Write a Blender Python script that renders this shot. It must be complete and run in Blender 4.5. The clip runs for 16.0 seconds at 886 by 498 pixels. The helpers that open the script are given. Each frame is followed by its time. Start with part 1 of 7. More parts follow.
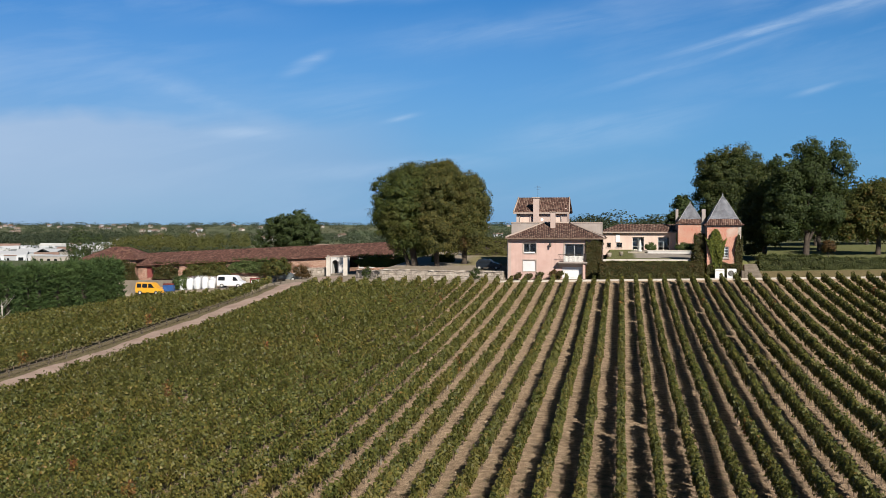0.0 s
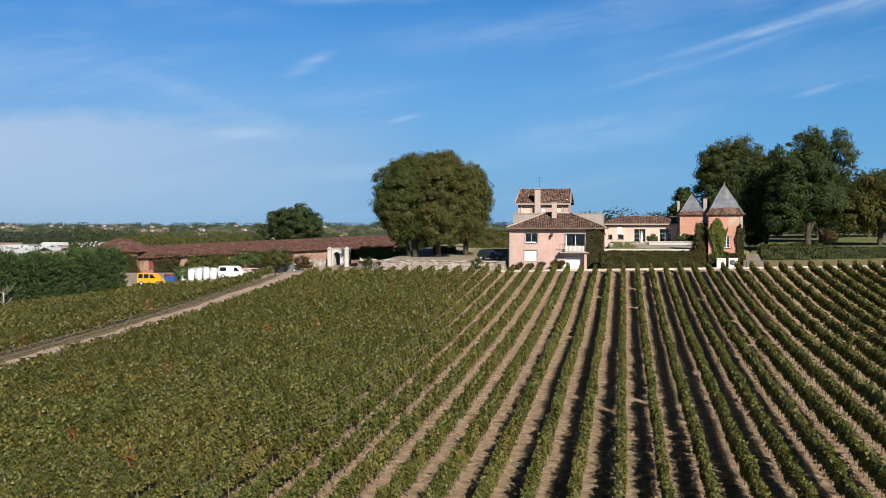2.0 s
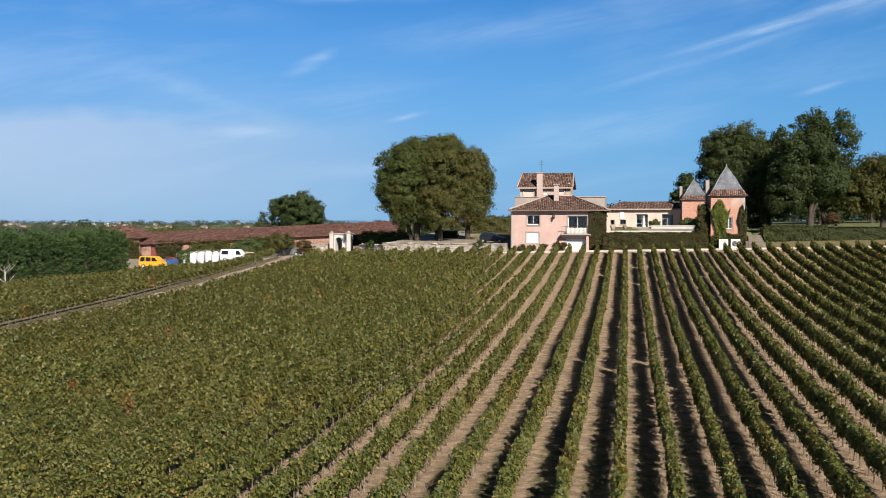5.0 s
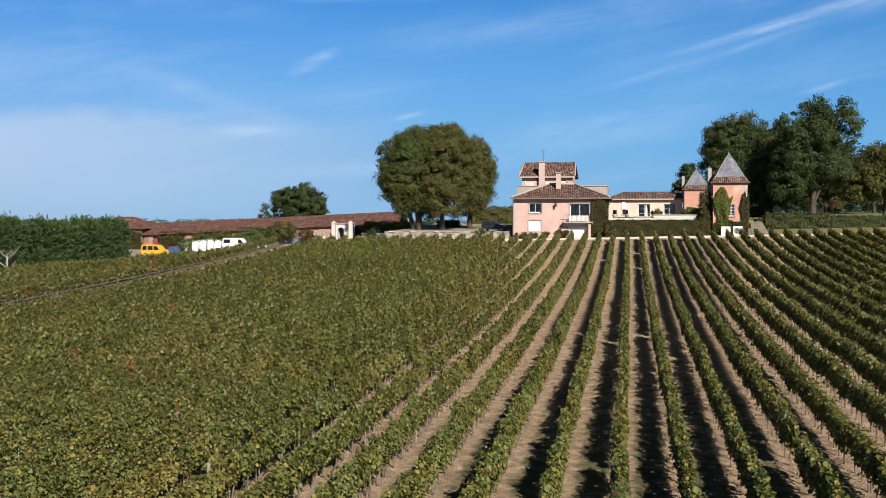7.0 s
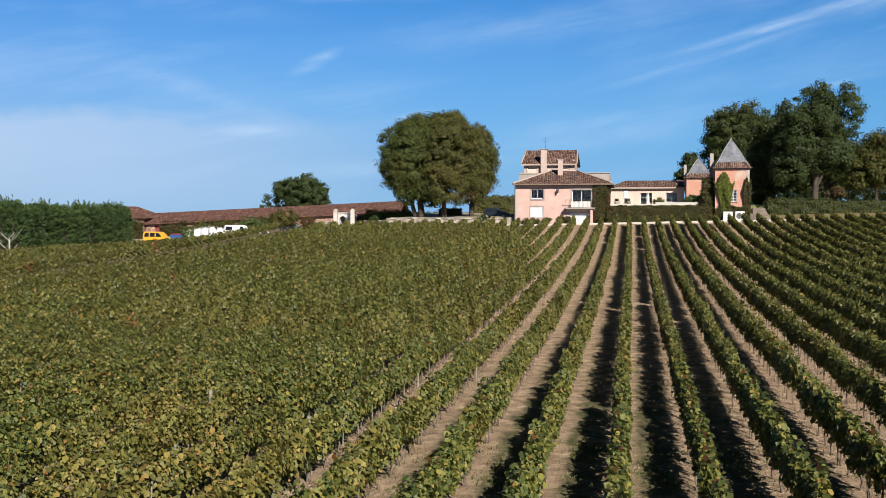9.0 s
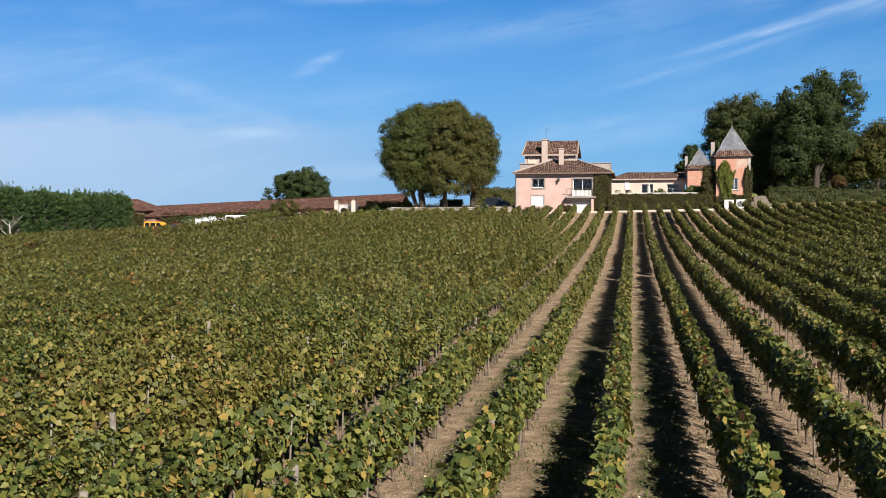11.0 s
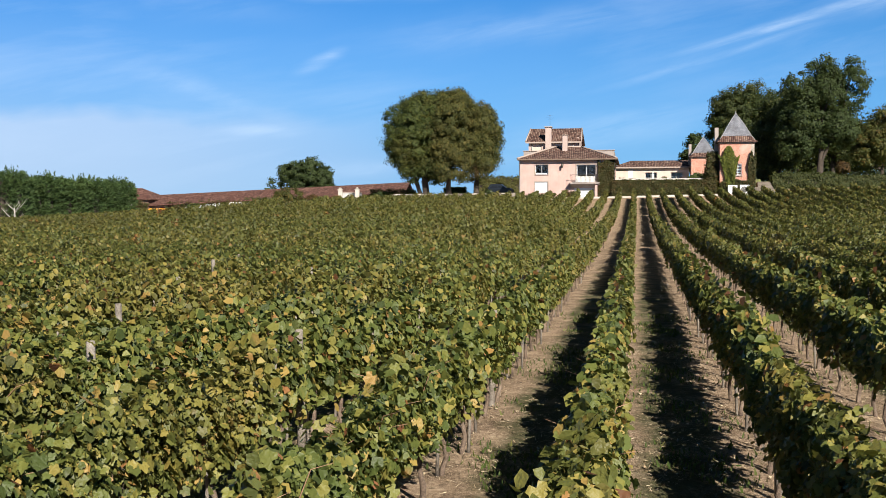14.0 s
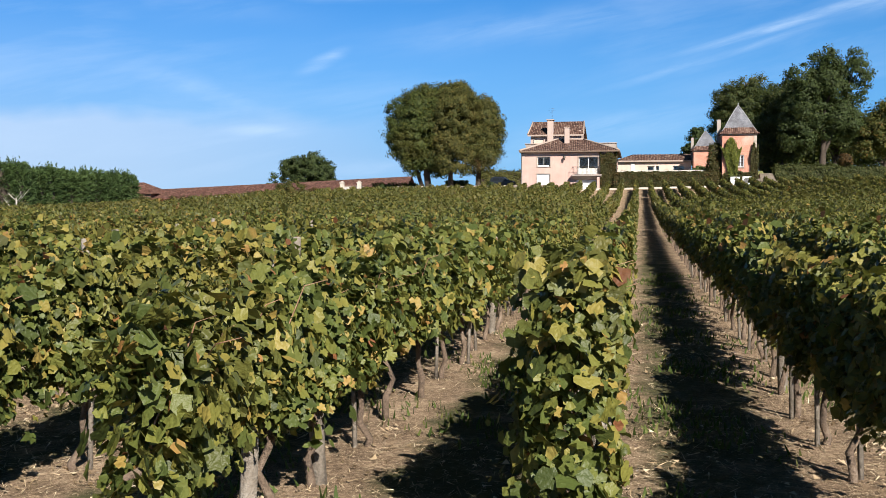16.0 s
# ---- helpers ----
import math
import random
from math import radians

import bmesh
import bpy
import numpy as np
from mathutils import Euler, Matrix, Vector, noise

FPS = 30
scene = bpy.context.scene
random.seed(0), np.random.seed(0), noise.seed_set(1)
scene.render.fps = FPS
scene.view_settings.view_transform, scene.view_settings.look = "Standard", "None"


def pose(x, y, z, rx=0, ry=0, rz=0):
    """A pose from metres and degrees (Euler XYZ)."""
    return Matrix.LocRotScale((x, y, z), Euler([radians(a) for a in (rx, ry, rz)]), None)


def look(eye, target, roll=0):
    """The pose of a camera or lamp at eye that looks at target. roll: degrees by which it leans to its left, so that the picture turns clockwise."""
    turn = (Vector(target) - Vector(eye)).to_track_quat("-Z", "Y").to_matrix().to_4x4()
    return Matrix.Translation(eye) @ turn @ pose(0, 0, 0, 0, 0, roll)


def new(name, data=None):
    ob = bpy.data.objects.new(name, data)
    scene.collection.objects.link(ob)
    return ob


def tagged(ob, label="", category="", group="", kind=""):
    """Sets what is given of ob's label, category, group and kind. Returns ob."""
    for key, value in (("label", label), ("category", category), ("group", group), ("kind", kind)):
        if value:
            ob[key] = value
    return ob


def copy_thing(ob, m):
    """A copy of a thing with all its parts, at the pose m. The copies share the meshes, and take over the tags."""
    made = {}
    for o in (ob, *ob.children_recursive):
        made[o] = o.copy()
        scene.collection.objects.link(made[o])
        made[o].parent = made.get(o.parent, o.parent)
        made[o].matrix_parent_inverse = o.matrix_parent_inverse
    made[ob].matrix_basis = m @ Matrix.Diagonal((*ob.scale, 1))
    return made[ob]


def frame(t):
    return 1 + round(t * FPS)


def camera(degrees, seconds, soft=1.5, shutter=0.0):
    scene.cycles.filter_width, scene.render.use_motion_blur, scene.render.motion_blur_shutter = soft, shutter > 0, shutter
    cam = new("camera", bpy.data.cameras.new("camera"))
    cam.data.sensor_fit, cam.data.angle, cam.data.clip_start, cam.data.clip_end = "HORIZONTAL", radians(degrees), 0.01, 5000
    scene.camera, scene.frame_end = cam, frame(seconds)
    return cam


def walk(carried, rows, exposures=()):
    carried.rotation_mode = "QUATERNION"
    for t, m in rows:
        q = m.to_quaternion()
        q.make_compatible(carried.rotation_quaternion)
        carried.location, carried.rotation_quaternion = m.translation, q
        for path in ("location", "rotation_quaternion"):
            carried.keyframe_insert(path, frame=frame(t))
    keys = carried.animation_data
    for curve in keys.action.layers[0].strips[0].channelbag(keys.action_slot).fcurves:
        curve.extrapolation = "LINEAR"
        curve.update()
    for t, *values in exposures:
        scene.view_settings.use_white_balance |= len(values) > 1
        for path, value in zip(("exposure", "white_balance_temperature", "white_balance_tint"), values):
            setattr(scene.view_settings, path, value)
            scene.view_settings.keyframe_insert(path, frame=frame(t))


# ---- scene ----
cam = camera(45.0, 16.0, soft=0.85)
walk(cam, [
    (0.0, pose(-0.000, -0.000, 11.520, 88.638, 0, 9.500)),
    (0.5, pose(0.018, 0.002, 11.215, 88.644, 0, 9.522)),
    (1.0, pose(0.038, 0.003, 10.902, 88.652, 0, 9.547)),
    (1.5, pose(0.056, 0.006, 10.579, 88.663, 0, 9.579)),
    (2.0, pose(0.075, 0.013, 10.248, 88.670, 0, 9.607)),
    (2.5, pose(0.094, 0.023, 9.904, 88.663, 0, 9.636)),
    (3.0, pose(0.110, 0.037, 9.567, 88.646, 0, 9.665)),
    (3.5, pose(0.126, 0.053, 9.268, 88.629, 0, 9.687)),
    (4.0, pose(0.141, 0.069, 8.971, 88.614, 0, 9.702)),
    (6.5, pose(0.191, 0.135, 7.334, 88.536, 0, 9.855)),
    (7.0, pose(0.192, 0.131, 7.011, 88.531, 0, 9.876)),
    (7.5, pose(0.187, 0.120, 6.673, 88.538, 0, 9.900)),
    (8.0, pose(0.183, 0.107, 6.259, 88.536, 0, 9.928)),
    (8.5, pose(0.187, 0.099, 5.827, 88.530, 0, 9.947)),
    (9.0, pose(0.195, 0.100, 5.387, 88.521, 0, 9.978)),
    (11.5, pose(0.240, 0.166, 3.515, 88.671, 0, 10.070)),
    (12.0, pose(0.245, 0.119, 3.307, 88.641, 0, 10.112)),
    (12.5, pose(0.250, 0.066, 3.111, 88.599, 0, 10.153)),
    (13.0, pose(0.258, 0.024, 2.914, 88.558, 0, 10.193)),
    (13.5, pose(0.266, 0.009, 2.707, 88.523, 0, 10.216)),
    (14.0, pose(0.271, 0.022, 2.497, 88.499, 0, 10.245)),
    (14.5, pose(0.268, 0.039, 2.288, 88.474, 0, 10.281)),
    (15.0, pose(0.270, 0.059, 2.095, 88.470, 0, 10.305)),
    (15.5, pose(0.277, 0.085, 1.870, 88.481, 0, 10.330)),
    (16.0, pose(0.283, 0.113, 1.580, 88.497, 0, 10.362)),
], [(0.0, 0.71), (1.0, 0.71), (2.0, 0.80), (4.0, 0.87), (6.5, 0.92), (8.0, 0.92), (9.0, 0.95), (11.5, 0.97), (13.0, 1.06), (16.0, 1.14)])

# ---- world, sun ----
SUN_TO = Vector((0.50, -0.866, 0.0)).normalized()      # horizontal way towards the sun
SUN_EL = radians(32.5)
world = bpy.data.worlds.new("world")
scene.world = world
world.use_nodes = True
wt = world.node_tree
for n_ in list(wt.nodes):
    wt.nodes.remove(n_)


def node(tree, kind, inputs=()):
    n_ = tree.nodes.new(kind)
    return feed(tree, n_, inputs)


def feed(tree, n_, inputs):
    for k_, v_ in (inputs.items() if isinstance(inputs, dict) else enumerate(inputs)):
        if v_ is None:
            continue
        if isinstance(v_, bpy.types.NodeSocket):
            tree.links.new(v_, n_.inputs[k_])
        else:
            n_.inputs[k_].default_value = v_
    return n_


def ramp(tree, fac, stops, mode="LINEAR"):
    n_ = node(tree, "ShaderNodeValToRGB", [fac])
    el = n_.color_ramp.elements
    n_.color_ramp.interpolation = mode
    while len(el) < len(stops):
        el.new(0.5)
    for e_, (p_, c_) in zip(el, stops):
        e_.position = p_
        e_.color = (*c_, 1) if len(c_) == 3 else c_
    return n_.outputs[0]


def grey(v):
    return (v, v, v)


def mix(tree, fac, a, b, blend="MIX"):
    n_ = tree.nodes.new("ShaderNodeMix")
    n_.data_type, n_.blend_type = "RGBA", blend
    feed(tree, n_, {0: fac, 6: a if not isinstance(a, tuple) else (*a, 1)[:4], 7: b if not isinstance(b, tuple) else (*b, 1)[:4]})
    return n_.outputs[2]


def math_(tree, op, a, b=None, c=None, clamp=False):
    n_ = tree.nodes.new("ShaderNodeMath")
    n_.operation, n_.use_clamp = op, clamp
    return feed(tree, n_, [a, b, c]).outputs[0]


sky = wt.nodes.new("ShaderNodeTexSky")
sky.sky_type, sky.sun_disc = "NISHITA", False
sky.sun_elevation, sky.sun_rotation = SUN_EL, math.atan2(SUN_TO.x, SUN_TO.y)
sky.altitude, sky.air_density, sky.dust_density, sky.ozone_density = 60, 1.0, 0.08, 4.0
coord = node(wt, "ShaderNodeTexCoord").outputs["Generated"]
sep = node(wt, "ShaderNodeSeparateXYZ", [coord])
# thin cirrus: drawn-out streaks that climb gently, thicker in a few places
bear = node(wt, "ShaderNodeCombineXYZ", [math_(wt, "ARCTAN2", sep.outputs[0], sep.outputs[1]), sep.outputs[2], 0.0]).outputs[0]
turned = node(wt, "ShaderNodeMapping", {0: bear, 1: (0.35, 0.0, 0), 2: (0, 0, radians(-11)), 3: (1.0, 1.0, 1)}).outputs[0]
drawn = node(wt, "ShaderNodeMapping", {0: turned, 3: (3.2, 17.0, 1)}).outputs[0]
wisps = node(wt, "ShaderNodeTexNoise", {"Vector": drawn, "Scale": 1.0, "Detail": 7.0, "Roughness": 0.6, "Distortion": 0.35}).outputs[0]
veil = node(wt, "ShaderNodeTexNoise", {"Vector": node(wt, "ShaderNodeMapping", {0: bear, 1: (1.7, 0.4, 0), 3: (2.2, 5.0, 1)}).outputs[0], "Scale": 1.0, "Detail": 4.0, "Roughness": 0.5}).outputs[0]
cover = math_(wt, "MULTIPLY", ramp(wt, wisps, [(0.47, grey(0)), (0.80, grey(0.6))]), ramp(wt, veil, [(0.40, grey(0.08)), (0.66, grey(1))]))
fibre = ramp(wt, node(wt, "ShaderNodeTexNoise", {"Vector": node(wt, "ShaderNodeMapping", {0: turned, 3: (9.0, 62.0, 1)}).outputs[0], "Scale": 1.0, "Detail": 6.0, "Roughness": 0.62, "Distortion": 0.5}).outputs[0],
             [(0.36, grey(0.12)), (0.62, grey(1))])
bend = node(wt, "ShaderNodeTexNoise", {"Vector": bear, "Scale": 14.0, "Detail": 3.0}).outputs[0]


def wisp(at, angle, length, width, strength, frayed=0.75):
    """One drawn-out cloud round a bearing and height, its ends and edges thinning out."""
    off = node(wt, "ShaderNodeVectorMath", [bear, (*at, 0)])
    off.operation = "SUBTRACT"
    level = node(wt, "ShaderNodeSeparateXYZ", [node(wt, "ShaderNodeMapping", {0: off.outputs[0], 2: (0, 0, radians(-angle))}).outputs[0]])
    u = math_(wt, "DIVIDE", level.outputs[0], length)
    v = math_(wt, "DIVIDE", math_(wt, "ADD", level.outputs[1], math_(wt, "MULTIPLY_ADD", bend, width * 1.2, -width * 0.6)), width)
    d2 = math_(wt, "ADD", math_(wt, "MULTIPLY", u, u), math_(wt, "MULTIPLY", v, v))
    body = math_(wt, "POWER", 2.718, math_(wt, "MULTIPLY", d2, -2.2))
    return math_(wt, "MULTIPLY", math_(wt, "MULTIPLY", body, math_(wt, "MULTIPLY_ADD", fibre, frayed, 1 - frayed)), strength)


for w_ in (((0.165, 0.181), 13.5, 0.17, 0.0065, 0.8), ((0.08, 0.150), 15, 0.13, 0.006, 0.42), ((0.21, 0.190), 13, 0.12, 0.016, 0.35), ((0.12, 0.2065), 13, 0.03, 0.004, 0.6),
           ((-0.29, 0.148), 24, 0.030, 0.008, 0.62), ((-0.205, 0.098), 12, 0.022, 0.0035, 0.55), ((-0.345, 0.083), 3, 0.05, 0.008, 0.5), ((-0.02, 0.085), 8, 0.14, 0.022, 0.30),
           ((-0.10, 0.178), 6, 0.22, 0.020, 0.24), ((-0.24, 0.206), 2, 0.10, 0.008, 0.45), ((-0.40, 0.118), -16, 0.12, 0.018, 0.26), ((-0.42, 0.195), -4, 0.14, 0.020, 0.16),
           ((0.12, 0.13), 11, 0.20, 0.020, 0.16), ((0.17, 0.118), 12, 0.03, 0.004, 0.4), ((-0.22, 0.052), 4, 0.16, 0.012, 0.3)):
    cover = math_(wt, "MAXIMUM", cover, wisp(*w_))
cover = math_(wt, "MULTIPLY", cover, ramp(wt, sep.outputs[2], [(0.0, grey(0.5)), (0.06, grey(0.85)), (0.24, grey(0.8)), (0.42, grey(0.12))]))
# a milky bank with a clear upper edge, lying low over the valley
edge = math_(wt, "ADD", math_(wt, "MULTIPLY_ADD", bend, 0.030, 0.082), math_(wt, "MULTIPLY", wisps, 0.012))
bank = math_(wt, "MULTIPLY_ADD", math_(wt, "SUBTRACT", edge, sep.outputs[2]), 60.0, 0.0, clamp=True)
bank = math_(wt, "MULTIPLY", bank, ramp(wt, math_(wt, "ADD", node(wt, "ShaderNodeSeparateXYZ", [bear]).outputs[0], 0.8), [(0.15, grey(1)), (0.32, grey(0.9)), (0.62, grey(0.0))]))
bank = math_(wt, "MULTIPLY", bank, ramp(wt, sep.outputs[2], [(0.0, grey(0.25)), (0.035, grey(0.8)), (0.07, grey(1)), (0.2, grey(1))]))
tinted = mix(wt, 1.0, sky.outputs[0], (0.315, 0.965, 1.56), "MULTIPLY")
# deep blue overhead
tinted = mix(wt, 1.0, tinted, ramp(wt, sep.outputs[2], [(0.22, grey(1)), (0.5, (0.40, 0.36, 0.29)), (1.0, (0.32, 0.27, 0.20))]), "MULTIPLY")
side_ = math_(wt, "ADD", node(wt, "ShaderNodeSeparateXYZ", [bear]).outputs[0], 0.8)
haze = math_(wt, "MULTIPLY", ramp(wt, sep.outputs[2], [(0.0, grey(0.95)), (0.05, grey(0.85)), (0.13, grey(0.42)), (0.22, grey(0.0))]), ramp(wt, veil, [(0.3, grey(0.75)), (0.65, grey(1))]))
air = mix(wt, 1.0, ramp(wt, side_, [(0.2, (0.46, 0.64, 0.97)), (0.55, (0.345, 0.60, 0.99)), (1.0, (0.24, 0.545, 0.99))]), (12.0, 12.0, 12.0), "MULTIPLY")
tinted = mix(wt, haze, tinted, air)
cloudy = mix(wt, math_(wt, "MULTIPLY", bank, 0.62), tinted, (8.2, 10.2, 13.4))
cloudy = mix(wt, cover, cloudy, (10.0, 12.6, 16.0))
bg = node(wt, "ShaderNodeBackground", [cloudy, 0.034])
node(wt, "ShaderNodeOutputWorld", [bg.outputs[0]])

sun = new("sun", bpy.data.lights.new("sun", "SUN"))
sun.data.energy, sun.data.angle, sun.data.color = 5.0, radians(0.53), (1.0, 0.93, 0.82)
sun.matrix_world = look((0, 0, 60), Vector((0, 0, 60)) - (SUN_TO * math.cos(SUN_EL) + Vector((0, 0, math.sin(SUN_EL)))))

# ---- materials ----
rng = np.random.default_rng(7)


def material(name):
    m = bpy.data.materials.new(name)
    m.use_nodes = True
    t = m.node_tree
    for n_ in list(t.nodes):
        t.nodes.remove(n_)
    return m, t


def finish(t, colour, rough=0.9, bump=None, strength=0.4, dist=0.02, metallic=0.0, spec=0.4, transmission=0.0):
    ins = {"Base Color": colour if not isinstance(colour, tuple) else (*colour, 1), "Roughness": rough, "Metallic": metallic,
           "Specular IOR Level": spec, "Transmission Weight": transmission}
    if bump is not None:
        ins["Normal"] = node(t, "ShaderNodeBump", {"Height": bump, "Strength": strength, "Distance": dist}).outputs[0]
    b = node(t, "ShaderNodeBsdfPrincipled", ins)
    node(t, "ShaderNodeOutputMaterial", [b.outputs[0]])
    return b


def noise_tex(t, scale, detail=4.0, rough=0.55, vec=None, distort=0.0):
    v = vec if vec is not None else node(t, "ShaderNodeNewGeometry").outputs["Position"]
    return node(t, "ShaderNodeTexNoise", {"Vector": v, "Scale": scale, "Detail": detail, "Roughness": rough, "Distortion": distort}).outputs[0]


def plain(name, a, b, big=0.6, fine=9.0, rough=0.9, bump=0.3, metallic=0.0, spec=0.4, dist=0.02, c=None):
    """Two colours mixed at two scales, with fine relief."""
    m, t = material(name)
    n1, n2 = noise_tex(t, big, 5.0), noise_tex(t, fine, 4.0, 0.65)
    f = math_(t, "ADD", math_(t, "MULTIPLY", n1, 0.6), math_(t, "MULTIPLY", n2, 0.4))
    stops = [(0.36, a), (0.64, b)] if c is None else [(0.34, a), (0.52, b), (0.68, c)]
    finish(t, ramp(t, f, stops), rough, n2, bump, dist, metallic, spec)
    return m


def leafy(name, stops, patch_stops=None, patch_scale=0.12, rough=0.62, through_light=0.22, spec=0.2, patch=0.35, upslope=None, clump=None):
    """Leaves: each its own colour, patches of another over metres, some light coming through."""
    m, t = material(name)
    g = node(t, "ShaderNodeNewGeometry")
    r = math_(t, "FRACT", math_(t, "ADD", g.outputs["Random Per Island"], node(t, "ShaderNodeObjectInfo").outputs["Random"]))
    col = ramp(t, r, stops)
    if patch_stops:
        p = noise_tex(t, patch_scale, 4.0, 0.6, g.outputs["Position"])
        r2 = math_(t, "FRACT", math_(t, "MULTIPLY", r, 7.31))
        col = mix(t, math_(t, "MULTIPLY", ramp(t, p, [(0.50, grey(0)), (0.72, grey(1))]), patch), col, ramp(t, r2, patch_stops))
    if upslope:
        # leaf colour mixes towards darker, browner tones further up the rows
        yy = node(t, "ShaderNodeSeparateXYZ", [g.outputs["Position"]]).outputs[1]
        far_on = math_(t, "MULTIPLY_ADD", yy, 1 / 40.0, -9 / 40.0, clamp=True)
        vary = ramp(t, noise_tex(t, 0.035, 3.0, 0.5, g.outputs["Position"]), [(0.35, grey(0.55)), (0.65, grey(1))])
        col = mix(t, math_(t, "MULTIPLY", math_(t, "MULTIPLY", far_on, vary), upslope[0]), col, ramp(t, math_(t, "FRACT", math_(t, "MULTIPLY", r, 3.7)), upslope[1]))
    if clump:
        # sprays here and there that have turned early
        c_ = ramp(t, noise_tex(t, 1.9, 3.0, 0.5, g.outputs["Position"]), [(0.66, grey(0)), (0.72, grey(0.7))])
        r3 = math_(t, "FRACT", math_(t, "MULTIPLY", r, 11.3))
        col = mix(t, math_(t, "MULTIPLY", c_, math_(t, "GREATER_THAN", r3, 0.35)), col, ramp(t, r3, clump))
    vein = noise_tex(t, 30.0, 3.0, 0.65, g.outputs["Position"])
    col = mix(t, math_(t, "MULTIPLY", vein, 0.42), col, (0.05, 0.06, 0.02))
    crumple = node(t, "ShaderNodeBump", {"Strength": 0.8, "Distance": 0.012, "Height": noise_tex(t, 42.0, 2.0, 0.5, g.outputs["Position"])}).outputs[0]
    b = node(t, "ShaderNodeBsdfPrincipled", {"Base Color": col, "Roughness": rough, "Specular IOR Level": spec, "Normal": crumple})
    tr = node(t, "ShaderNodeBsdfTranslucent", {"Color": mix(t, 0.5, col, (0.22, 0.26, 0.03))})
    s = node(t, "ShaderNodeMixShader", [through_light, b.outputs[0], tr.outputs[0]])
    node(t, "ShaderNodeOutputMaterial", [s.outputs[0]])
    return m


def roof_tiles(name, stops, pitch=0.22, course=0.36):
    """Rounded clay tiles in courses; the mesh's uv runs in metres along the eave and up the slope."""
    m, t = material(name)
    uv = node(t, "ShaderNodeUVMap").outputs[0]
    s = node(t, "ShaderNodeSeparateXYZ", [uv])
    u, v = s.outputs[0], s.outputs[1]
    wave = math_(t, "ABSOLUTE", math_(t, "SINE", math_(t, "MULTIPLY", u, math.pi / pitch)))
    step = math_(t, "FRACT", math_(t, "DIVIDE", v, course))
    cell = node(t, "ShaderNodeCombineXYZ", [math_(t, "FLOOR", math_(t, "DIVIDE", u, pitch)), math_(t, "FLOOR", math_(t, "DIVIDE", v, course)), 0.0]).outputs[0]
    wn = node(t, "ShaderNodeTexWhiteNoise", [cell]).outputs[0]
    big = noise_tex(t, 0.7, 5.0, 0.65)
    f = math_(t, "ADD", math_(t, "MULTIPLY", wn, 0.55), math_(t, "MULTIPLY", big, 0.5))
    col = ramp(t, f, stops)
    lichen = ramp(t, noise_tex(t, 1.9, 5.0, 0.7), [(0.58, grey(0)), (0.72, grey(0.6))])
    col = mix(t, lichen, col, (0.17, 0.14, 0.10))
    h = math_(t, "ADD", wave, math_(t, "MULTIPLY", step, -0.5))
    finish(t, col, 0.92, h, 1.0, 0.07, spec=0.2)
    return m


def slates(name):
    m, t = material(name)
    uv = node(t, "ShaderNodeUVMap").outputs[0]
    b = node(t, "ShaderNodeTexBrick", {"Vector": uv, "Color1": (0.085, 0.09, 0.11, 1), "Color2": (0.15, 0.155, 0.175, 1), "Mortar": (0.05, 0.05, 0.06, 1),
                                       "Scale": 1.0, "Mortar Size": 0.012, "Brick Width": 0.24, "Row Height": 0.16})
    st = ramp(t, noise_tex(t, 1.1, 5.0, 0.7), [(0.35, grey(0.75)), (0.7, grey(1.5))])
    finish(t, mix(t, 1.0, b.outputs[0], st, "MULTIPLY"), 0.62, b.outputs["Fac"], 0.5, 0.02, spec=0.35)
    return m


def render_wall(name, a, b, stain, brick=None):
    """Lime render over masonry, with runs of dirt and, where brick is given, bare brick showing through."""
    m, t = material(name)
    pos = node(t, "ShaderNodeNewGeometry").outputs["Position"]
    col = ramp(t, noise_tex(t, 0.8, 6.0, 0.6, pos), [(0.33, a), (0.66, b)])
    runs = node(t, "ShaderNodeMapping", {0: pos, 3: (2.2, 2.2, 0.28)}).outputs[0]
    col = mix(t, ramp(t, noise_tex(t, 1.2, 5.0, 0.6, runs), [(0.48, grey(0)), (0.78, grey(0.42))]), col, stain)
    fine = noise_tex(t, 14.0, 4.0, 0.6, pos)
    col = mix(t, math_(t, "MULTIPLY", fine, 0.18), col, stain)
    if brick:
        s = node(t, "ShaderNodeSeparateXYZ", [pos])
        v = node(t, "ShaderNodeCombineXYZ", [math_(t, "ADD", s.outputs[0], s.outputs[1]), s.outputs[2], 0.0]).outputs[0]
        bt = node(t, "ShaderNodeTexBrick", {"Vector": v, "Color1": (*brick[0], 1), "Color2": (*brick[1], 1), "Mortar": (0.42, 0.33, 0.26, 1), "Scale": 1.0,
                                            "Mortar Size": 0.012, "Brick Width": 0.24, "Row Height": 0.075}).outputs[0]
        bare = ramp(t, noise_tex(t, 0.42, 5.0, 0.6, pos, 0.5), [(brick[2], grey(0)), (brick[2] + 0.07, grey(1))])
        col = mix(t, bare, col, bt)
    finish(t, col, 0.93, fine, 0.35, 0.02, spec=0.2)
    return m


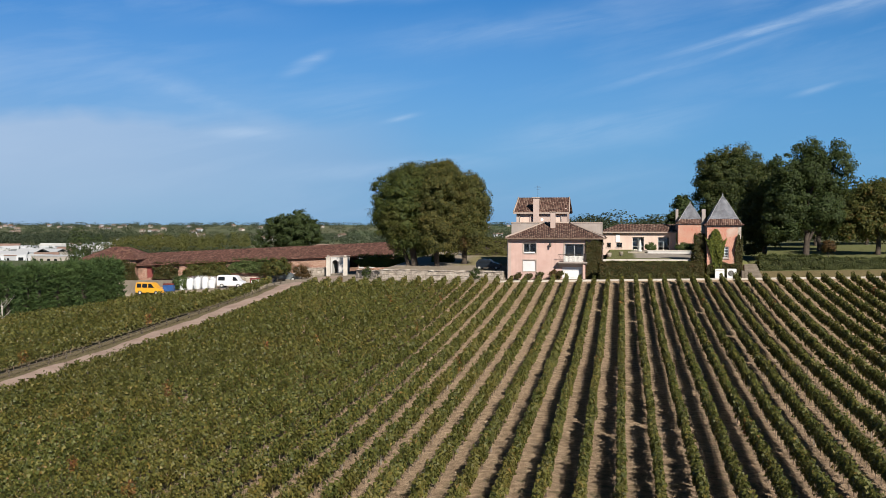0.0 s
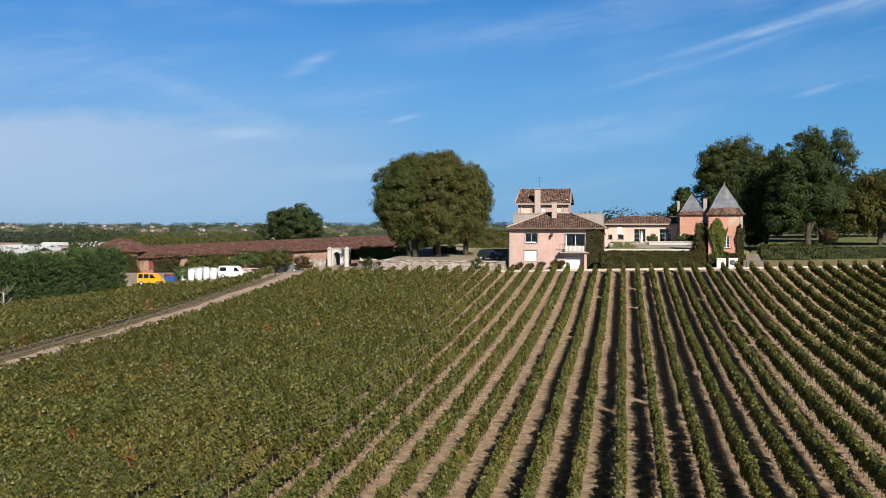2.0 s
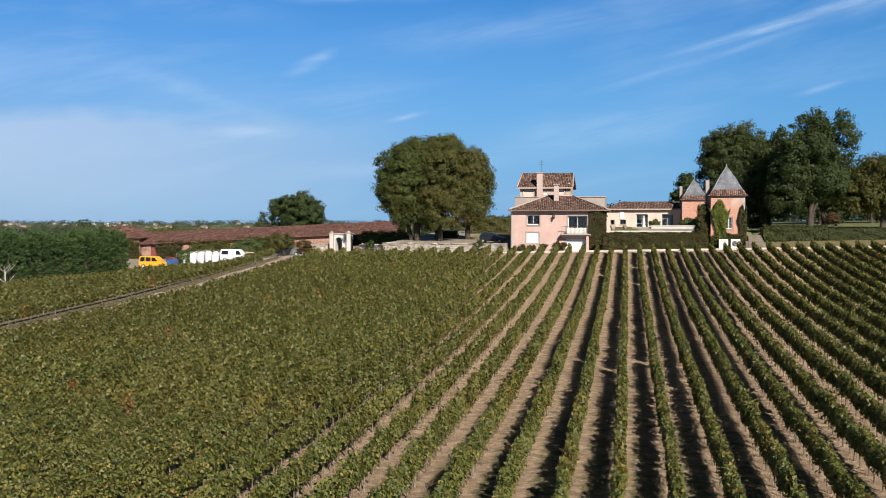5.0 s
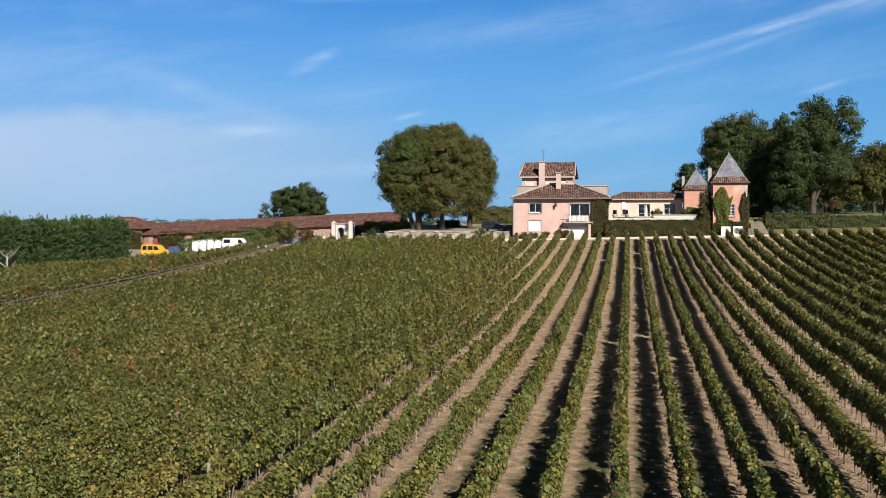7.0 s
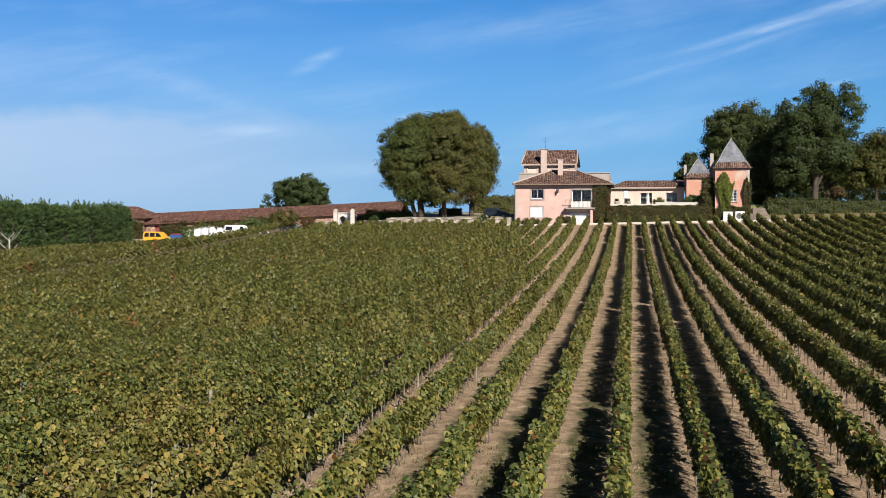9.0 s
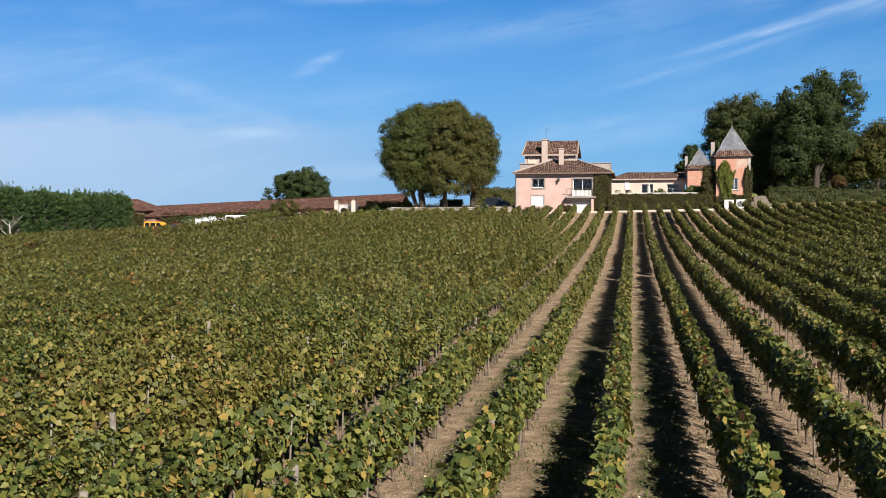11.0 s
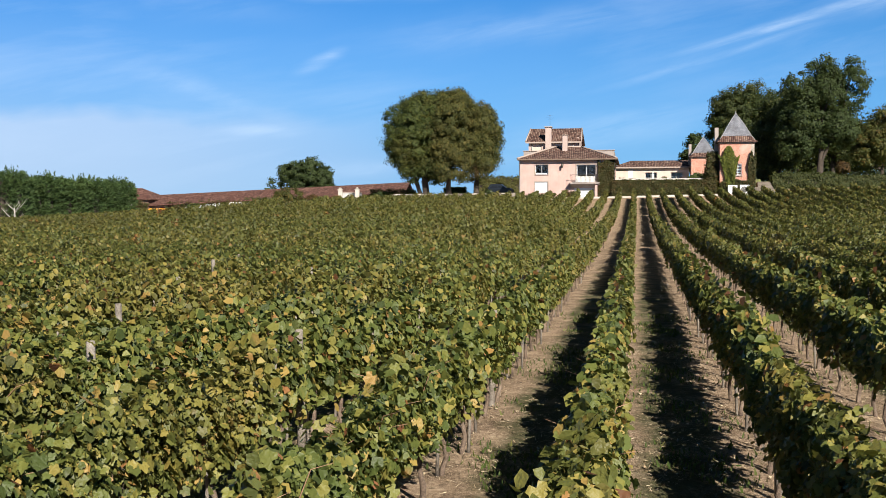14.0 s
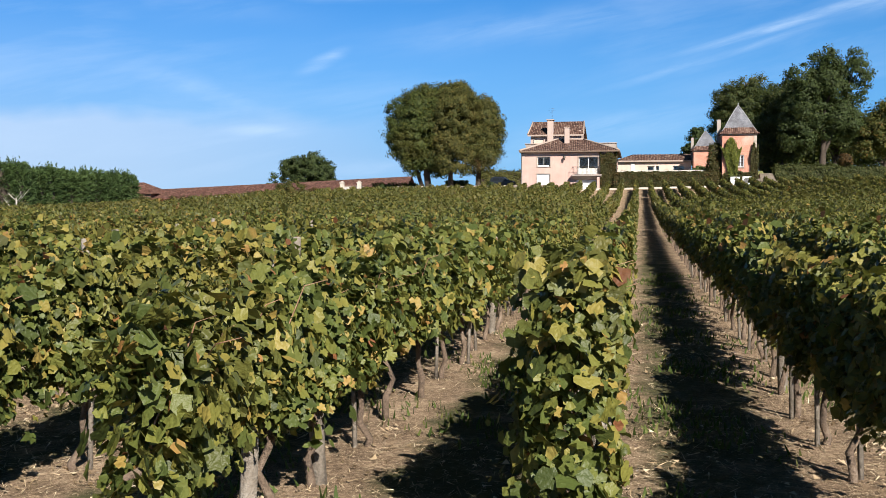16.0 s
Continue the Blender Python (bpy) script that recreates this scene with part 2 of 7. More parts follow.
M = {}
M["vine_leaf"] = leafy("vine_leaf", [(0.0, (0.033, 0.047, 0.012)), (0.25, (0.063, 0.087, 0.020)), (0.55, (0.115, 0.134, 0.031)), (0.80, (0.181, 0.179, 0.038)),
                                     (0.93, (0.255, 0.211, 0.051)), (0.985, (0.351, 0.230, 0.064)), (1.0, (0.301, 0.123, 0.051))],
                       [(0.0, (0.160, 0.097, 0.035)), (0.45, (0.282, 0.192, 0.045)), (0.8, (0.375, 0.251, 0.053)), (1.0, (0.336, 0.120, 0.041))], 0.16, patch=0.5, rough=0.5, spec=0.3, through_light=0.22,
                       clump=[(0.3, (0.134, 0.058, 0.024)), (0.6, (0.268, 0.136, 0.044)), (1.0, (0.402, 0.275, 0.071))],
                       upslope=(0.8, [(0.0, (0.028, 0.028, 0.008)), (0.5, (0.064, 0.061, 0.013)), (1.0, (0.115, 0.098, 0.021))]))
M["red_leaf"] = leafy("red_leaf", [(0.0, (0.09, 0.03, 0.02)), (0.5, (0.20, 0.07, 0.03)), (1.0, (0.30, 0.20, 0.05))])
M["chestnut_leaf"] = leafy("chestnut_leaf", [(0.0, (0.014, 0.026, 0.007)), (0.4, (0.030, 0.047, 0.009)), (0.8, (0.055, 0.072, 0.012)), (1.0, (0.101, 0.095, 0.018))],
                           [(0.0, (0.085, 0.063, 0.012)), (0.7, (0.119, 0.090, 0.015)), (1.0, (0.153, 0.069, 0.015))], 0.16, patch=0.4)
M["dark_leaf"] = leafy("dark_leaf", [(0.0, (0.010, 0.018, 0.006)), (0.5, (0.022, 0.036, 0.008)), (0.9, (0.048, 0.060, 0.014)), (1.0, (0.086, 0.076, 0.020))],
                       [(0.0, (0.052, 0.042, 0.010)), (1.0, (0.104, 0.068, 0.018))], 0.2, patch=0.35)
M["oak_leaf"] = leafy("oak_leaf", [(0.0, (0.009, 0.019, 0.006)), (0.5, (0.021, 0.038, 0.011)), (0.9, (0.038, 0.059, 0.016)), (1.0, (0.061, 0.074, 0.022))],
                      [(0.0, (0.034, 0.047, 0.014)), (1.0, (0.056, 0.070, 0.016))], 0.2, patch=0.3)
M["autumn_leaf"] = leafy("autumn_leaf", [(0.0, (0.021, 0.032, 0.007)), (0.5, (0.057, 0.061, 0.013)), (0.85, (0.093, 0.080, 0.018)), (1.0, (0.144, 0.072, 0.018))])
M["lime_leaf"] = leafy("lime_leaf", [(0.0, (0.020, 0.026, 0.008)), (0.4, (0.044, 0.050, 0.012)), (0.8, (0.085, 0.080, 0.017)), (1.0, (0.135, 0.100, 0.024))],
                       [(0.0, (0.085, 0.062, 0.017)), (0.7, (0.120, 0.085, 0.022)), (1.0, (0.140, 0.066, 0.020))], 0.2, patch=0.5)
M["russet_leaf"] = leafy("russet_leaf", [(0.0, (0.025, 0.015, 0.008)), (0.5, (0.061, 0.028, 0.013)), (1.0, (0.102, 0.046, 0.015))])
M["conifer"] = leafy("conifer", [(0.0, (0.018, 0.037, 0.012)), (0.5, (0.035, 0.071, 0.023)), (0.9, (0.057, 0.101, 0.029)), (1.0, (0.092, 0.124, 0.038))],
                     [(0.0, (0.057, 0.096, 0.023)), (1.0, (0.101, 0.137, 0.035))], 0.22, patch=0.4, through_light=0.1)
M["ivy_leaf"] = leafy("ivy_leaf", [(0.0, (0.013, 0.015, 0.005)), (0.5, (0.030, 0.030, 0.007)), (0.85, (0.054, 0.042, 0.011)), (1.0, (0.087, 0.030, 0.011))],
                      [(0.0, (0.051, 0.022, 0.007)), (1.0, (0.081, 0.035, 0.012))], 0.5, patch=0.5)
M["creeper_leaf"] = leafy("creeper_leaf", [(0.0, (0.026, 0.041, 0.007)), (0.5, (0.079, 0.102, 0.013)), (1.0, (0.146, 0.137, 0.017))])
M["hedge_leaf"] = leafy("hedge_leaf", [(0.0, (0.018, 0.026, 0.009)), (0.5, (0.040, 0.050, 0.015)), (0.9, (0.065, 0.070, 0.022)), (1.0, (0.094, 0.083, 0.027))])
M["shrub_leaf"] = leafy("shrub_leaf", [(0.0, (0.024, 0.044, 0.014)), (0.6, (0.056, 0.084, 0.024)), (1.0, (0.104, 0.120, 0.040))])
# far trees: the blue of distance haze is mixed into the leaf colour
M["hazy_far_leaf"] = leafy("hazy_far_leaf", [(0.0, (0.010, 0.017, 0.016)), (0.5, (0.018, 0.030, 0.023)), (0.9, (0.034, 0.045, 0.030)), (1.0, (0.050, 0.055, 0.040))],
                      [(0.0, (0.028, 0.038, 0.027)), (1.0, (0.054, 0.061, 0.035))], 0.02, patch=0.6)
M["poplar_leaf"] = leafy("poplar_leaf", [(0.0, (0.037, 0.044, 0.012)), (0.6, (0.075, 0.077, 0.018)), (1.0, (0.111, 0.100, 0.026))],
                         [(0.0, (0.061, 0.050, 0.021)), (1.0, (0.099, 0.077, 0.031))], 0.06, patch=0.6)
M["grass"] = leafy("grass", [(0.0, (0.029, 0.054, 0.010)), (0.6, (0.065, 0.099, 0.022)), (1.0, (0.158, 0.153, 0.050))])
M["litter"] = leafy("litter", [(0.0, (0.12, 0.075, 0.045)), (0.3, (0.32, 0.225, 0.14)), (0.7, (0.56, 0.43, 0.29)), (1.0, (0.72, 0.60, 0.43))], through_light=0.05)
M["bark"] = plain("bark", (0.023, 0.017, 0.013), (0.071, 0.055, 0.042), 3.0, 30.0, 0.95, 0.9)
M["dead_bark"] = plain("dead_bark", (0.22, 0.20, 0.18), (0.40, 0.37, 0.34), 3.0, 25.0, 0.9, 0.6)
M["vine_bark"] = plain("vine_bark", (0.038, 0.027, 0.021), (0.145, 0.104, 0.076), 6.0, 60.0, 0.95, 1.0, c=(0.230, 0.178, 0.137))
M["cane"] = plain("cane", (0.16, 0.085, 0.05), (0.30, 0.18, 0.11), 5.0, 40.0, 0.7, 0.4)
M["stake"] = plain("stake", (0.094, 0.078, 0.062), (0.195, 0.168, 0.140), 5.0, 45.0, 0.9, 0.9, c=(0.296, 0.269, 0.234))
M["fence_wood"] = plain("fence_wood", (0.058, 0.046, 0.033), (0.169, 0.137, 0.104), 2.0, 20.0, 0.9, 0.6)
M["tile"] = roof_tiles("tile", [(0.22, (0.044, 0.025, 0.022)), (0.42, (0.082, 0.044, 0.035)), (0.60, (0.125, 0.071, 0.056)), (0.80, (0.193, 0.136, 0.107))])
M["old_tile"] = roof_tiles("old_tile", [(0.25, (0.056, 0.028, 0.023)), (0.45, (0.096, 0.043, 0.033)), (0.65, (0.137, 0.066, 0.051)), (0.85, (0.201, 0.116, 0.087))])
M["slate"] = slates("slate")
M["wing_render"] = render_wall("wing_render", (0.257, 0.221, 0.204), (0.315, 0.275, 0.255), (0.200, 0.172, 0.156))
M["zinc"] = plain("zinc", (0.20, 0.20, 0.21), (0.33, 0.33, 0.33), 2.0, 15.0, 0.5, 0.1, 0.3)
M["pink_render"] = render_wall("pink_render", (0.399, 0.264, 0.233), (0.464, 0.325, 0.288), (0.307, 0.221, 0.193))
M["cream_render"] = render_wall("cream_render", (0.479, 0.364, 0.314), (0.535, 0.428, 0.370), (0.393, 0.300, 0.259))
M["upper_render"] = render_wall("upper_render", (0.357, 0.271, 0.241), (0.414, 0.328, 0.296), (0.264, 0.214, 0.193))
M["tower_wall"] = render_wall("tower_wall", (0.357, 0.271, 0.222), (0.428, 0.328, 0.273), (0.257, 0.178, 0.148), ((0.300, 0.093, 0.063), (0.393, 0.150, 0.103), 0.37))
M["barn_wall"] = render_wall("barn_wall", (0.134, 0.077, 0.055), (0.179, 0.111, 0.083), (0.097, 0.061, 0.043), ((0.134, 0.040, 0.025), (0.179, 0.064, 0.041), 0.44))
M["white_render"] = render_wall("white_render", (0.423, 0.411, 0.402), (0.469, 0.457, 0.450), (0.314, 0.297, 0.278))
M["stone"] = plain("stone", (0.150, 0.122, 0.100), (0.345, 0.300, 0.255), 1.5, 7.0, 0.95, 0.8, c=(0.460, 0.420, 0.372))
M["mortar"] = plain("mortar", (0.187, 0.162, 0.129), (0.289, 0.255, 0.206), 2.0, 14.0, 0.95, 0.5)
M["old_stone"] = plain("old_stone", (0.063, 0.050, 0.038), (0.140, 0.115, 0.091), 1.4, 10.0, 0.95, 0.7, c=(0.182, 0.154, 0.126))
M["kerb_stone"] = plain("kerb_stone", (0.357, 0.321, 0.281), (0.471, 0.435, 0.392), 0.8, 9.0, 0.9, 0.4)
M["trim"] = plain("trim", (0.257, 0.200, 0.170), (0.328, 0.264, 0.230), 2.0, 15.0, 0.85, 0.2)
M["soffit"] = plain("soffit", (0.10, 0.07, 0.05), (0.18, 0.13, 0.10), 2.0, 15.0, 0.85, 0.2)
M["white_paint"] = plain("white_paint", (0.542, 0.542, 0.547), (0.600, 0.600, 0.606), 1.0, 12.0, 0.5, 0.05)
M["frame_paint"] = plain("frame_paint", (0.34, 0.33, 0.31), (0.44, 0.43, 0.41), 2.0, 15.0, 0.5, 0.05)
M["dark_paint"] = plain("dark_paint", (0.035, 0.035, 0.035), (0.06, 0.055, 0.05), 2.0, 20.0, 0.5, 0.1)
M["red_paint"] = plain("red_paint", (0.11, 0.022, 0.02), (0.17, 0.04, 0.034), 2.0, 20.0, 0.7, 0.2)
M["interior"] = plain("interior", (0.10, 0.085, 0.07), (0.16, 0.14, 0.12), 1.0, 9.0, 0.9, 0.1)
M["iron"] = plain("iron", (0.05, 0.045, 0.04), (0.10, 0.085, 0.075), 4.0, 30.0, 0.6, 0.2, 0.5)
M["curtain"] = plain("curtain", (0.527, 0.510, 0.482), (0.629, 0.612, 0.585), 3.0, 20.0, 0.9, 0.2)
M["bag"] = plain("bag", (0.471, 0.485, 0.503), (0.571, 0.586, 0.606), 2.0, 12.0, 0.7, 0.4)
M["yellow_paint"] = plain("yellow_paint", (0.527, 0.255, 0.022), (0.595, 0.306, 0.026), 1.0, 10.0, 0.35, 0.03)
M["van_paint"] = plain("van_paint", (0.557, 0.557, 0.577), (0.600, 0.600, 0.621), 1.0, 10.0, 0.3, 0.03)
M["car_paint"] = plain("car_paint", (0.007, 0.010, 0.014), (0.012, 0.016, 0.022), 1.0, 10.0, 0.35, 0.02, spec=0.3)
M["grey_paint"] = plain("grey_paint", (0.10, 0.115, 0.12), (0.15, 0.165, 0.17), 1.0, 10.0, 0.3, 0.03)
M["blue_plastic"] = plain("blue_plastic", (0.012, 0.048, 0.168), (0.024, 0.078, 0.228), 1.5, 12.0, 0.5, 0.1)
M["rubber"] = plain("rubber", (0.015, 0.015, 0.015), (0.03, 0.03, 0.03), 4.0, 40.0, 0.8, 0.3)
M["statue_stone"] = plain("statue_stone", (0.396, 0.390, 0.372), (0.480, 0.474, 0.456), 2.0, 14.0, 0.8, 0.3)
M["far_wall"] = plain("far_wall", (0.295, 0.257, 0.223), (0.397, 0.360, 0.326), 0.05, 1.0, 0.9, 0.1)
M["far_white"] = plain("far_white", (0.357, 0.368, 0.390), (0.408, 0.420, 0.445), 0.05, 1.0, 0.6, 0.05)
M["far_roof"] = plain("far_roof", (0.154, 0.096, 0.077), (0.252, 0.168, 0.135), 0.1, 1.5, 0.9, 0.2)
M["far_grey"] = plain("far_grey", (0.34, 0.34, 0.34), (0.48, 0.48, 0.47), 0.1, 1.5, 0.8, 0.1)

m_, t_ = material("glass")
node(t_, "ShaderNodeOutputMaterial", [node(t_, "ShaderNodeBsdfPrincipled", {"Base Color": (0.85, 0.9, 0.9, 1), "Roughness": 0.02, "IOR": 1.45,
                                                                            "Transmission Weight": 1.0}).outputs[0]])
M["glass"] = m_


def ground_material():
    m, t = material("ground")
    pos = node(t, "ShaderNodeNewGeometry").outputs["Position"]
    s = node(t, "ShaderNodeSeparateXYZ", [pos])
    x, y = s.outputs[0], s.outputs[1]
    wob = math_(t, "MULTIPLY", math_(t, "SUBTRACT", noise_tex(t, 0.5, 4.0, 0.6, pos), 0.5), 3.0)
    fine, mid = noise_tex(t, 26.0, 5.0, 0.7, pos), noise_tex(t, 2.4, 5.0, 0.65, pos)
    straw = noise_tex(t, 70.0, 3.0, 0.7, node(t, "ShaderNodeMapping", {0: pos, 3: (1.0, 0.35, 1)}).outputs[0], 1.5)
    soil = ramp(t, math_(t, "ADD", math_(t, "MULTIPLY", mid, 0.5), math_(t, "MULTIPLY", fine, 0.5)),
                [(0.36, (0.070, 0.046, 0.028)), (0.46, (0.178, 0.122, 0.079)), (0.56, (0.32, 0.230, 0.154)), (0.66, (0.50, 0.39, 0.275))])
    soil = mix(t, ramp(t, straw, [(0.52, grey(0)), (0.68, grey(0.7))]), soil, (0.60, 0.46, 0.32))
    # weeds stand thickest along each alley's middle; their dark also paints in row shadow
    alley = math_(t, "ABSOLUTE", math_(t, "SUBTRACT", math_(t, "FRACT", math_(t, "DIVIDE", math_(t, "ADD", x, math_(t, "MULTIPLY", wob, 0.16)), 1.5)), 0.5))
    strip_ = math_(t, "MULTIPLY", math_(t, "MULTIPLY_ADD", alley, -5.0, 2.0, clamp=True), 0.30)
    strip_ = math_(t, "MULTIPLY", strip_, math_(t, "MULTIPLY", math_(t, "MULTIPLY_ADD", y, 0.7, -1.6, clamp=True), math_(t, "MULTIPLY_ADD", y, -1 / 30, 1.9, clamp=True)))      # the headland has none
    weeds = ramp(t, math_(t, "ADD", noise_tex(t, 1.6, 6.0, 0.75, pos), math_(t, "SUBTRACT", strip_, 0.11)), [(0.48, grey(0)), (0.72, grey(0.85))])
    verge = math_(t, "MULTIPLY", math_(t, "MULTIPLY_ADD", math_(t, "ADD", x, math_(t, "MULTIPLY", wob, 0.25)), -1.6, -56.4, clamp=True), math_(t, "MULTIPLY_ADD", y, 0.1, -2.0, clamp=True))
    weeds = math_(t, "MAXIMUM", weeds, math_(t, "MULTIPLY", verge, math_(t, "MULTIPLY_ADD", mid, 0.9, 0.15)))     # grass along the track
    soil = mix(t, weeds, soil, mix(t, fine, (0.026, 0.035, 0.012), (0.07, 0.08, 0.027)))
    lawn = ramp(t, math_(t, "ADD", math_(t, "MULTIPLY", mid, 0.6), math_(t, "MULTIPLY", fine, 0.4)),
                [(0.35, (0.075, 0.085, 0.03)), (0.55, (0.125, 0.13, 0.05)), (0.72, (0.19, 0.175, 0.08))])
    gravel = ramp(t, math_(t, "ADD", math_(t, "MULTIPLY", mid, 0.4), math_(t, "MULTIPLY", fine, 0.6)),
                  [(0.3, (0.21, 0.17, 0.125)), (0.7, (0.38, 0.32, 0.255))])
    dry = ramp(t, math_(t, "ADD", math_(t, "MULTIPLY", mid, 0.6), math_(t, "MULTIPLY", fine, 0.4)),
               [(0.35, (0.20, 0.15, 0.08)), (0.6, (0.33, 0.25, 0.135)), (0.75, (0.42, 0.34, 0.20))])
    vor = node(t, "ShaderNodeTexVoronoi", {"Vector": node(t, "ShaderNodeMapping", {0: pos, 3: (1.0, 0.45, 1)}).outputs[0], "Scale": 0.006}).outputs["Color"]
    patch = node(t, "ShaderNodeSeparateXYZ", [vor]).outputs[0]
    far = ramp(t, patch, [(0.0, (0.06, 0.078, 0.034)), (0.4, (0.085, 0.10, 0.045)), (0.7, (0.13, 0.125, 0.07)), (1.0, (0.07, 0.095, 0.04))])
    far = mix(t, math_(t, "MULTIPLY", noise_tex(t, 0.05, 5.0, 0.7, pos), 0.5), far, (0.05, 0.065, 0.025))

    def step(v, at, width=1.0, w=None):
        v = v if w is None else math_(t, "ADD", v, math_(t, "MULTIPLY", wob, w))
        return math_(t, "MULTIPLY_ADD", v, 1 / width, -at / width + 0.5, clamp=True)

    back = step(y, 121.1, 0.2)
    bank_ = math_(t, "MULTIPLY", step(x, -22.0, 2.0, 0.6), step(y, 140.0, 2.0, 0.6))
    near_house = mix(t, math_(t, "MULTIPLY", bank_, 0.9), mix(t, math_(t, "MULTIPLY", mid, 0.55), gravel, (0.12, 0.10, 0.075)), mix(t, 0.6, dry, lawn))     # yard
    near_house = mix(t, math_(t, "MULTIPLY", step(x, -13.4, 0.5), math_(t, "SUBTRACT", 1.0, step(y, 124.4, 0.3))), near_house, gravel)
    near_house = mix(t, math_(t, "MULTIPLY", step(x, -2.2, 0.4), step(y, 124.6, 0.4)), near_house, lawn)
    near_house = mix(t, math_(t, "MULTIPLY", math_(t, "MULTIPLY", step(x, 1.6, 0.6, 0.2), math_(t, "SUBTRACT", 1.0, step(x, 14.2, 0.3))), math_(t, "MULTIPLY", step(y, 132.0, 0.6), math_(t, "SUBTRACT", 1.0, step(y, 165.0, 1.0)))), near_house, mix(t, mid, (0.20, 0.175, 0.15), (0.36, 0.32, 0.28)))
    near_house = mix(t, math_(t, "MULTIPLY", step(x, 14.4, 0.4), math_(t, "SUBTRACT", step(y, 122.0, 0.6, 0.3), step(y, 126.0, 1.0, 0.4))), near_house, mix(t, 0.72, dry, (0.08, 0.068, 0.03)))
    near = mix(t, back, soil, near_house)
    finish(t, mix(t, step(y, 185.0, 30.0, 4.0), near, far), 0.96, math_(t, "ADD", math_(t, "ADD", fine, math_(t, "MULTIPLY", straw, 0.6)), math_(t, "MULTIPLY", noise_tex(t, 9.0, 4.0, 0.6, pos), 1.2)), 0.85, 0.05, spec=0.2)
    return m


M["ground"] = ground_material()
M["dirt_road"] = plain("dirt_road", (0.197, 0.135, 0.108), (0.302, 0.221, 0.184), 0.5, 12.0, 0.95, 0.5, c=(0.355, 0.276, 0.235))

# ---- mesh helpers ----


def mesh_from(name, verts, faces, mats, mat_index=None, smooth_faces=False):
    """A mesh from numpy arrays: faces is (n, 3) or (n, 4)."""
    me = bpy.data.meshes.new(name)
    verts, faces = np.asarray(verts, dtype=np.float32), np.asarray(faces, dtype=np.int32)
    n, k = faces.shape
    me.vertices.add(len(verts))
    me.vertices.foreach_set("co", verts.ravel())
    me.loops.add(n * k)
    me.loops.foreach_set("vertex_index", faces.ravel())
    me.polygons.add(n)
    me.polygons.foreach_set("loop_start", np.arange(0, n * k, k, dtype=np.int32))
    if mat_index is not None:
        me.polygons.foreach_set("material_index", np.asarray(mat_index, dtype=np.int32))
    for m in mats:
        me.materials.append(m)
    if smooth_faces:
        me.polygons.foreach_set("use_smooth", np.ones(n, dtype=bool))
    me.update(calc_edges=True)
    return me


def thing(name, at, label, category, group="", turn=0.0):
    """An Empty at a thing's base, that its parts hang under."""
    ob = new(name)
    ob.empty_display_size = 0.2
    ob.matrix_basis = pose(*at, 0, 0, turn)
    return tagged(ob, label, category, group)


def part(name, bm, mat, parent, label=""):
    """Links a bmesh (or a mesh) as one mesh object under a thing or a part."""
    if isinstance(bm, bpy.types.Mesh):
        me = bm
    else:
        me = bpy.data.meshes.new(name)
        bm.to_mesh(me)
        bm.free()
        me.materials.append(mat)
    ob = new(name, me)
    ob.parent = parent
    return tagged(ob, label)


def single(name, bm, mat, at, label, category, group="", kind=""):
    """A thing or piece of the setting that is one mesh."""
    ob = part(name, bm, mat, None)
    ob.matrix_basis = pose(*at)
    return tagged(ob, label, category, group, kind)


def box(bm, x0, x1, y0, y1, z0, z1, bevel=0.0):
    vs = [bm.verts.new(p) for p in ((x0, y0, z0), (x1, y0, z0), (x1, y1, z0), (x0, y1, z0), (x0, y0, z1), (x1, y0, z1), (x1, y1, z1), (x0, y1, z1))]
    fs = [bm.faces.new([vs[i] for i in q]) for q in ((3, 2, 1, 0), (4, 5, 6, 7), (0, 1, 5, 4), (1, 2, 6, 5), (2, 3, 7, 6), (3, 0, 4, 7))]
    if bevel:
        es = list({e for f in fs for e in f.edges})
        bmesh.ops.bevel(bm, geom=es, offset=bevel, segments=1, affect="EDGES", profile=0.5)
    return bm


def boxed(*a, bevel=0.0):
    return box(bmesh.new(), *a, bevel=bevel)


def tube(bm, points, radii, sides=8, cap=True):
    """A tapered, bent tube through the points."""
    rings = []
    for i, p in enumerate(points):
        a, b = Vector(points[max(i - 1, 0)]), Vector(points[min(i + 1, len(points) - 1)])
        way = (b - a).normalized()
        side = way.orthogonal().normalized() if abs(way.z) < 0.95 else Vector((1, 0, 0))
        side = (side - way * side.dot(way)).normalized()
        other = way.cross(side)
        rings.append([bm.verts.new(Vector(p) + (side * math.cos(j * math.tau / sides) + other * math.sin(j * math.tau / sides)) * radii[i]) for j in range(sides)])
    for r0, r1 in zip(rings, rings[1:]):
        for j in range(sides):
            bm.faces.new((r0[j], r0[(j + 1) % sides], r1[(j + 1) % sides], r1[j])).smooth = True
    if cap:
        bm.faces.new(rings[0][::-1])
        bm.faces.new(rings[-1])
    return bm


def uv_plane(bm):
    """UV in metres for roof faces: u level along the slope, v up it."""
    bm.normal_update()
    lay = bm.loops.layers.uv.verify()
    for f in bm.faces:
        n = f.normal
        level = Vector((0, 0, 1)).cross(n)
        level = level.normalized() if level.length > 1e-4 else Vector((1, 0, 0))
        rise = n.cross(level)
        for lp in f.loops:
            lp[lay].uv = (lp.vert.co.dot(level), lp.vert.co.dot(rise))
    return bm


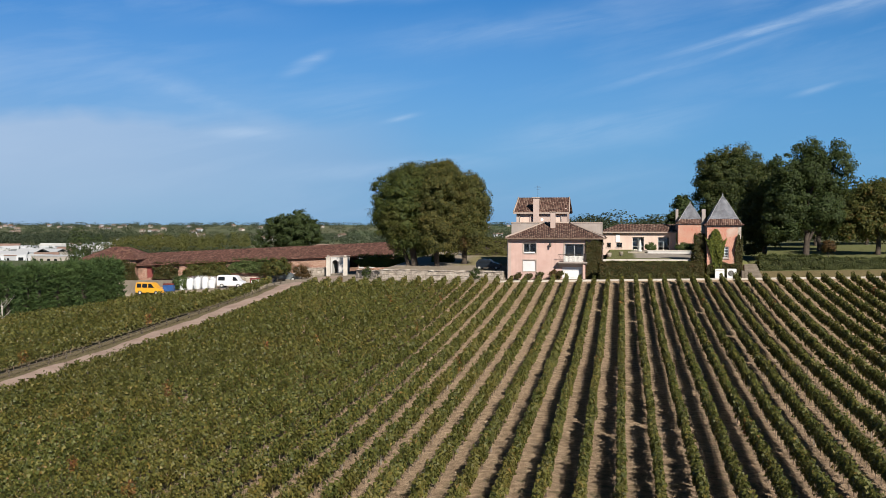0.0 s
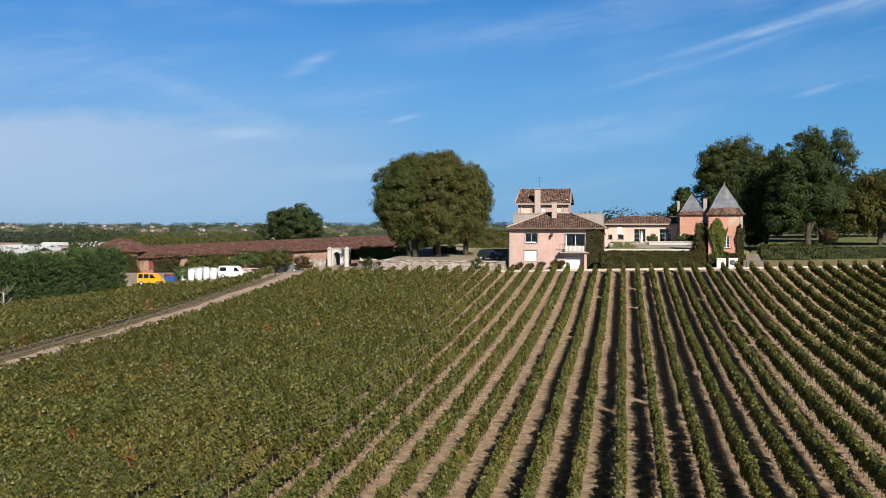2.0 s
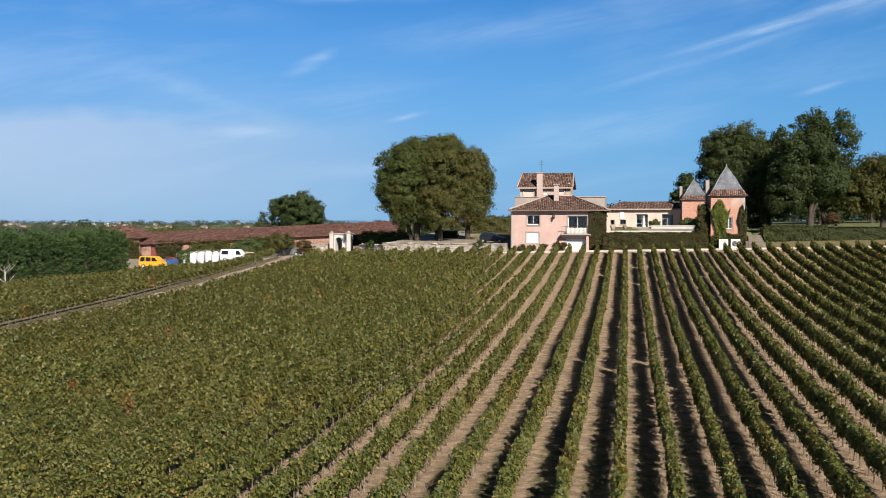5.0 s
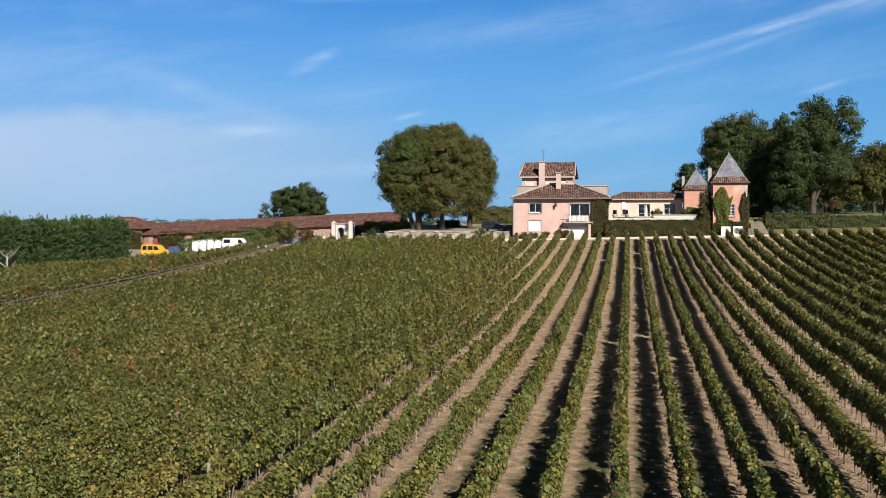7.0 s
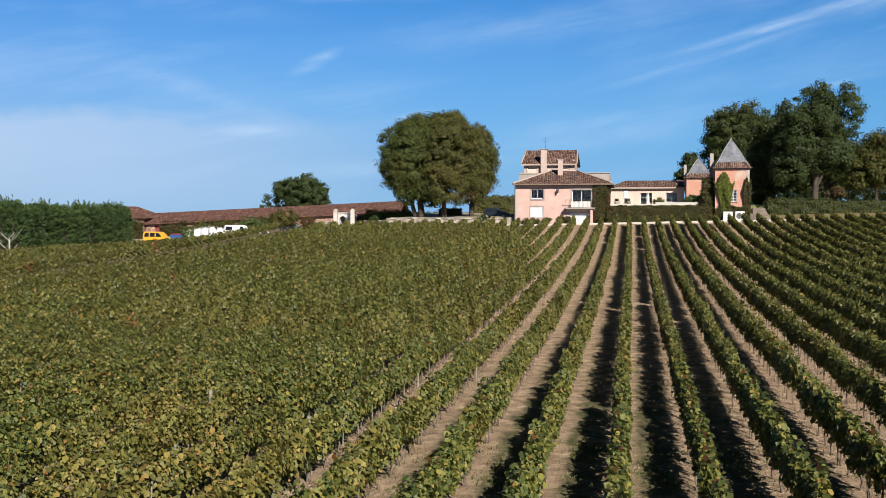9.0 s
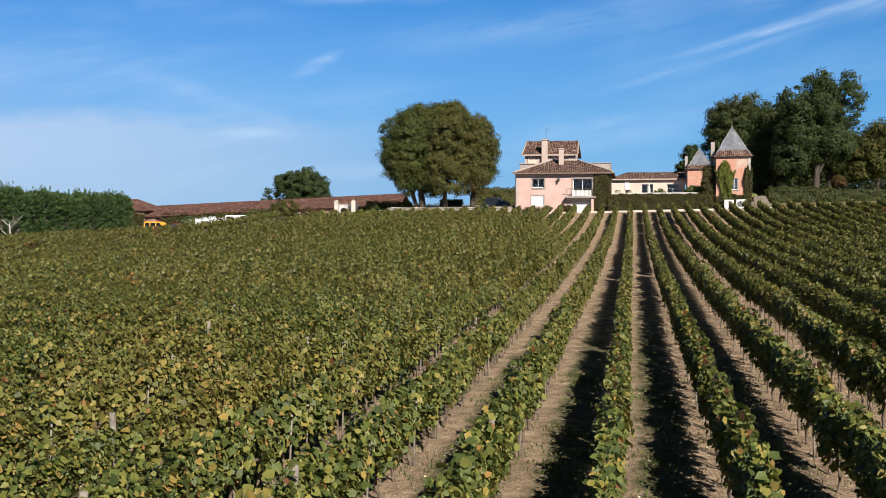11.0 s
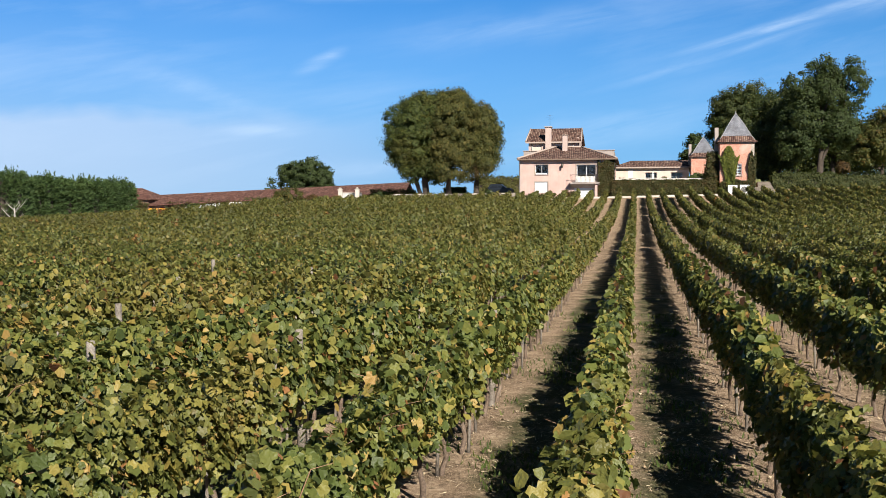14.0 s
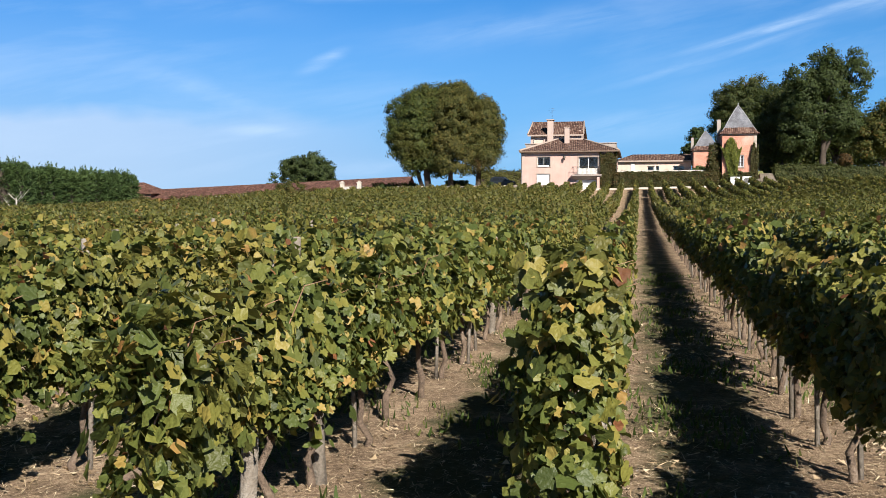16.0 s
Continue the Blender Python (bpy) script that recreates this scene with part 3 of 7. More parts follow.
def wall_with_openings(x0, x1, z0, z1, y0, y1, holes):
    """A wall along x, with rectangular openings (x0, x1, z0, z1) right through it."""
    bm = bmesh.new()
    xs = sorted({x0, x1, *(h[0] for h in holes), *(h[1] for h in holes)})
    for a, b in zip(xs, xs[1:]):
        cut = sorted((h[2], h[3]) for h in holes if h[0] <= a + 1e-6 and h[1] >= b - 1e-6)
        z = z0
        for lo, hi in cut:
            if lo > z + 1e-6:
                box(bm, a, b, y0, y1, z, lo)
            z = hi
        if z < z1 - 1e-6:
            box(bm, a, b, y0, y1, z, z1)
    bmesh.ops.remove_doubles(bm, verts=bm.verts, dist=0.0005)
    bm.verts.index_update()
    pairs = {}
    for f in bm.faces:
        pairs.setdefault(tuple(sorted(v.index for v in f.verts)), []).append(f)
    bmesh.ops.delete(bm, geom=[f for fs in pairs.values() if len(fs) > 1 for f in fs], context="FACES_ONLY")
    return bm


def hip_roof(x0, x1, y0, y1, z0, z1, ridge0, ridge1, thick=0.12):
    """A hipped roof: eaves rectangle, ridge from ridge0 to ridge1 (x, y)."""
    bm = bmesh.new()
    e = [(x0, y0), (x1, y0), (x1, y1), (x0, y1)]
    lo = [bm.verts.new((x, y, z0)) for x, y in e]
    hi = [bm.verts.new((x, y, z0 + thick)) for x, y in e]
    a, b = bm.verts.new((*ridge0, z1)), bm.verts.new((*ridge1, z1))
    for i in range(4):
        bm.faces.new((lo[i], lo[(i + 1) % 4], hi[(i + 1) % 4], hi[i]))
    bm.faces.new(lo[::-1])
    if abs(ridge1[0] - ridge0[0]) >= abs(ridge1[1] - ridge0[1]):
        bm.faces.new((hi[0], hi[1], b, a)), bm.faces.new((hi[2], hi[3], a, b)), bm.faces.new((hi[3], hi[0], a)), bm.faces.new((hi[1], hi[2], b))
    else:
        bm.faces.new((hi[0], hi[1], a)), bm.faces.new((hi[1], hi[2], b, a)), bm.faces.new((hi[2], hi[3], b)), bm.faces.new((hi[3], hi[0], a, b))
    return uv_plane(bm)


# ---- the lie of the land ----


def ease(a, b, v):
    t = np.clip((v - a) / (b - a), 0, 1)
    return t * t * (3 - 2 * t)


def gz(x, y):
    """Height of the ground: the field rises to the house, with a yard, a terrace and a lawn above it and the valley behind."""
    x, y = np.asarray(x, dtype=float), np.asarray(y, dtype=float)
    yc = np.clip(y, -60, 121)
    z = 0.014 * yc + 1.92e-6 * np.clip(yc, 0, None) ** 3
    z = z + 0.02 * np.clip(x, -60, 40) * np.clip(yc / 121, 0, 1) ** 4
    z = z - 0.045 * np.clip(-40 - x, 0, 20) * ease(20, 70, y)
    z = z - 1.15 * (1 - ease(-43.5, -40.8, x)) * ease(92, 116, y) * (1 - ease(125.8, 128.0, y))
    z = z - 0.35 * (1 - ease(-46, -43, x)) * ease(126, 128, y)
    yard = ease(127.3, 127.9, y - 0.226 * np.clip(-14 - x, 0, 17)) * ease(-31.0, -29.9, x) * (1 - ease(-14.0, -13.6, x) * (1 - ease(143.5, 144.5, y))) * (1 - ease(-3.4, -3.0, x))
    z = z + (5.62 + 0.03 * np.clip(y - 128, 0, 40) - z) * yard
    terrace = ease(124.9, 125.5, y) * ease(-2.3, -1.9, x) * (1 - ease(14.0, 14.6, x))
    z = z + (7.22 + 0.015 * np.clip(y - 126, 0, 40) - z) * terrace
    lawn = ease(14.0, 14.8, x)
    z = z + lawn * (0.7 * ease(121.6, 126, y) + 1.1 * ease(126, 131, y) + 1.0 * ease(131, 200, y))
    z = z + (-12 - z) * ease(190, 620, y)
    return z + 16 * ease(1500, 3700, y)


def gh(x, y):
    return float(gz(x, y))


def spaced(*runs):
    out = []
    for a, b, s in runs:
        out += list(np.arange(a, b, s))
    return np.array(sorted(set(np.round(out, 3))))


def ground_sheet():
    far = [130 * 1.16 ** i for i in range(1, 25)]
    xs = np.concatenate([[-f for f in far[::-1]], spaced((-130, -80, 5), (-80, -31.2, 1.5), (-31.2, -29.6, 0.3), (-29.6, -14.4, 1.2), (-14.4, -13.2, 0.2),
                                                         (-13.2, -3.6, 1.2), (-3.6, -1.6, 0.2), (-1.6, 13.8, 1.2), (13.8, 15.0, 0.2), (15, 50, 1.5), (50, 130.1, 8)), far])
    ys = np.concatenate([spaced((-160, -40, 12), (-40, 0, 3), (0, 120, 1.5), (120, 130, 0.25), (130, 146, 0.5), (146, 200, 2.5)), [200 * 1.06 ** i for i in range(56)]])
    X, Y = np.meshgrid(xs, ys)
    Z = gz(X, Y)
    bumps = np.sin(X * 1.7 + 0.6 * np.sin(Y * 0.9)) * np.sin(Y * 1.3) * 0.012
    Z = Z + np.where((Y < 120) & (np.abs(X) < 60), bumps, 0)
    nx, ny = len(xs), len(ys)
    idx = np.arange(nx * ny).reshape(ny, nx)
    f = np.stack([idx[:-1, :-1], idx[:-1, 1:], idx[1:, 1:], idx[1:, :-1]], -1).reshape(-1, 4)
    me = mesh_from("ground", np.stack([X, Y, Z], -1).reshape(-1, 3), f, [M["ground"]], smooth_faces=True)
    return tagged(new("ground", me), "pale sandy vineyard soil rising to grass and gravel", "ground", kind="structure")


ground_sheet()


def strip(name, mat, label, x0, x1, y0, y1, lift, nx=6, step=1.5):
    """A sheet laid on the ground, its edges tucked under."""
    xs, ys = np.linspace(x0, x1, nx + 1), np.arange(y0, y1 + step, step)
    X, Y = np.meshgrid(xs, ys)
    X = X + 0.18 * np.sin(Y * 0.35) + 0.12 * np.sin(Y * 1.1 + X)
    edge = np.minimum(np.abs(xs - x0), np.abs(xs - x1))[None, :]
    Z = gz(X, Y) + lift - 0.12 * (edge < 1e-6) + 0.02 * np.sin(X * 4.1)
    idx = np.arange(X.size).reshape(X.shape)
    f = np.stack([idx[:-1, :-1], idx[:-1, 1:], idx[1:, 1:], idx[1:, :-1]], -1).reshape(-1, 4)
    me = mesh_from(name, np.stack([X, Y, Z], -1).reshape(-1, 3), f, [mat], smooth_faces=True)
    return tagged(new(name, me), label, "road", kind="structure")


strip("road", M["dirt_road"], "pale pinkish dirt track between two vine plots", -39.6, -37.3, 20, 139, 0.05)

# ---- house front with the garage ----


def window_unit(parent, x0, x1, z0, z1, y, mat_frame, bars=1, depth=0.10, sill=True, cross=0, surround=None):
    """A glazed window in an opening: frame, panes and sill."""
    w, n, rows_ = 0.07, bars + 1, cross + 1
    holes = []
    for i in range(n):
        a = x0 + (x1 - x0) * i / n + (0.03 if i else w)
        b = x0 + (x1 - x0) * (i + 1) / n - (0.03 if i < n - 1 else w)
        for q in range(rows_):
            holes.append((a, b, z0 + (z1 - z0) * q / rows_ + (0.018 if q else w), z0 + (z1 - z0) * (q + 1) / rows_ - (0.018 if q < rows_ - 1 else w)))
    win = part("window", wall_with_openings(x0, x1, z0, z1, y, y + 0.06, holes), mat_frame, parent)
    for i in range(n):
        a, b = x0 + (x1 - x0) * i / n, x0 + (x1 - x0) * (i + 1) / n
        pane = part("pane", boxed(a + 0.035, b - 0.035, y + 0.026, y + 0.034, z0 + w * 0.7, z1 - w * 0.7), M["glass"], win)
        pane.visible_shadow = False
    if sill:
        part("sill", boxed(x0 - 0.1, x1 + 0.1, y - 0.22, y + 0.02, z0 - 0.09, z0 - 0.005, bevel=0.015), M["trim"], win)
    if surround:
        part("surround", wall_with_openings(x0 - 0.14, x1 + 0.14, z0, z1 + 0.12, y - 0.17, y - 0.06, [(x0 - 0.004, x1 + 0.004, z0, z1 + 0.004)]), surround, win)
    return win


def main_house():
    bx, by, bz = -8.0, 127.0, 4.70
    h = thing("house", (bx, by, bz), "pink rendered two-storey house with a hipped clay tile roof and garage", "house")
    x0, x1, top, back = -5.35, 5.62, 5.02, 13.0
    win_up, win_low, big, gar = (-3.55, -2.05, 3.28, 4.48), (-3.6, -2.1, 1.16, 2.44), (1.32, 3.55, 2.42, 4.42), (1.05, 3.42, 0.02, 1.70)
    part("front_wall", wall_with_openings(x0, x1, -0.4, top, 0, 0.3, [win_up, win_low, big, gar]), M["pink_render"], h)
    part("side_wall", boxed(x0, x0 + 0.3, 0.3, back, -0.4, top), M["pink_render"], h)
    part("side_wall", boxed(x1 - 0.3, x1, 0.3, back, -0.4, top), M["pink_render"], h)
    part("side_wall", boxed(x0 + 0.3, x1 - 0.3, back - 0.3, back, -0.4, top), M["pink_render"], h)
    for z0, z1 in ((2.15, 2.4), (-0.3, 0.0)):
        part("floor", boxed(x0 + 0.3, x1 - 0.3, 0.3, back - 0.3, z0, z1), M["interior"], h)
    for z0, z1 in ((2.402, top), (0.002, 2.148)):
        part("inner_wall", boxed(x0 + 0.3, x1 - 0.3, 4.0, 4.15, z0, z1), M["interior"], h)
    roof = part("roof", hip_roof(x0 - 0.30, x1 + 0.36, -0.5, back + 0.45, top - 0.02, 6.90, (-1.6, 5.2), (1.55, 6.0), thick=0.16), M["tile"], h)
    part("gutter", boxed(x0 - 0.34, x1 + 0.40, -0.62, -0.5, top - 0.05, top + 0.08), M["soffit"], roof)
    part("gutter", boxed(x1 + 0.4, x1 + 0.5, -0.62, back, top - 0.05, top + 0.08), M["soffit"], roof)
    # hip and ridge tiles
    for name, a, b in (("hip_tiles", (x0 - 0.30, -0.5, top + 0.16), (-1.6, 5.2, 6.92)), ("hip_tiles", (x1 + 0.36, -0.5, top + 0.16), (1.55, 6.0, 6.92)),
                       ("ridge_tiles", (-1.6, 5.2, 6.92), (1.55, 6.0, 6.92))):
        a, b = Vector(a), Vector(b)
        bm = tube(bmesh.new(), [a.lerp(b, i / 12) + Vector((0, 0, 0.02 * (i % 2))) for i in range(13)], [0.11 + 0.015 * (i % 2) for i in range(13)], 6)
        part(name, uv_plane(bm), M["trim"], roof)
    for px in (x0 - 0.08, x1 + 0.09):
        part("downpipe", tube(bmesh.new(), [(px, -0.1, 0.0), (px, -0.1, top - 0.15), (px, -0.45, top - 0.02)], [0.05] * 3, 8), M["frame_paint"], h)
    part("corner_band", boxed(x0 - 0.03, x0 + 0.35, -0.03, -0.003, -0.3, top - 0.1), M["upper_render"], h)
    # upper window
    window_unit(h, *win_up, 0.16, M["frame_paint"], bars=1, surround=M["trim"])
    part("flower_box", boxed(-3.45, -2.2, -0.16, 0.06, 3.285, 3.46, bevel=0.02), M["white_paint"], h, "white window box")
    # lower window with its roller shutter down
    sh = part("roller_shutter", boxed(*win_low[:2], 0.10, 0.14, *win_low[2:]), M["white_paint"], h, "closed white roller shutter")
    for i in range(16):
        z = win_low[2] + 0.03 + i * 0.078
        part("slat", boxed(win_low[0] + 0.03, win_low[1] - 0.03, 0.085, 0.0995, z, z + 0.062), M["white_paint"], sh)
    a, b, c, d = win_low
    part("surround", wall_with_openings(a - 0.13, b + 0.13, c - 0.12, d + 0.14, -0.03, 0.08, [win_low]), M["trim"], sh)
    # sliding window with balcony
    win = window_unit(h, *big, 0.26, M["white_paint"], bars=1, sill=False)
    a, b, c, d = big
    part("surround", wall_with_openings(a - 0.16, b + 0.16, c, d + 0.18, -0.04, 0.2, [big]), M["trim"], win)
    slab = bmesh.new()
    for (ax, bx_, z0, z1, dy) in ((0.55, 3.95, 2.06, 2.30, 0.95),):
        v = [slab.verts.new(p) for p in ((ax, 0, z0 - 0.32), (bx_, 0, z0 - 0.32), (bx_ + 0.1, 0, z1), (ax - 0.05, 0, z1), (ax + 0.1, -dy, z0 + 0.1), (bx_, -dy, z0 + 0.1), (bx_ + 0.1, -dy, z1), (ax - 0.05, -dy, z1))]
        for q in ((0, 1, 2, 3), (4, 7, 6, 5), (0, 4, 5, 1), (3, 2, 6, 7), (0, 3, 7, 4), (1, 5, 6, 2)):
            slab.faces.new([v[i] for i in q][::-1])
    bal = part("balcony", slab, M["wing_render"], h, "concrete balcony slab with thin rails")
    part("rail", tube(bmesh.new(), [(0.62, -0.02, 3.2), (0.62, -0.88, 3.2), (3.92, -0.88, 3.2), (3.92, -0.02, 3.2)], [0.025] * 4, 6), M["iron"], bal)
    for i in range(23):
        x = 0.62 + 3.3 * i / 22
        part("baluster", tube(bmesh.new(), [(x, -0.88, 2.3), (x, -0.88, 3.2)], [0.011, 0.011], 4), M["iron"], bal)
    bm = bmesh.new()
    box(bm, 1.25, 3.5, -0.80, -0.77, 2.34, 3.02)
    part("screen", bm, M["curtain"], bal, "pale canvas screen behind the rail")
    # garage door
    a, b, c, d = gar
    gd = part("garage_door", boxed(a, b, 0.165, 0.175, c, d), M["frame_paint"], h, "white sectional garage door")
    for i in range(4):
        part("panel", boxed(a, b, 0.13, 0.163, c + (d - c) * i / 4 + 0.008, c + (d - c) * (i + 1) / 4 - 0.008, bevel=0.006), M["white_paint"], gd)
    part("garage_cheek", boxed(b + 0.05, b + 0.35, -0.75, -0.004, -0.3, 2.0, bevel=0.02), M["pink_render"], h)
    # lantern on a bracket
    lan = part("wall_lantern", tube(bmesh.new(), [(-0.35, -0.02, 4.5), (-0.35, -0.22, 4.62), (-0.35, -0.42, 4.55)], [0.03, 0.03, 0.02], 6), M["iron"], h)
    bm = tube(bmesh.new(), [(-0.35, -0.42, 4.55), (-0.35, -0.42, 4.45), (-0.35, -0.42, 4.1), (-0.35, -0.42, 4.02)], [0.05, 0.16, 0.11, 0.03], 6)
    part("lamp_body", bm, M["iron"], lan)
    # chimneys
    ch = part("chimney", boxed(-0.62, -0.02, 3.7, 4.3, 5.9, 8.15, bevel=0.02), M["upper_render"], h)
    part("cap", boxed(-0.70, 0.06, 3.62, 4.38, 8.152, 8.27, bevel=0.02), M["trim"], ch)
    return h


main_house()


def upper_house():
    """The taller block behind, with its tiled roof and flat wings."""
    h = thing("house", (-10.6, 143.0, 5.6), "pale rendered upper storey block with clay tile roof behind a parapet", "house")
    x0, x1 = -3.35, 3.35
    part("body", wall_with_openings(x0, x1, 0, 7.45, 0, 0.3, [(-3.0, -1.6, 5.95, 7.1), (1.4, 2.7, 5.95, 7.1)]), M["upper_render"], h)
    part("side_wall", boxed(x0, x0 + 0.3, 0.3, 7.5, 0, 7.45), M["upper_render"], h)
    part("side_wall", boxed(x1 - 0.3, x1, 0.3, 7.5, 0, 7.45), M["upper_render"], h)
    part("side_wall", boxed(x0 + 0.3, x1 - 0.3, 7.2, 7.5, 0, 7.45), M["upper_render"], h)
    for a, b in ((-3.0, -1.6), (1.4, 2.7)):
        part("shutter", boxed(a + 0.01, b - 0.01, 0.08, 0.14, 5.955, 7.095), M["cream_render"], h, "closed cream shutter")
    bm = bmesh.new()
    p = [(x0 - 0.35, -0.45, 7.30), (x1 + 0.35, -0.45, 7.30), (x1 + 0.18, 3.6, 9.35), (x0 - 0.05, 3.6, 9.35), (x1 + 0.35, 7.9, 7.30), (x0 - 0.35, 7.9, 7.30)]
    t = 0.14
    vs, ws = [bm.verts.new(q) for q in p], [bm.verts.new((q[0], q[1], q[2] + t)) for q in p]
    for q in ((0, 1, 2, 3), (3, 2, 4, 5)):
        bm.faces.new([ws[i] for i in q]), bm.faces.new([vs[i] for i in q[::-1]])
    for a, b in ((0, 1), (1, 2), (2, 4), (4, 5), (5, 3), (3, 0)):
        bm.faces.new((vs[a], vs[b], ws[b], ws[a]))
    roof = part("roof", uv_plane(bm), M["tile"], h)
    for s in (0, 1):
        a, b, c = (p[0], p[3], p[5]) if s == 0 else (p[1], p[2], p[4])
        bm = tube(bmesh.new(), [Vector(a) + Vector((0, 0, 0.16)), Vector(b) + Vector((0, 0, 0.16)), Vector(c) + Vector((0, 0, 0.16))], [0.09] * 3, 6)
        part("verge", bm, M["trim"], roof)
    part("gable", boxed(x1 - 0.28, x1 - 0.02, 0.4, 7.1, 7.452, 8.0), M["upper_render"], h)
    part("eave_board", boxed(x0 - 0.36, x1 + 0.36, -0.52, -0.452, 7.22, 7.42), M["trim"], h)
    for x in (x0 + 0.45, x1 - 0.75):
        part("downpipe", tube(bmesh.new(), [(x, -0.06, 5.9), (x, -0.06, 7.2)], [0.045, 0.045], 6), M["frame_paint"], h)
    ch = part("chimney", boxed(-1.08, -0.30, -0.6, 0.35, 5.0, 9.30, bevel=0.02), M["upper_render"], h)
    part("cap", boxed(-1.2, -0.18, -0.72, 0.47, 9.302, 9.42, bevel=0.02), M["trim"], ch)
    # parapets of the lower wings
    w = part("wing_wall", boxed(-3.75, 8.0, -2.6, -2.3, 0, 6.0), M["wing_render"], h)
    for a in ((-3.75, -3.45, -2.3, 6, 0, 6.0), (7.7, 8.0, -2.3, 6, 0, 6.0), (-3.45, 7.7, 5.7, 6, 0, 5.9)):
        part("wing_wall", boxed(*a), M["wing_render"], h)
    part("coping", boxed(-3.85, 8.1, -2.7, -2.2, 6.002, 6.12, bevel=0.02), M["trim"], w)
    part("flat_roof", boxed(-3.45, 7.7, -2.3, 5.7, 5.2, 5.3), M["trim"], w)
    # aerial and dish
    ant = part("aerial", tube(bmesh.new(), [(-0.5, 0.0, 9.42), (-0.5, 0.0, 11.0)], [0.02, 0.015], 5), M["iron"], h)
    for z, l in ((10.9, 0.35), (10.7, 0.45), (10.45, 0.3)):
        part("crossbar", tube(bmesh.new(), [(-0.5 - l, 0.0, z), (-0.5 + l, 0.0, z)], [0.012, 0.012], 4), M["iron"], ant)
    bm = bmesh.new()
    bmesh.ops.create_cone(bm, cap_ends=True, segments=16, radius1=0.04, radius2=0.19, depth=0.08, matrix=pose(0.1, -0.75, 6.45, 70, 0, 20))
    part("dish", bm, M["white_paint"], h, "small white satellite dish")


upper_house()


def long_house():
    h = thing("house", (2.4, 158.5, 7.3), "long single-storey cream house with french windows and clay tile roof", "house")
    x0, x1, top = -5.4, 5.3, 2.9
    f1, f2 = (-0.9, 0.75, 0.2, 2.24), (2.75, 4.4, 0.30, 2.24)
    s1, s2 = (-4.6, -4.02, 0.75, 1.42), (-3.2, -2.4, 0.75, 1.42)
    part("front_wall", wall_with_openings(x0, x1, -0.4, top, 0, 0.3, [f1, f2, s1, s2]), M["cream_render"], h)
    part("side_wall", boxed(x0, x0 + 0.3, 0.3, 7, -0.4, top), M["cream_render"], h)
    part("side_wall", boxed(x1 - 0.3, x1, 0.3, 7, -0.4, top), M["cream_render"], h)
    part("side_wall", boxed(x0 + 0.3, x1 - 0.3, 6.7, 7, -0.4, top), M["cream_render"], h)
    part("floor", boxed(x0 + 0.3, x1 - 0.3, 0.3, 6.7, -0.1, 0.1), M["interior"], h)
    part("roof", hip_roof(x0 - 0.35, x1 + 0.4, -0.45, 7.45, top, 4.15, (-3.0, 3.4), (x1 + 0.3, 3.5), thick=0.14), M["tile"], h)
    for f in (f1, f2):
        window_unit(h, *f, 0.2, M["frame_paint"], bars=1, sill=False, cross=2)
    for s_ in (s1, s2):
        window_unit(h, *s_, 0.12, M["dark_paint"], bars=1 if s_ is s2 else 0, sill=True)
    part("shutter", boxed(-3.3, -2.7, -0.06, -0.004, 1.5, 2.7), M["white_paint"], h, "white board beside the eave")
    part("eave_board", boxed(x0 - 0.36, x1 + 0.4, -0.52, -0.452, top - 0.06, top + 0.14), M["trim"], h)


long_house()


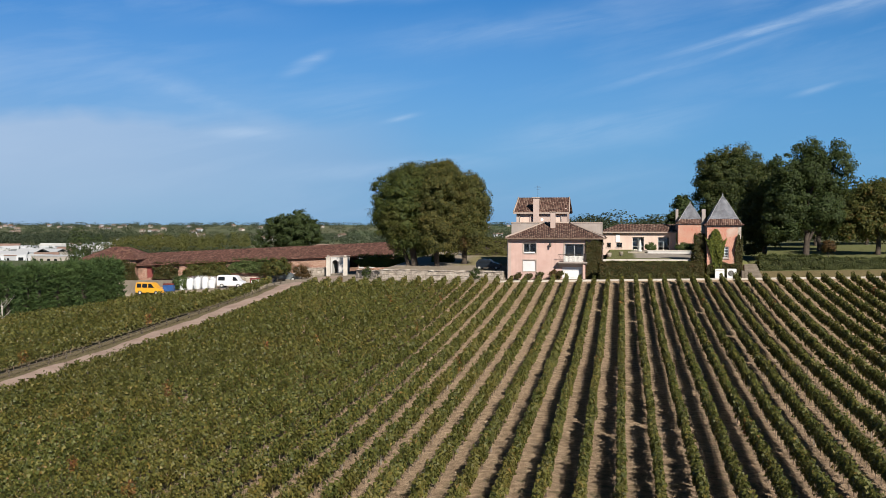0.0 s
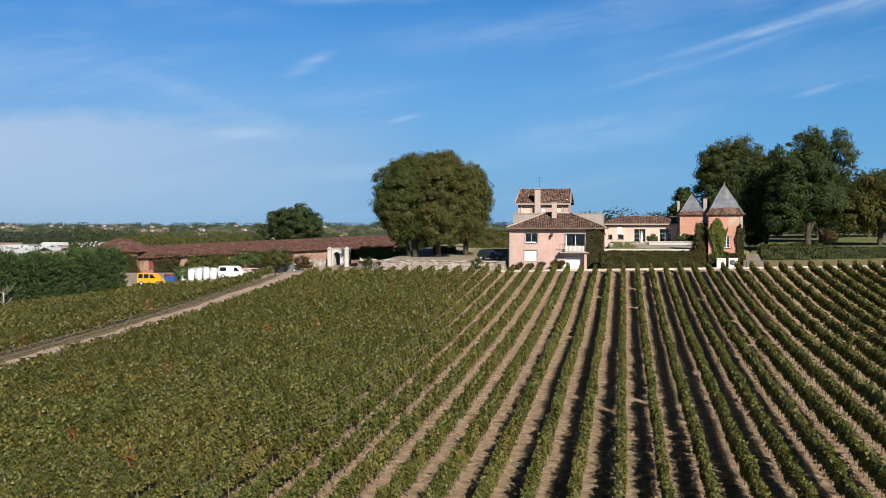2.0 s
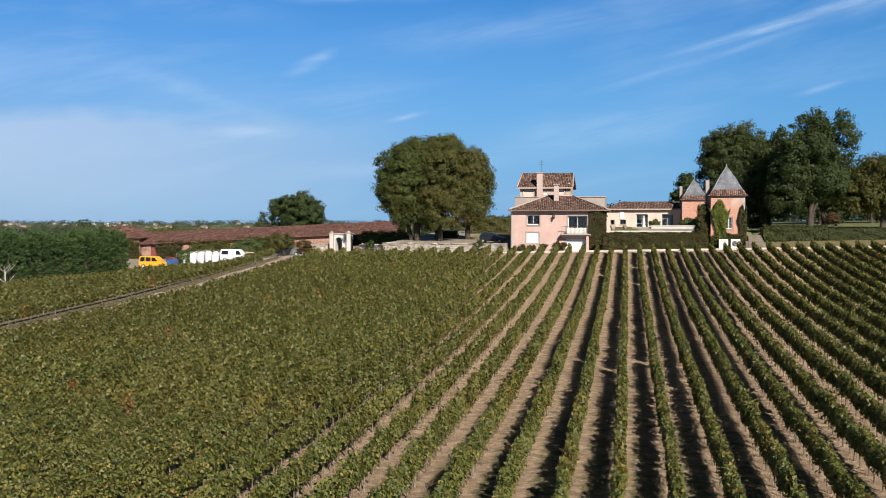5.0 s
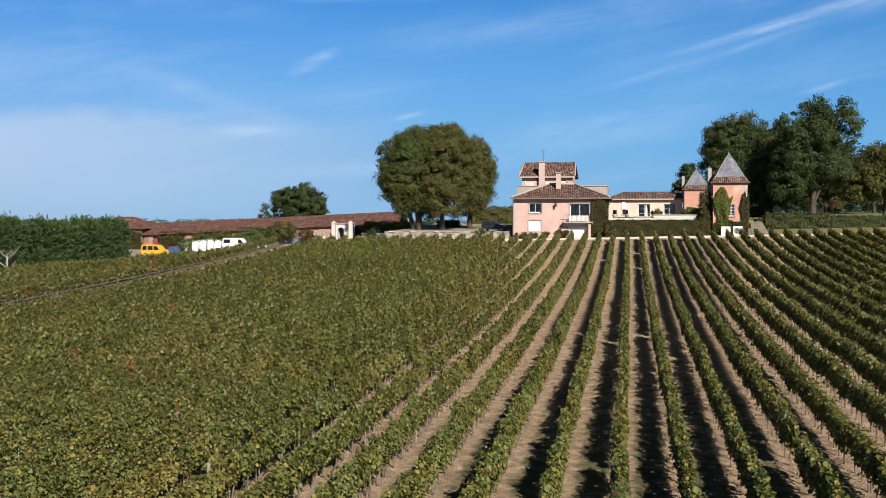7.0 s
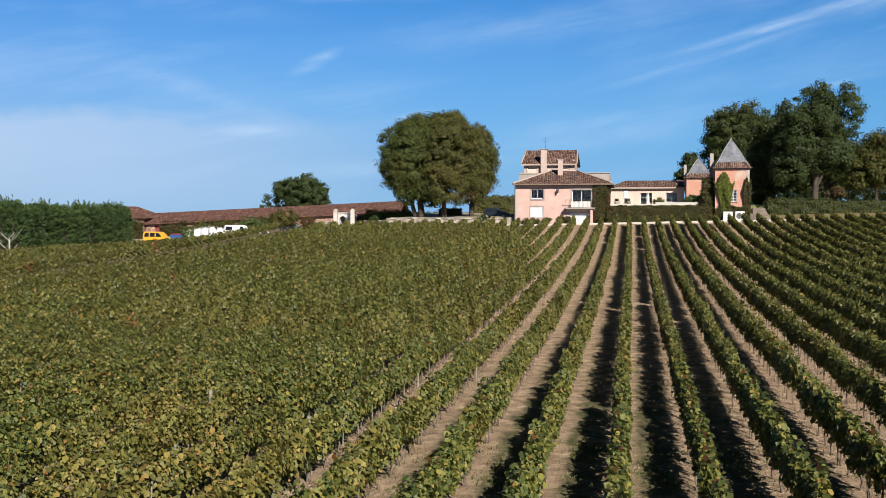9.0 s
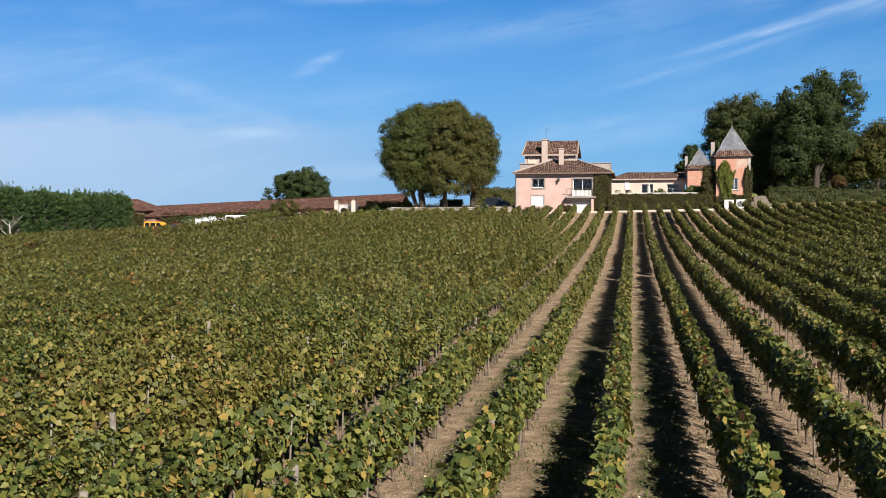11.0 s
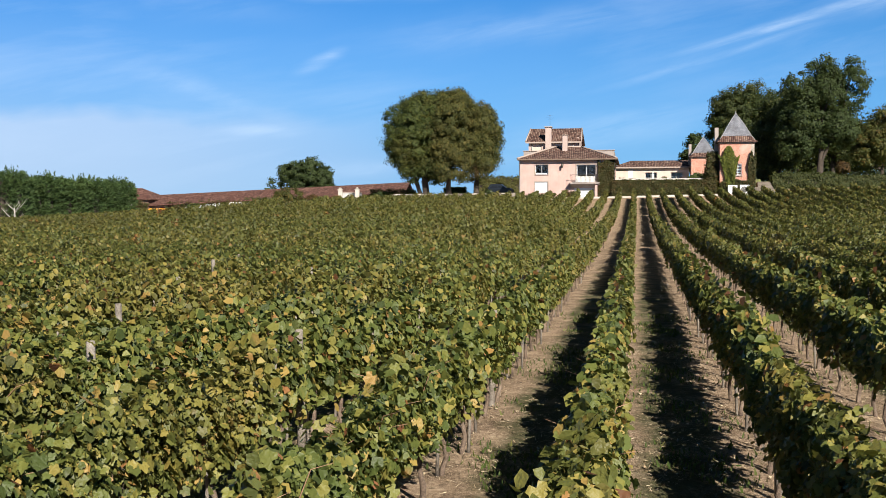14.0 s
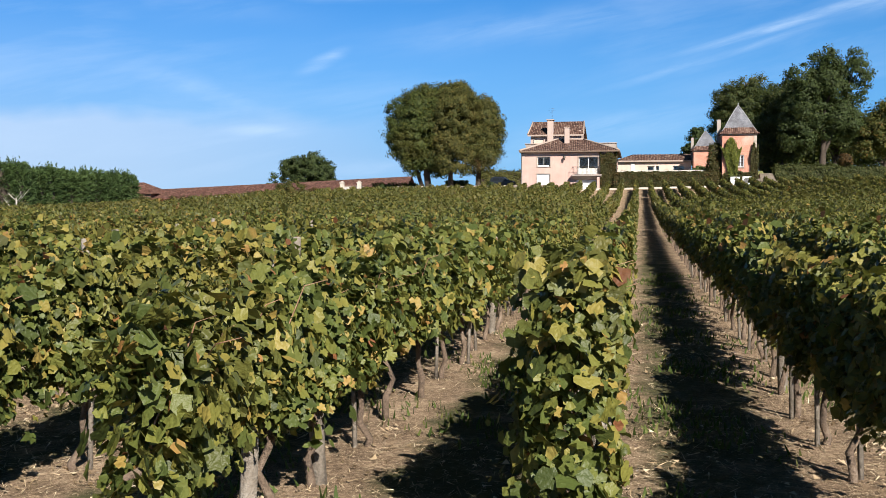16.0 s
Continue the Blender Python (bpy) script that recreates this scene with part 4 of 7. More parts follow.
def tower(at, size, wall_h, roof_h, label, window=None):
    """A square tower under a steep flared slate roof with a clay tile skirt."""
    t = thing("tower", at, label, "tower")
    r = size / 2
    holes = [window] if window else []
    part("front_wall", wall_with_openings(-r, r, -0.4, wall_h, -r, -r + 0.35, holes), M["tower_wall"], t)
    part("side_wall", boxed(-r, -r + 0.35, -r + 0.35, r, -0.4, wall_h), M["tower_wall"], t)
    part("side_wall", boxed(r - 0.35, r, -r + 0.35, r, -0.4, wall_h), M["tower_wall"], t)
    part("side_wall", boxed(-r + 0.35, r - 0.35, r - 0.35, r, -0.4, wall_h), M["tower_wall"], t)
    part("cornice", boxed(-r - 0.12, r + 0.12, -r - 0.12, r + 0.12, wall_h + 0.002, wall_h + 0.16, bevel=0.03), M["trim"], t)
    part("quoins", boxed(r - 0.32, r + 0.02, -r - 0.03, -r - 0.003, -0.3, wall_h - 0.02), M["stone"], t)

    def shell(prof):
        bm = bmesh.new()
        rings = [[bm.verts.new((sx * q, sy * q, z)) for sx, sy in ((-1, -1), (1, -1), (1, 1), (-1, 1))] for q, z in prof]
        for a, b in zip(rings, rings[1:]):
            for i in range(4):
                bm.faces.new((a[i], a[(i + 1) % 4], b[(i + 1) % 4], b[i]))
        bm.faces.new(rings[0][::-1]), bm.faces.new(rings[-1])
        return uv_plane(bm)

    z0, e = wall_h + 0.165, r + 0.32
    part("roof_skirt", shell([(e, z0), (e, z0 + 0.08), (e * 0.86, z0 + roof_h * 0.10), (e * 0.74, z0 + roof_h * 0.22)]), M["tile"], t, "clay tile skirt at the eaves")
    prof = [(e * 0.735, z0 + roof_h * 0.215), (e * 0.60, z0 + roof_h * 0.37), (e * 0.40, z0 + roof_h * 0.61), (e * 0.20, z0 + roof_h * 0.82), (0.035, z0 + roof_h)]
    roof = part("roof", shell(prof), M["slate"], t, "blue-grey slate roof")
    for sx, sy in ((-1, -1), (1, -1), (1, 1), (-1, 1)):
        part("hip_flashing", tube(bmesh.new(), [(sx * q, sy * q, z + 0.02) for q, z in [(e * 0.86, z0 + roof_h * 0.10)] + prof], [0.035] * 6, 5), M["zinc"], roof)
    part("finial", tube(bmesh.new(), [(0, 0, z0 + roof_h - 0.1), (0, 0, z0 + roof_h + 0.18), (0, 0, z0 + roof_h + 0.35)], [0.09, 0.05, 0.015], 8), M["zinc"], roof)
    return t


tw = tower((11.33, 125.9, 5.2), 3.72, 5.95, 3.36, "square brick tower with slate spire and creeper", (-0.28, 0.52, 2.42, 3.72))
window_unit(tw, -0.28, 0.52, 2.42, 3.72, -1.78, M["white_paint"], bars=1, cross=3, sill=True)
part("chimney", boxed(-2.25, -1.82, 0.9, 1.4, 5.0, 8.0, bevel=0.02), M["wing_render"], tw)
tb = tower((9.62, 157.2, 7.3), 3.47, 4.05, 2.9, "square red brick tower with slate spire beside the long house")
part("chimney", boxed(-1.95, -1.55, 1.75, 2.2, 3.0, 6.3, bevel=0.02), M["wing_render"], tb)

# ---- leaves, trees, hedges ----


def unit(v):
    return v / np.maximum(np.linalg.norm(v, axis=-1, keepdims=True), 1e-9)


SPRAY = (np.array([(0.13, 0.1, 0.05), (0, 1, -0.12), (-0.13, 0.1, 0.05)]), np.array([(0, 1, 2)]))
VINE = (np.array([(0, 0.10, 0), (0.22, -0.10, 0.05), (0.48, 0.02, 0.07), (0.42, 0.24, 0.06), (0.55, 0.48, 0.04), (0.30, 0.58, 0.05), (0.24, 0.80, 0.0), (0, 1.0, -0.12),
                  (-0.24, 0.80, 0.0), (-0.30, 0.58, 0.05), (-0.55, 0.48, 0.04), (-0.42, 0.24, 0.06), (-0.48, 0.02, 0.07), (-0.22, -0.10, 0.05), (0, 0.52, -0.03)]),
        np.array([(0, 1, 2, 3), (0, 3, 4, 14), (14, 4, 5, 6), (14, 6, 7, 7), (14, 7, 8, 8), (14, 8, 9, 10), (0, 14, 10, 11), (0, 11, 12, 13)]))


TRI = (np.array([(0.46, 0.12, 0.06), (0, 1, -0.05), (-0.46, 0.12, 0.06)]), np.array([(0, 1, 2)]))
PENT = (np.array([(0.40, -0.04, 0.08), (0.47, 0.56, 0.05), (0, 1, -0.15), (-0.47, 0.56, 0.05), (-0.40, -0.04, 0.08)]), np.array([(0, 1, 2), (0, 2, 4), (4, 2, 3)]))
# a five-lobed leaf, its lobes drooping between raised bays
CUT = (np.array([(0, 0.12, 0), (0.20, -0.12, 0.05), (0.50, 0.04, -0.05), (0.43, 0.30, 0.07), (0.53, 0.58, -0.04), (0.30, 0.76, 0.05), (0, 1.0, -0.20),
                 (-0.30, 0.76, 0.05), (-0.53, 0.58, -0.04), (-0.43, 0.30, 0.07), (-0.50, 0.04, -0.05), (-0.20, -0.12, 0.05)]),
       np.array([(0, 1, 2, 3), (0, 3, 4, 5), (0, 5, 6, 6), (0, 6, 7, 7), (0, 7, 8, 9), (0, 9, 10, 11)]))


def leaves(pos, normal, size, template, droop=0.6, r=None, curled=(0.5, 1.5)):
    """Many leaves as arrays: at pos, facing normal, tips hanging."""
    r = r or rng
    n = len(pos)
    nrm = unit(normal)
    tip = unit(np.stack([r.normal(0, 0.6, n), r.normal(0, 0.6, n), r.normal(-droop, 0.5, n)], -1))
    tip = unit(tip - nrm * (tip * nrm).sum(-1, keepdims=True))
    side = np.cross(tip, nrm)
    tv, tf = template
    s = np.asarray(size).reshape(-1, 1, 1)
    curl = r.uniform(*curled, (n, 1, 1))
    v = pos[:, None, :] + s * (tv[None, :, 0:1] * side[:, None, :] + (tv[None, :, 1:2] - 0.4) * tip[:, None, :] + curl * tv[None, :, 2:3] * nrm[:, None, :])
    f = tf[None] + (np.arange(n) * len(tv))[:, None, None]
    return v.reshape(-1, 3), f.reshape(-1, tf.shape[1])


def fix_tris(f):
    """Splits faces into triangles and drops those that have no area."""
    t = np.concatenate([f[:, [0, 1, 2]], f[:, [0, 2, 3]]])
    return t[(t[:, 0] != t[:, 1]) & (t[:, 1] != t[:, 2]) & (t[:, 0] != t[:, 2])]


def bumpy(lobes, r):
    """Breaks big lobes up into a core and many smaller bosses, as boughs make them."""
    out = []
    for l in lobes:
        c, rad = np.array(l[:3]), np.array(l[3:6])
        if rad.min() < 2.0:
            out.append(tuple(l))
            continue
        out.append((*c, *(rad * 0.74)))
        n = int(9 + rad.mean() * 2)
        for i in range(n):
            z = 1 - 1.75 * (i + 0.5) / n
            a = i * 2.39996 + r.uniform(-0.3, 0.3)
            d = np.array([math.cos(a) * math.sqrt(1 - z * z), math.sin(a) * math.sqrt(1 - z * z), z])
            k = r.uniform(0.40, 0.50)
            out.append((*(c + d * rad * r.uniform(0.60, 0.68)), *(rad * k)))
    return out


def crown_points(lobes, clumps, per, spread, r, shell=0.82, low=-0.75):
    """Leaf places in clumps over the outsides of ellipsoid lobes, with gaps between; and the clumps' middles."""
    pos, nrm, mids = [], [], []
    vol = np.array([l[3] * l[4] * l[5] for l in lobes]) ** (2 / 3)
    for l, share in zip(lobes, vol / vol.sum()):
        c, rad = np.array(l[:3]), np.array(l[3:6])
        n = max(4, int(clumps * share))
        d = unit(r.normal(0, 1, (n * 2, 3)))
        d = d[d[:, 2] > low][:n]
        depth = shell + (1 - shell) * r.random((len(d), 1)) ** 0.6 - 0.22 * (r.random((len(d), 1)) < 0.2)
        mid = c + d * rad * depth
        mids.append(mid)
        k = r.poisson(per, len(d)) + 3
        who = np.repeat(np.arange(len(d)), k)
        sp = spread * (0.7 + 0.6 * r.random(len(d)))[who][:, None]
        off = np.clip(r.normal(0, 0.5, (len(who), 3)), -0.8, 0.8) * sp * np.array([1, 1, 0.75])
        pos.append(mid[who] + off)
        nrm.append(unit(off) * 0.9 + d[who] * 0.9 + np.array([0, 0, 0.35]) + r.normal(0, 0.35, (len(who), 3)))
    return np.concatenate(pos), np.concatenate(nrm), np.concatenate(mids)


def tree(name, at, label, lobes, trunks, mat, clumps=220, per=55, spread=1.3, leaf=0.34, seed=1, bark="bark", group="", category="tree", limbs=14, shell=0.82, low=-0.75, turn=0.0, extra=None):
    """A tree: trunks with limbs that reach into a crown of many small leaves. All in metres from its foot."""
    r = np.random.default_rng(seed)
    t = thing(name, at, label, category, group, turn)
    p, n, mids = crown_points(bumpy(lobes, r), clumps, per, spread, r, shell, low)
    v, f = leaves(p, n, leaf * (0.6 + 0.8 * r.random(len(p))), TRI, 0.5, r)
    mats, idx = [M[mat]], None
    if extra:
        mats.append(M[extra[0]])
        idx = np.zeros(len(f))
        q = ((p - np.array(extra[1])) / np.array(extra[2]))
        inside = ((q ** 2).sum(-1) < 1) & (r.random(len(p)) < 0.75)
        idx[inside] = 1
    part("crown", mesh_from("crown", v, f, mats, idx), None, t)
    for foot, head, r0, r1 in trunks:
        foot, head = Vector(foot), Vector(head)
        pts = [foot + (head - foot) * s + Vector((0.22 * math.sin(3 * s + seed), 0.2 * math.sin(4 * s + 2 * seed), 0)) * s * (1 - s) * 3 for s in (0, 0.06, 0.25, 0.5, 0.75, 1)]
        pts[0] = pts[0] - Vector((0, 0, 0.3))
        part("trunk", tube(bmesh.new(), pts, [r0 * 1.45, r0 * 1.1, r0, (r0 + r1) / 2, r1 * 1.1, r1], 9), M[bark], t)
    for i in r.choice(len(mids), min(limbs, len(mids)), replace=False):
        foot, head, r0, r1 = trunks[int(r.integers(len(trunks)))]
        a, b = Vector(foot).lerp(Vector(head), float(r.uniform(0.45, 1.0))), Vector(mids[i])
        m = a.lerp(b, 0.5) + Vector((0, 0, 0.12 * (b - a).length))
        part("limb", tube(bmesh.new(), [a, m, b], [r1 * 0.8, r1 * 0.5, 0.05 if r1 > 0.08 else 0.01], 6), M[bark], t)
    return t


# three lime trees grown into one round crown by the yard
tree("tree", (-28.4, 139.0, gh(-28.4, 139)), "large round-crowned deciduous tree, dark green, by the yard wall",
     [(0.0, 0, 8.6, 4.3, 4.2, 4.3), (-0.5, 0, 6.2, 3.9, 3.8, 3.4), (1.0, 0, 10.7, 3.2, 3.4, 3.0), (0.6, -0.4, 3.7, 3.2, 3.0, 2.2), (1.2, -0.6, 2.6, 2.4, 2.2, 1.4)],
     [((1.3, 0, 0), (1.0, 0.1, 5.5), 0.42, 0.26), ((0.4, 0.6, 0), (-0.9, 0.4, 5.0), 0.28, 0.18)], "chestnut_leaf", 1500, 80, 0.72, 0.20, 3)
tree("tree", (-23.95, 138.4, gh(-23.95, 138.4)), "large round-crowned deciduous tree turning olive beside its neighbour",
     [(0.4, 0.2, 9.0, 3.6, 3.8, 4.4), (0.2, 0.4, 11.0, 3.0, 3.1, 3.1), (0.3, -0.8, 5.4, 3.3, 3.0, 3.0), (0.4, -0.8, 3.4, 2.8, 2.6, 1.9), (0.2, -0.6, 2.4, 2.3, 2.0, 1.2)],
     [((0, 0, 0), (0.2, 0.2, 5.0), 0.32, 0.2)], "lime_leaf", 1250, 80, 0.72, 0.20, 4)
tree("tree", (-21.0, 143.0, gh(-21, 143)), "deciduous tree with rusty leaves on its lower boughs",
     [(0.7, 0, 7.4, 2.7, 3.0, 3.9), (0.1, 0, 9.6, 2.6, 2.7, 2.7), (0.9, -0.8, 4.7, 2.5, 2.4, 2.4), (0.7, -0.6, 3.0, 2.0, 1.9, 1.6)],
     [((0.0, 0, 0), (0.2, 0.2, 5.4), 0.34, 0.2)], "lime_leaf", 900, 76, 0.72, 0.20, 5, extra=("russet_leaf", (-0.8, -2.0, 3.6), (1.6, 2.4, 2.6)))

# park trees beside the towers
tree("tree", (16.9, 168.0, gh(16.9, 168)), "broad dark green park tree with a domed crown behind the tower",
     [(-0.7, 0, 10.7, 5.4, 5.0, 5.0), (-1.9, 0, 7.6, 4.3, 4.4, 4.3), (1.7, 0, 8.9, 4.4, 4.4, 4.5), (0, -1, 4.8, 4.6, 4.4, 3.3)],
     [((0, 0, 0), (0, 0, 8.5), 0.5, 0.3)], "dark_leaf", 1350, 66, 0.8, 0.24, 11, extra=("autumn_leaf", (-0.7, 0, 15.8), (3.7, 4.4, 2.0)))
tree("tree", (20.75, 127.6, gh(20.75, 127.6)), "tall oak with an open uneven crown behind the hedge",
     [(-1.8, 0.5, 8.0, 2.4, 2.6, 3.8), (-2.4, 0.3, 11.4, 1.5, 1.7, 1.7), (0.6, 0.2, 10.8, 2.1, 2.2, 3.1), (3.5, 0, 10.8, 1.6, 1.9, 2.9), (0.6, 0, 13.9, 0.9, 1.0, 1.0), (3.6, 0, 13.6, 0.9, 1.0, 1.0),
      (4.5, 0, 11.8, 0.7, 0.8, 1.0), (1.9, 0.4, 6.4, 2.3, 2.4, 2.8), (-2.6, 0.4, 4.8, 2.0, 2.2, 2.4), (-0.9, 0, 13.6, 0.7, 0.8, 0.8), (2.3, 0, 13.0, 0.8, 0.9, 0.8)],
     [((0, 0, 0), (0.2, 0.2, 8.5), 0.36, 0.2), ((0.1, 0, 2.6), (3.0, 0.1, 9.4), 0.18, 0.1)], "oak_leaf", 1150, 56, 0.6, 0.21, 12, limbs=30, low=-0.9)
tree("tree", (17.2, 136.0, gh(17.2, 136)), "dark shaded tree between the tower and the oak",
     [(0, 0, 5.6, 3.0, 3.4, 4.8), (0.8, 0.6, 8.2, 2.6, 3.0, 3.6), (-0.6, 0, 3.2, 2.8, 2.8, 2.2)], [((0, 0, 0), (0, 0, 4.5), 0.26, 0.16)], "dark_leaf", 600, 56, 0.75, 0.25, 13)
tree("tree", (31.8, 142.0, gh(31.8, 142)), "park tree turning yellow on its sunny side",
     [(0.4, 0, 5.4, 3.9, 4.0, 4.0), (-2.6, 0, 4.2, 2.5, 3.0, 3.2), (2.6, 0, 4.6, 3.3, 3.4, 3.6)], [((0, 0, 0), (0, 0, 4.6), 0.3, 0.18)], "autumn_leaf", 700, 60, 0.75, 0.24, 14)
tree("tree", (27.0, 155.0, gh(27, 155)), "dark green park tree at the lawn's far side",
     [(0, 0, 6.4, 4.2, 4.2, 4.4), (-3.2, 0, 5.6, 3.2, 3.2, 3.2), (2.5, 0, 5.6, 3.0, 3.2, 3.4)], [((0, 0, 0), (0, 0, 4.0), 0.3, 0.18)], "dark_leaf", 500, 56, 0.85, 0.28, 15)
tree("tree", (8.9, 168.0, gh(8.9, 168)), "slim dark evergreen tree behind the long house",
     [(0.3, 0, 5.8, 1.5, 1.7, 2.3), (-0.7, 0, 4.0, 1.4, 1.6, 1.6), (0.6, 0, 3.4, 1.6, 1.8, 1.8)], [((0, 0, 0), (0, 0, 5.5), 0.2, 0.1)], "oak_leaf", 240, 46, 0.6, 0.26, 16)
tree("tree", (22.0, 172.0, gh(22, 172)), "dark row of park trees closing the lawn",
     [(0, 0, 5.0, 5.0, 3.6, 5.0), (7.5, 0, 4.4, 4.6, 3.4, 4.6), (15, 0, 5.0, 5.2, 3.6, 5.2)], [((0, 0, 0), (0, 0, 4), 0.28, 0.16), ((7.5, 0, 0), (7.5, 0, 4), 0.28, 0.16), ((15, 0, 0), (15, 0, 4), 0.28, 0.16)], "dark_leaf", 420, 46, 1.3, 0.45, 17)
# big tree behind the barns
tree("tree", (-58.4, 184.0, gh(-58.4, 184)), "broad dark oak standing behind the barn roof",
     [(0.9, 0, 7.8, 3.6, 3.6, 3.3), (3.6, 0, 6.9, 2.1, 2.6, 2.5), (-2.2, 0, 7.8, 2.2, 2.6, 2.5), (-5.4, 0, 5.2, 1.8, 2.2, 2.3), (1.0, 0, 9.9, 1.5, 1.8, 1.2), (4.6, 0, 8.6, 0.9, 1.0, 0.8), (0.5, 0, 5.0, 4.0, 3.0, 2.4)],
     [((0, 0, -1), (0, 0, 4.6), 0.4, 0.22)], "oak_leaf", 760, 56, 0.62, 0.26, 21, limbs=22)
# low shrubs
tree("shrub", (-44.8, 135.2, gh(-44.8, 135.2)), "olive green bushy shrub beside the parked car", [(0, 0, 2.0, 1.9, 1.6, 1.2), (-0.9, 0, 1.5, 1.4, 1.3, 0.9)],
     [((0, 0, 0), (0, 0, 1.3), 0.08, 0.05)], "autumn_leaf", 120, 40, 0.42, 0.16, 31, category="shrub", limbs=6)
tree("shrub", (-42.1, 137.0, gh(-42.1, 137)), "rust red shrub beside the barn wall", [(0, 0, 0.95, 1.0, 0.9, 0.8), (0.7, 0, 0.7, 0.7, 0.7, 0.6)],
     [((0, 0, 0), (0, 0, 0.8), 0.05, 0.03)], "russet_leaf", 70, 40, 0.35, 0.15, 32, category="shrub", limbs=4)
for i, (x, y, s, m, lab) in enumerate(((-12.2, 125.9, 0.46, "ivy_leaf", "dark rose bush with reddish leaves at the house wall"), (-10.9, 125.8, 0.4, "ivy_leaf", "small dark bush at the house wall"),
                                       (-9.6, 125.9, 0.5, "ivy_leaf", "dark green rose bush at the house wall"), (-8.0, 125.8, 0.6, "russet_leaf", "reddish rose bush at the house wall"), (-7.3, 125.9, 0.55, "ivy_leaf", "tall dark bush at the house wall"),
                                       (-17.3, 126.0, 0.8, "oak_leaf", "spiky green bush before the stone wall"), (-31.4, 129.5, 0.9, "oak_leaf", "green bush spilling over the low wall"))):
    tree("shrub", (x, y, gh(x, y)), lab, [(0, 0, 0.9 * s, 0.7 * s, 0.55, 0.8 * s), (0.3, 0, 1.4 * s, 0.4 * s, 0.4, 0.5 * s)], [((0, 0, 0), (0, 0, 0.8 * s), 0.04, 0.02)], m, 40, 24, 0.26, 0.12, 40 + i, category="shrub", limbs=4)
tree("shrub", (4.1, 156.5, gh(4.1, 156.5)), "grey-green rounded garden shrub on the terrace", [(0, 0, 0.5, 0.75, 0.6, 0.55)], [((0, 0, 0), (0, 0, 0.4), 0.05, 0.03)], "shrub_leaf", 60, 40, 0.28, 0.13, 51, category="shrub", limbs=4)
tree("shrub", (9.0, 147.5, gh(9.0, 147.5)), "low green shrub before the back tower", [(-0.8, 0, 0.75, 1.0, 0.7, 0.6), (0.8, 0, 0.7, 0.9, 0.7, 0.55)], [((0, 0, 0), (0, 0, 0.4), 0.05, 0.03)], "shrub_leaf", 90, 40, 0.3, 0.15, 52, category="shrub", limbs=4)
tree("shrub", (24.3, 133.0, gh(24.3, 133)), "russet young tree on the lawn", [(0, 0, 1.3, 0.8, 0.7, 0.8)], [((0, 0, 0), (0, 0, 1.0), 0.05, 0.03)], "russet_leaf", 60, 36, 0.35, 0.16, 53, category="shrub", limbs=4)
tree("shrub", (16.5, 140.0, gh(16.5, 140)), "olive shrub in the tree's shade", [(0, 0, 1.0, 1.4, 0.8, 0.7)], [((0, 0, 0), (0, 0, 0.6), 0.05, 0.03)], "autumn_leaf", 70, 36, 0.4, 0.18, 54, category="shrub", limbs=4)


def clipped(name, at, size, label, mat, n, leaf, seed, category="hedge", lumps=0.12, sides="front top left right", core=True, ragged=0.0, fan=0.0):
    """A clipped hedge or a wall climber: leaves over the faces of a box, on a woody core."""
    r = np.random.default_rng(seed)
    t = thing(name, at, label, category)
    w, d, h = size
    areas = {"front": w * h, "top": w * d, "left": d * h, "right": d * h, "back": w * h}
    tot = sum(areas[s] for s in sides.split())
    P, N = [], []
    for s in sides.split():
        k = int(n * areas[s] / tot)
        a, b = r.random(k), r.random(k)
        wob = r.normal(0, lumps * 0.5, k) + lumps * np.sin(a * w * 2.1 + seed) * np.sin(b * 7 + 1.3)
        z = np.zeros(k)
        one = np.ones(k)
        if s in ("front", "back"):
            sg = -1 if s == "front" else 1
            if ragged:
                edge = 1 - ragged * (0.5 + 0.5 * np.sin(a * 9 + seed)) * (0.4 + 0.6 * np.abs(2 * a - 1))
                b = b * edge
                a = 0.5 + (a - 0.5) * (1 - 0.35 * ragged * np.sin(b * 5 + seed))
            if fan:                                 # narrow at the foot, spreading above
                a = 0.5 + (a - 0.5) * (1 - fan * (1 - b) ** 0.8) + 0.12 * fan * (1 - b)
            P.append(np.stack([(a - 0.5) * w, sg * d / 2 + sg * wob, b * h], -1)), N.append(np.stack([z, sg * one, z + 0.2], -1))
        elif s == "top":
            P.append(np.stack([(a - 0.5) * w, (b - 0.5) * d, h + wob], -1)), N.append(np.stack([z, z - 0.2, one], -1))
        else:
            sg = -1 if s == "left" else 1
            P.append(np.stack([sg * w / 2 + sg * wob, (a - 0.5) * d, b * h], -1)), N.append(np.stack([sg * one, z, z + 0.2], -1))
    P, N = np.concatenate(P), np.concatenate(N)
    N = N + r.normal(0, 0.45, N.shape)
    v, f = leaves(P, N, leaf * (0.6 + 0.8 * r.random(len(P))), TRI, 0.6, r)
    part("foliage", mesh_from("foliage", v, f, [M[mat]]), None, t)
    if core:
        part("woody_core", boxed(-w / 2 + 0.12, w / 2 - 0.12, -d / 2 + 0.12, d / 2 - 0.12, -0.2, h - 0.12, bevel=0.05), M["bark"], t)
    return t


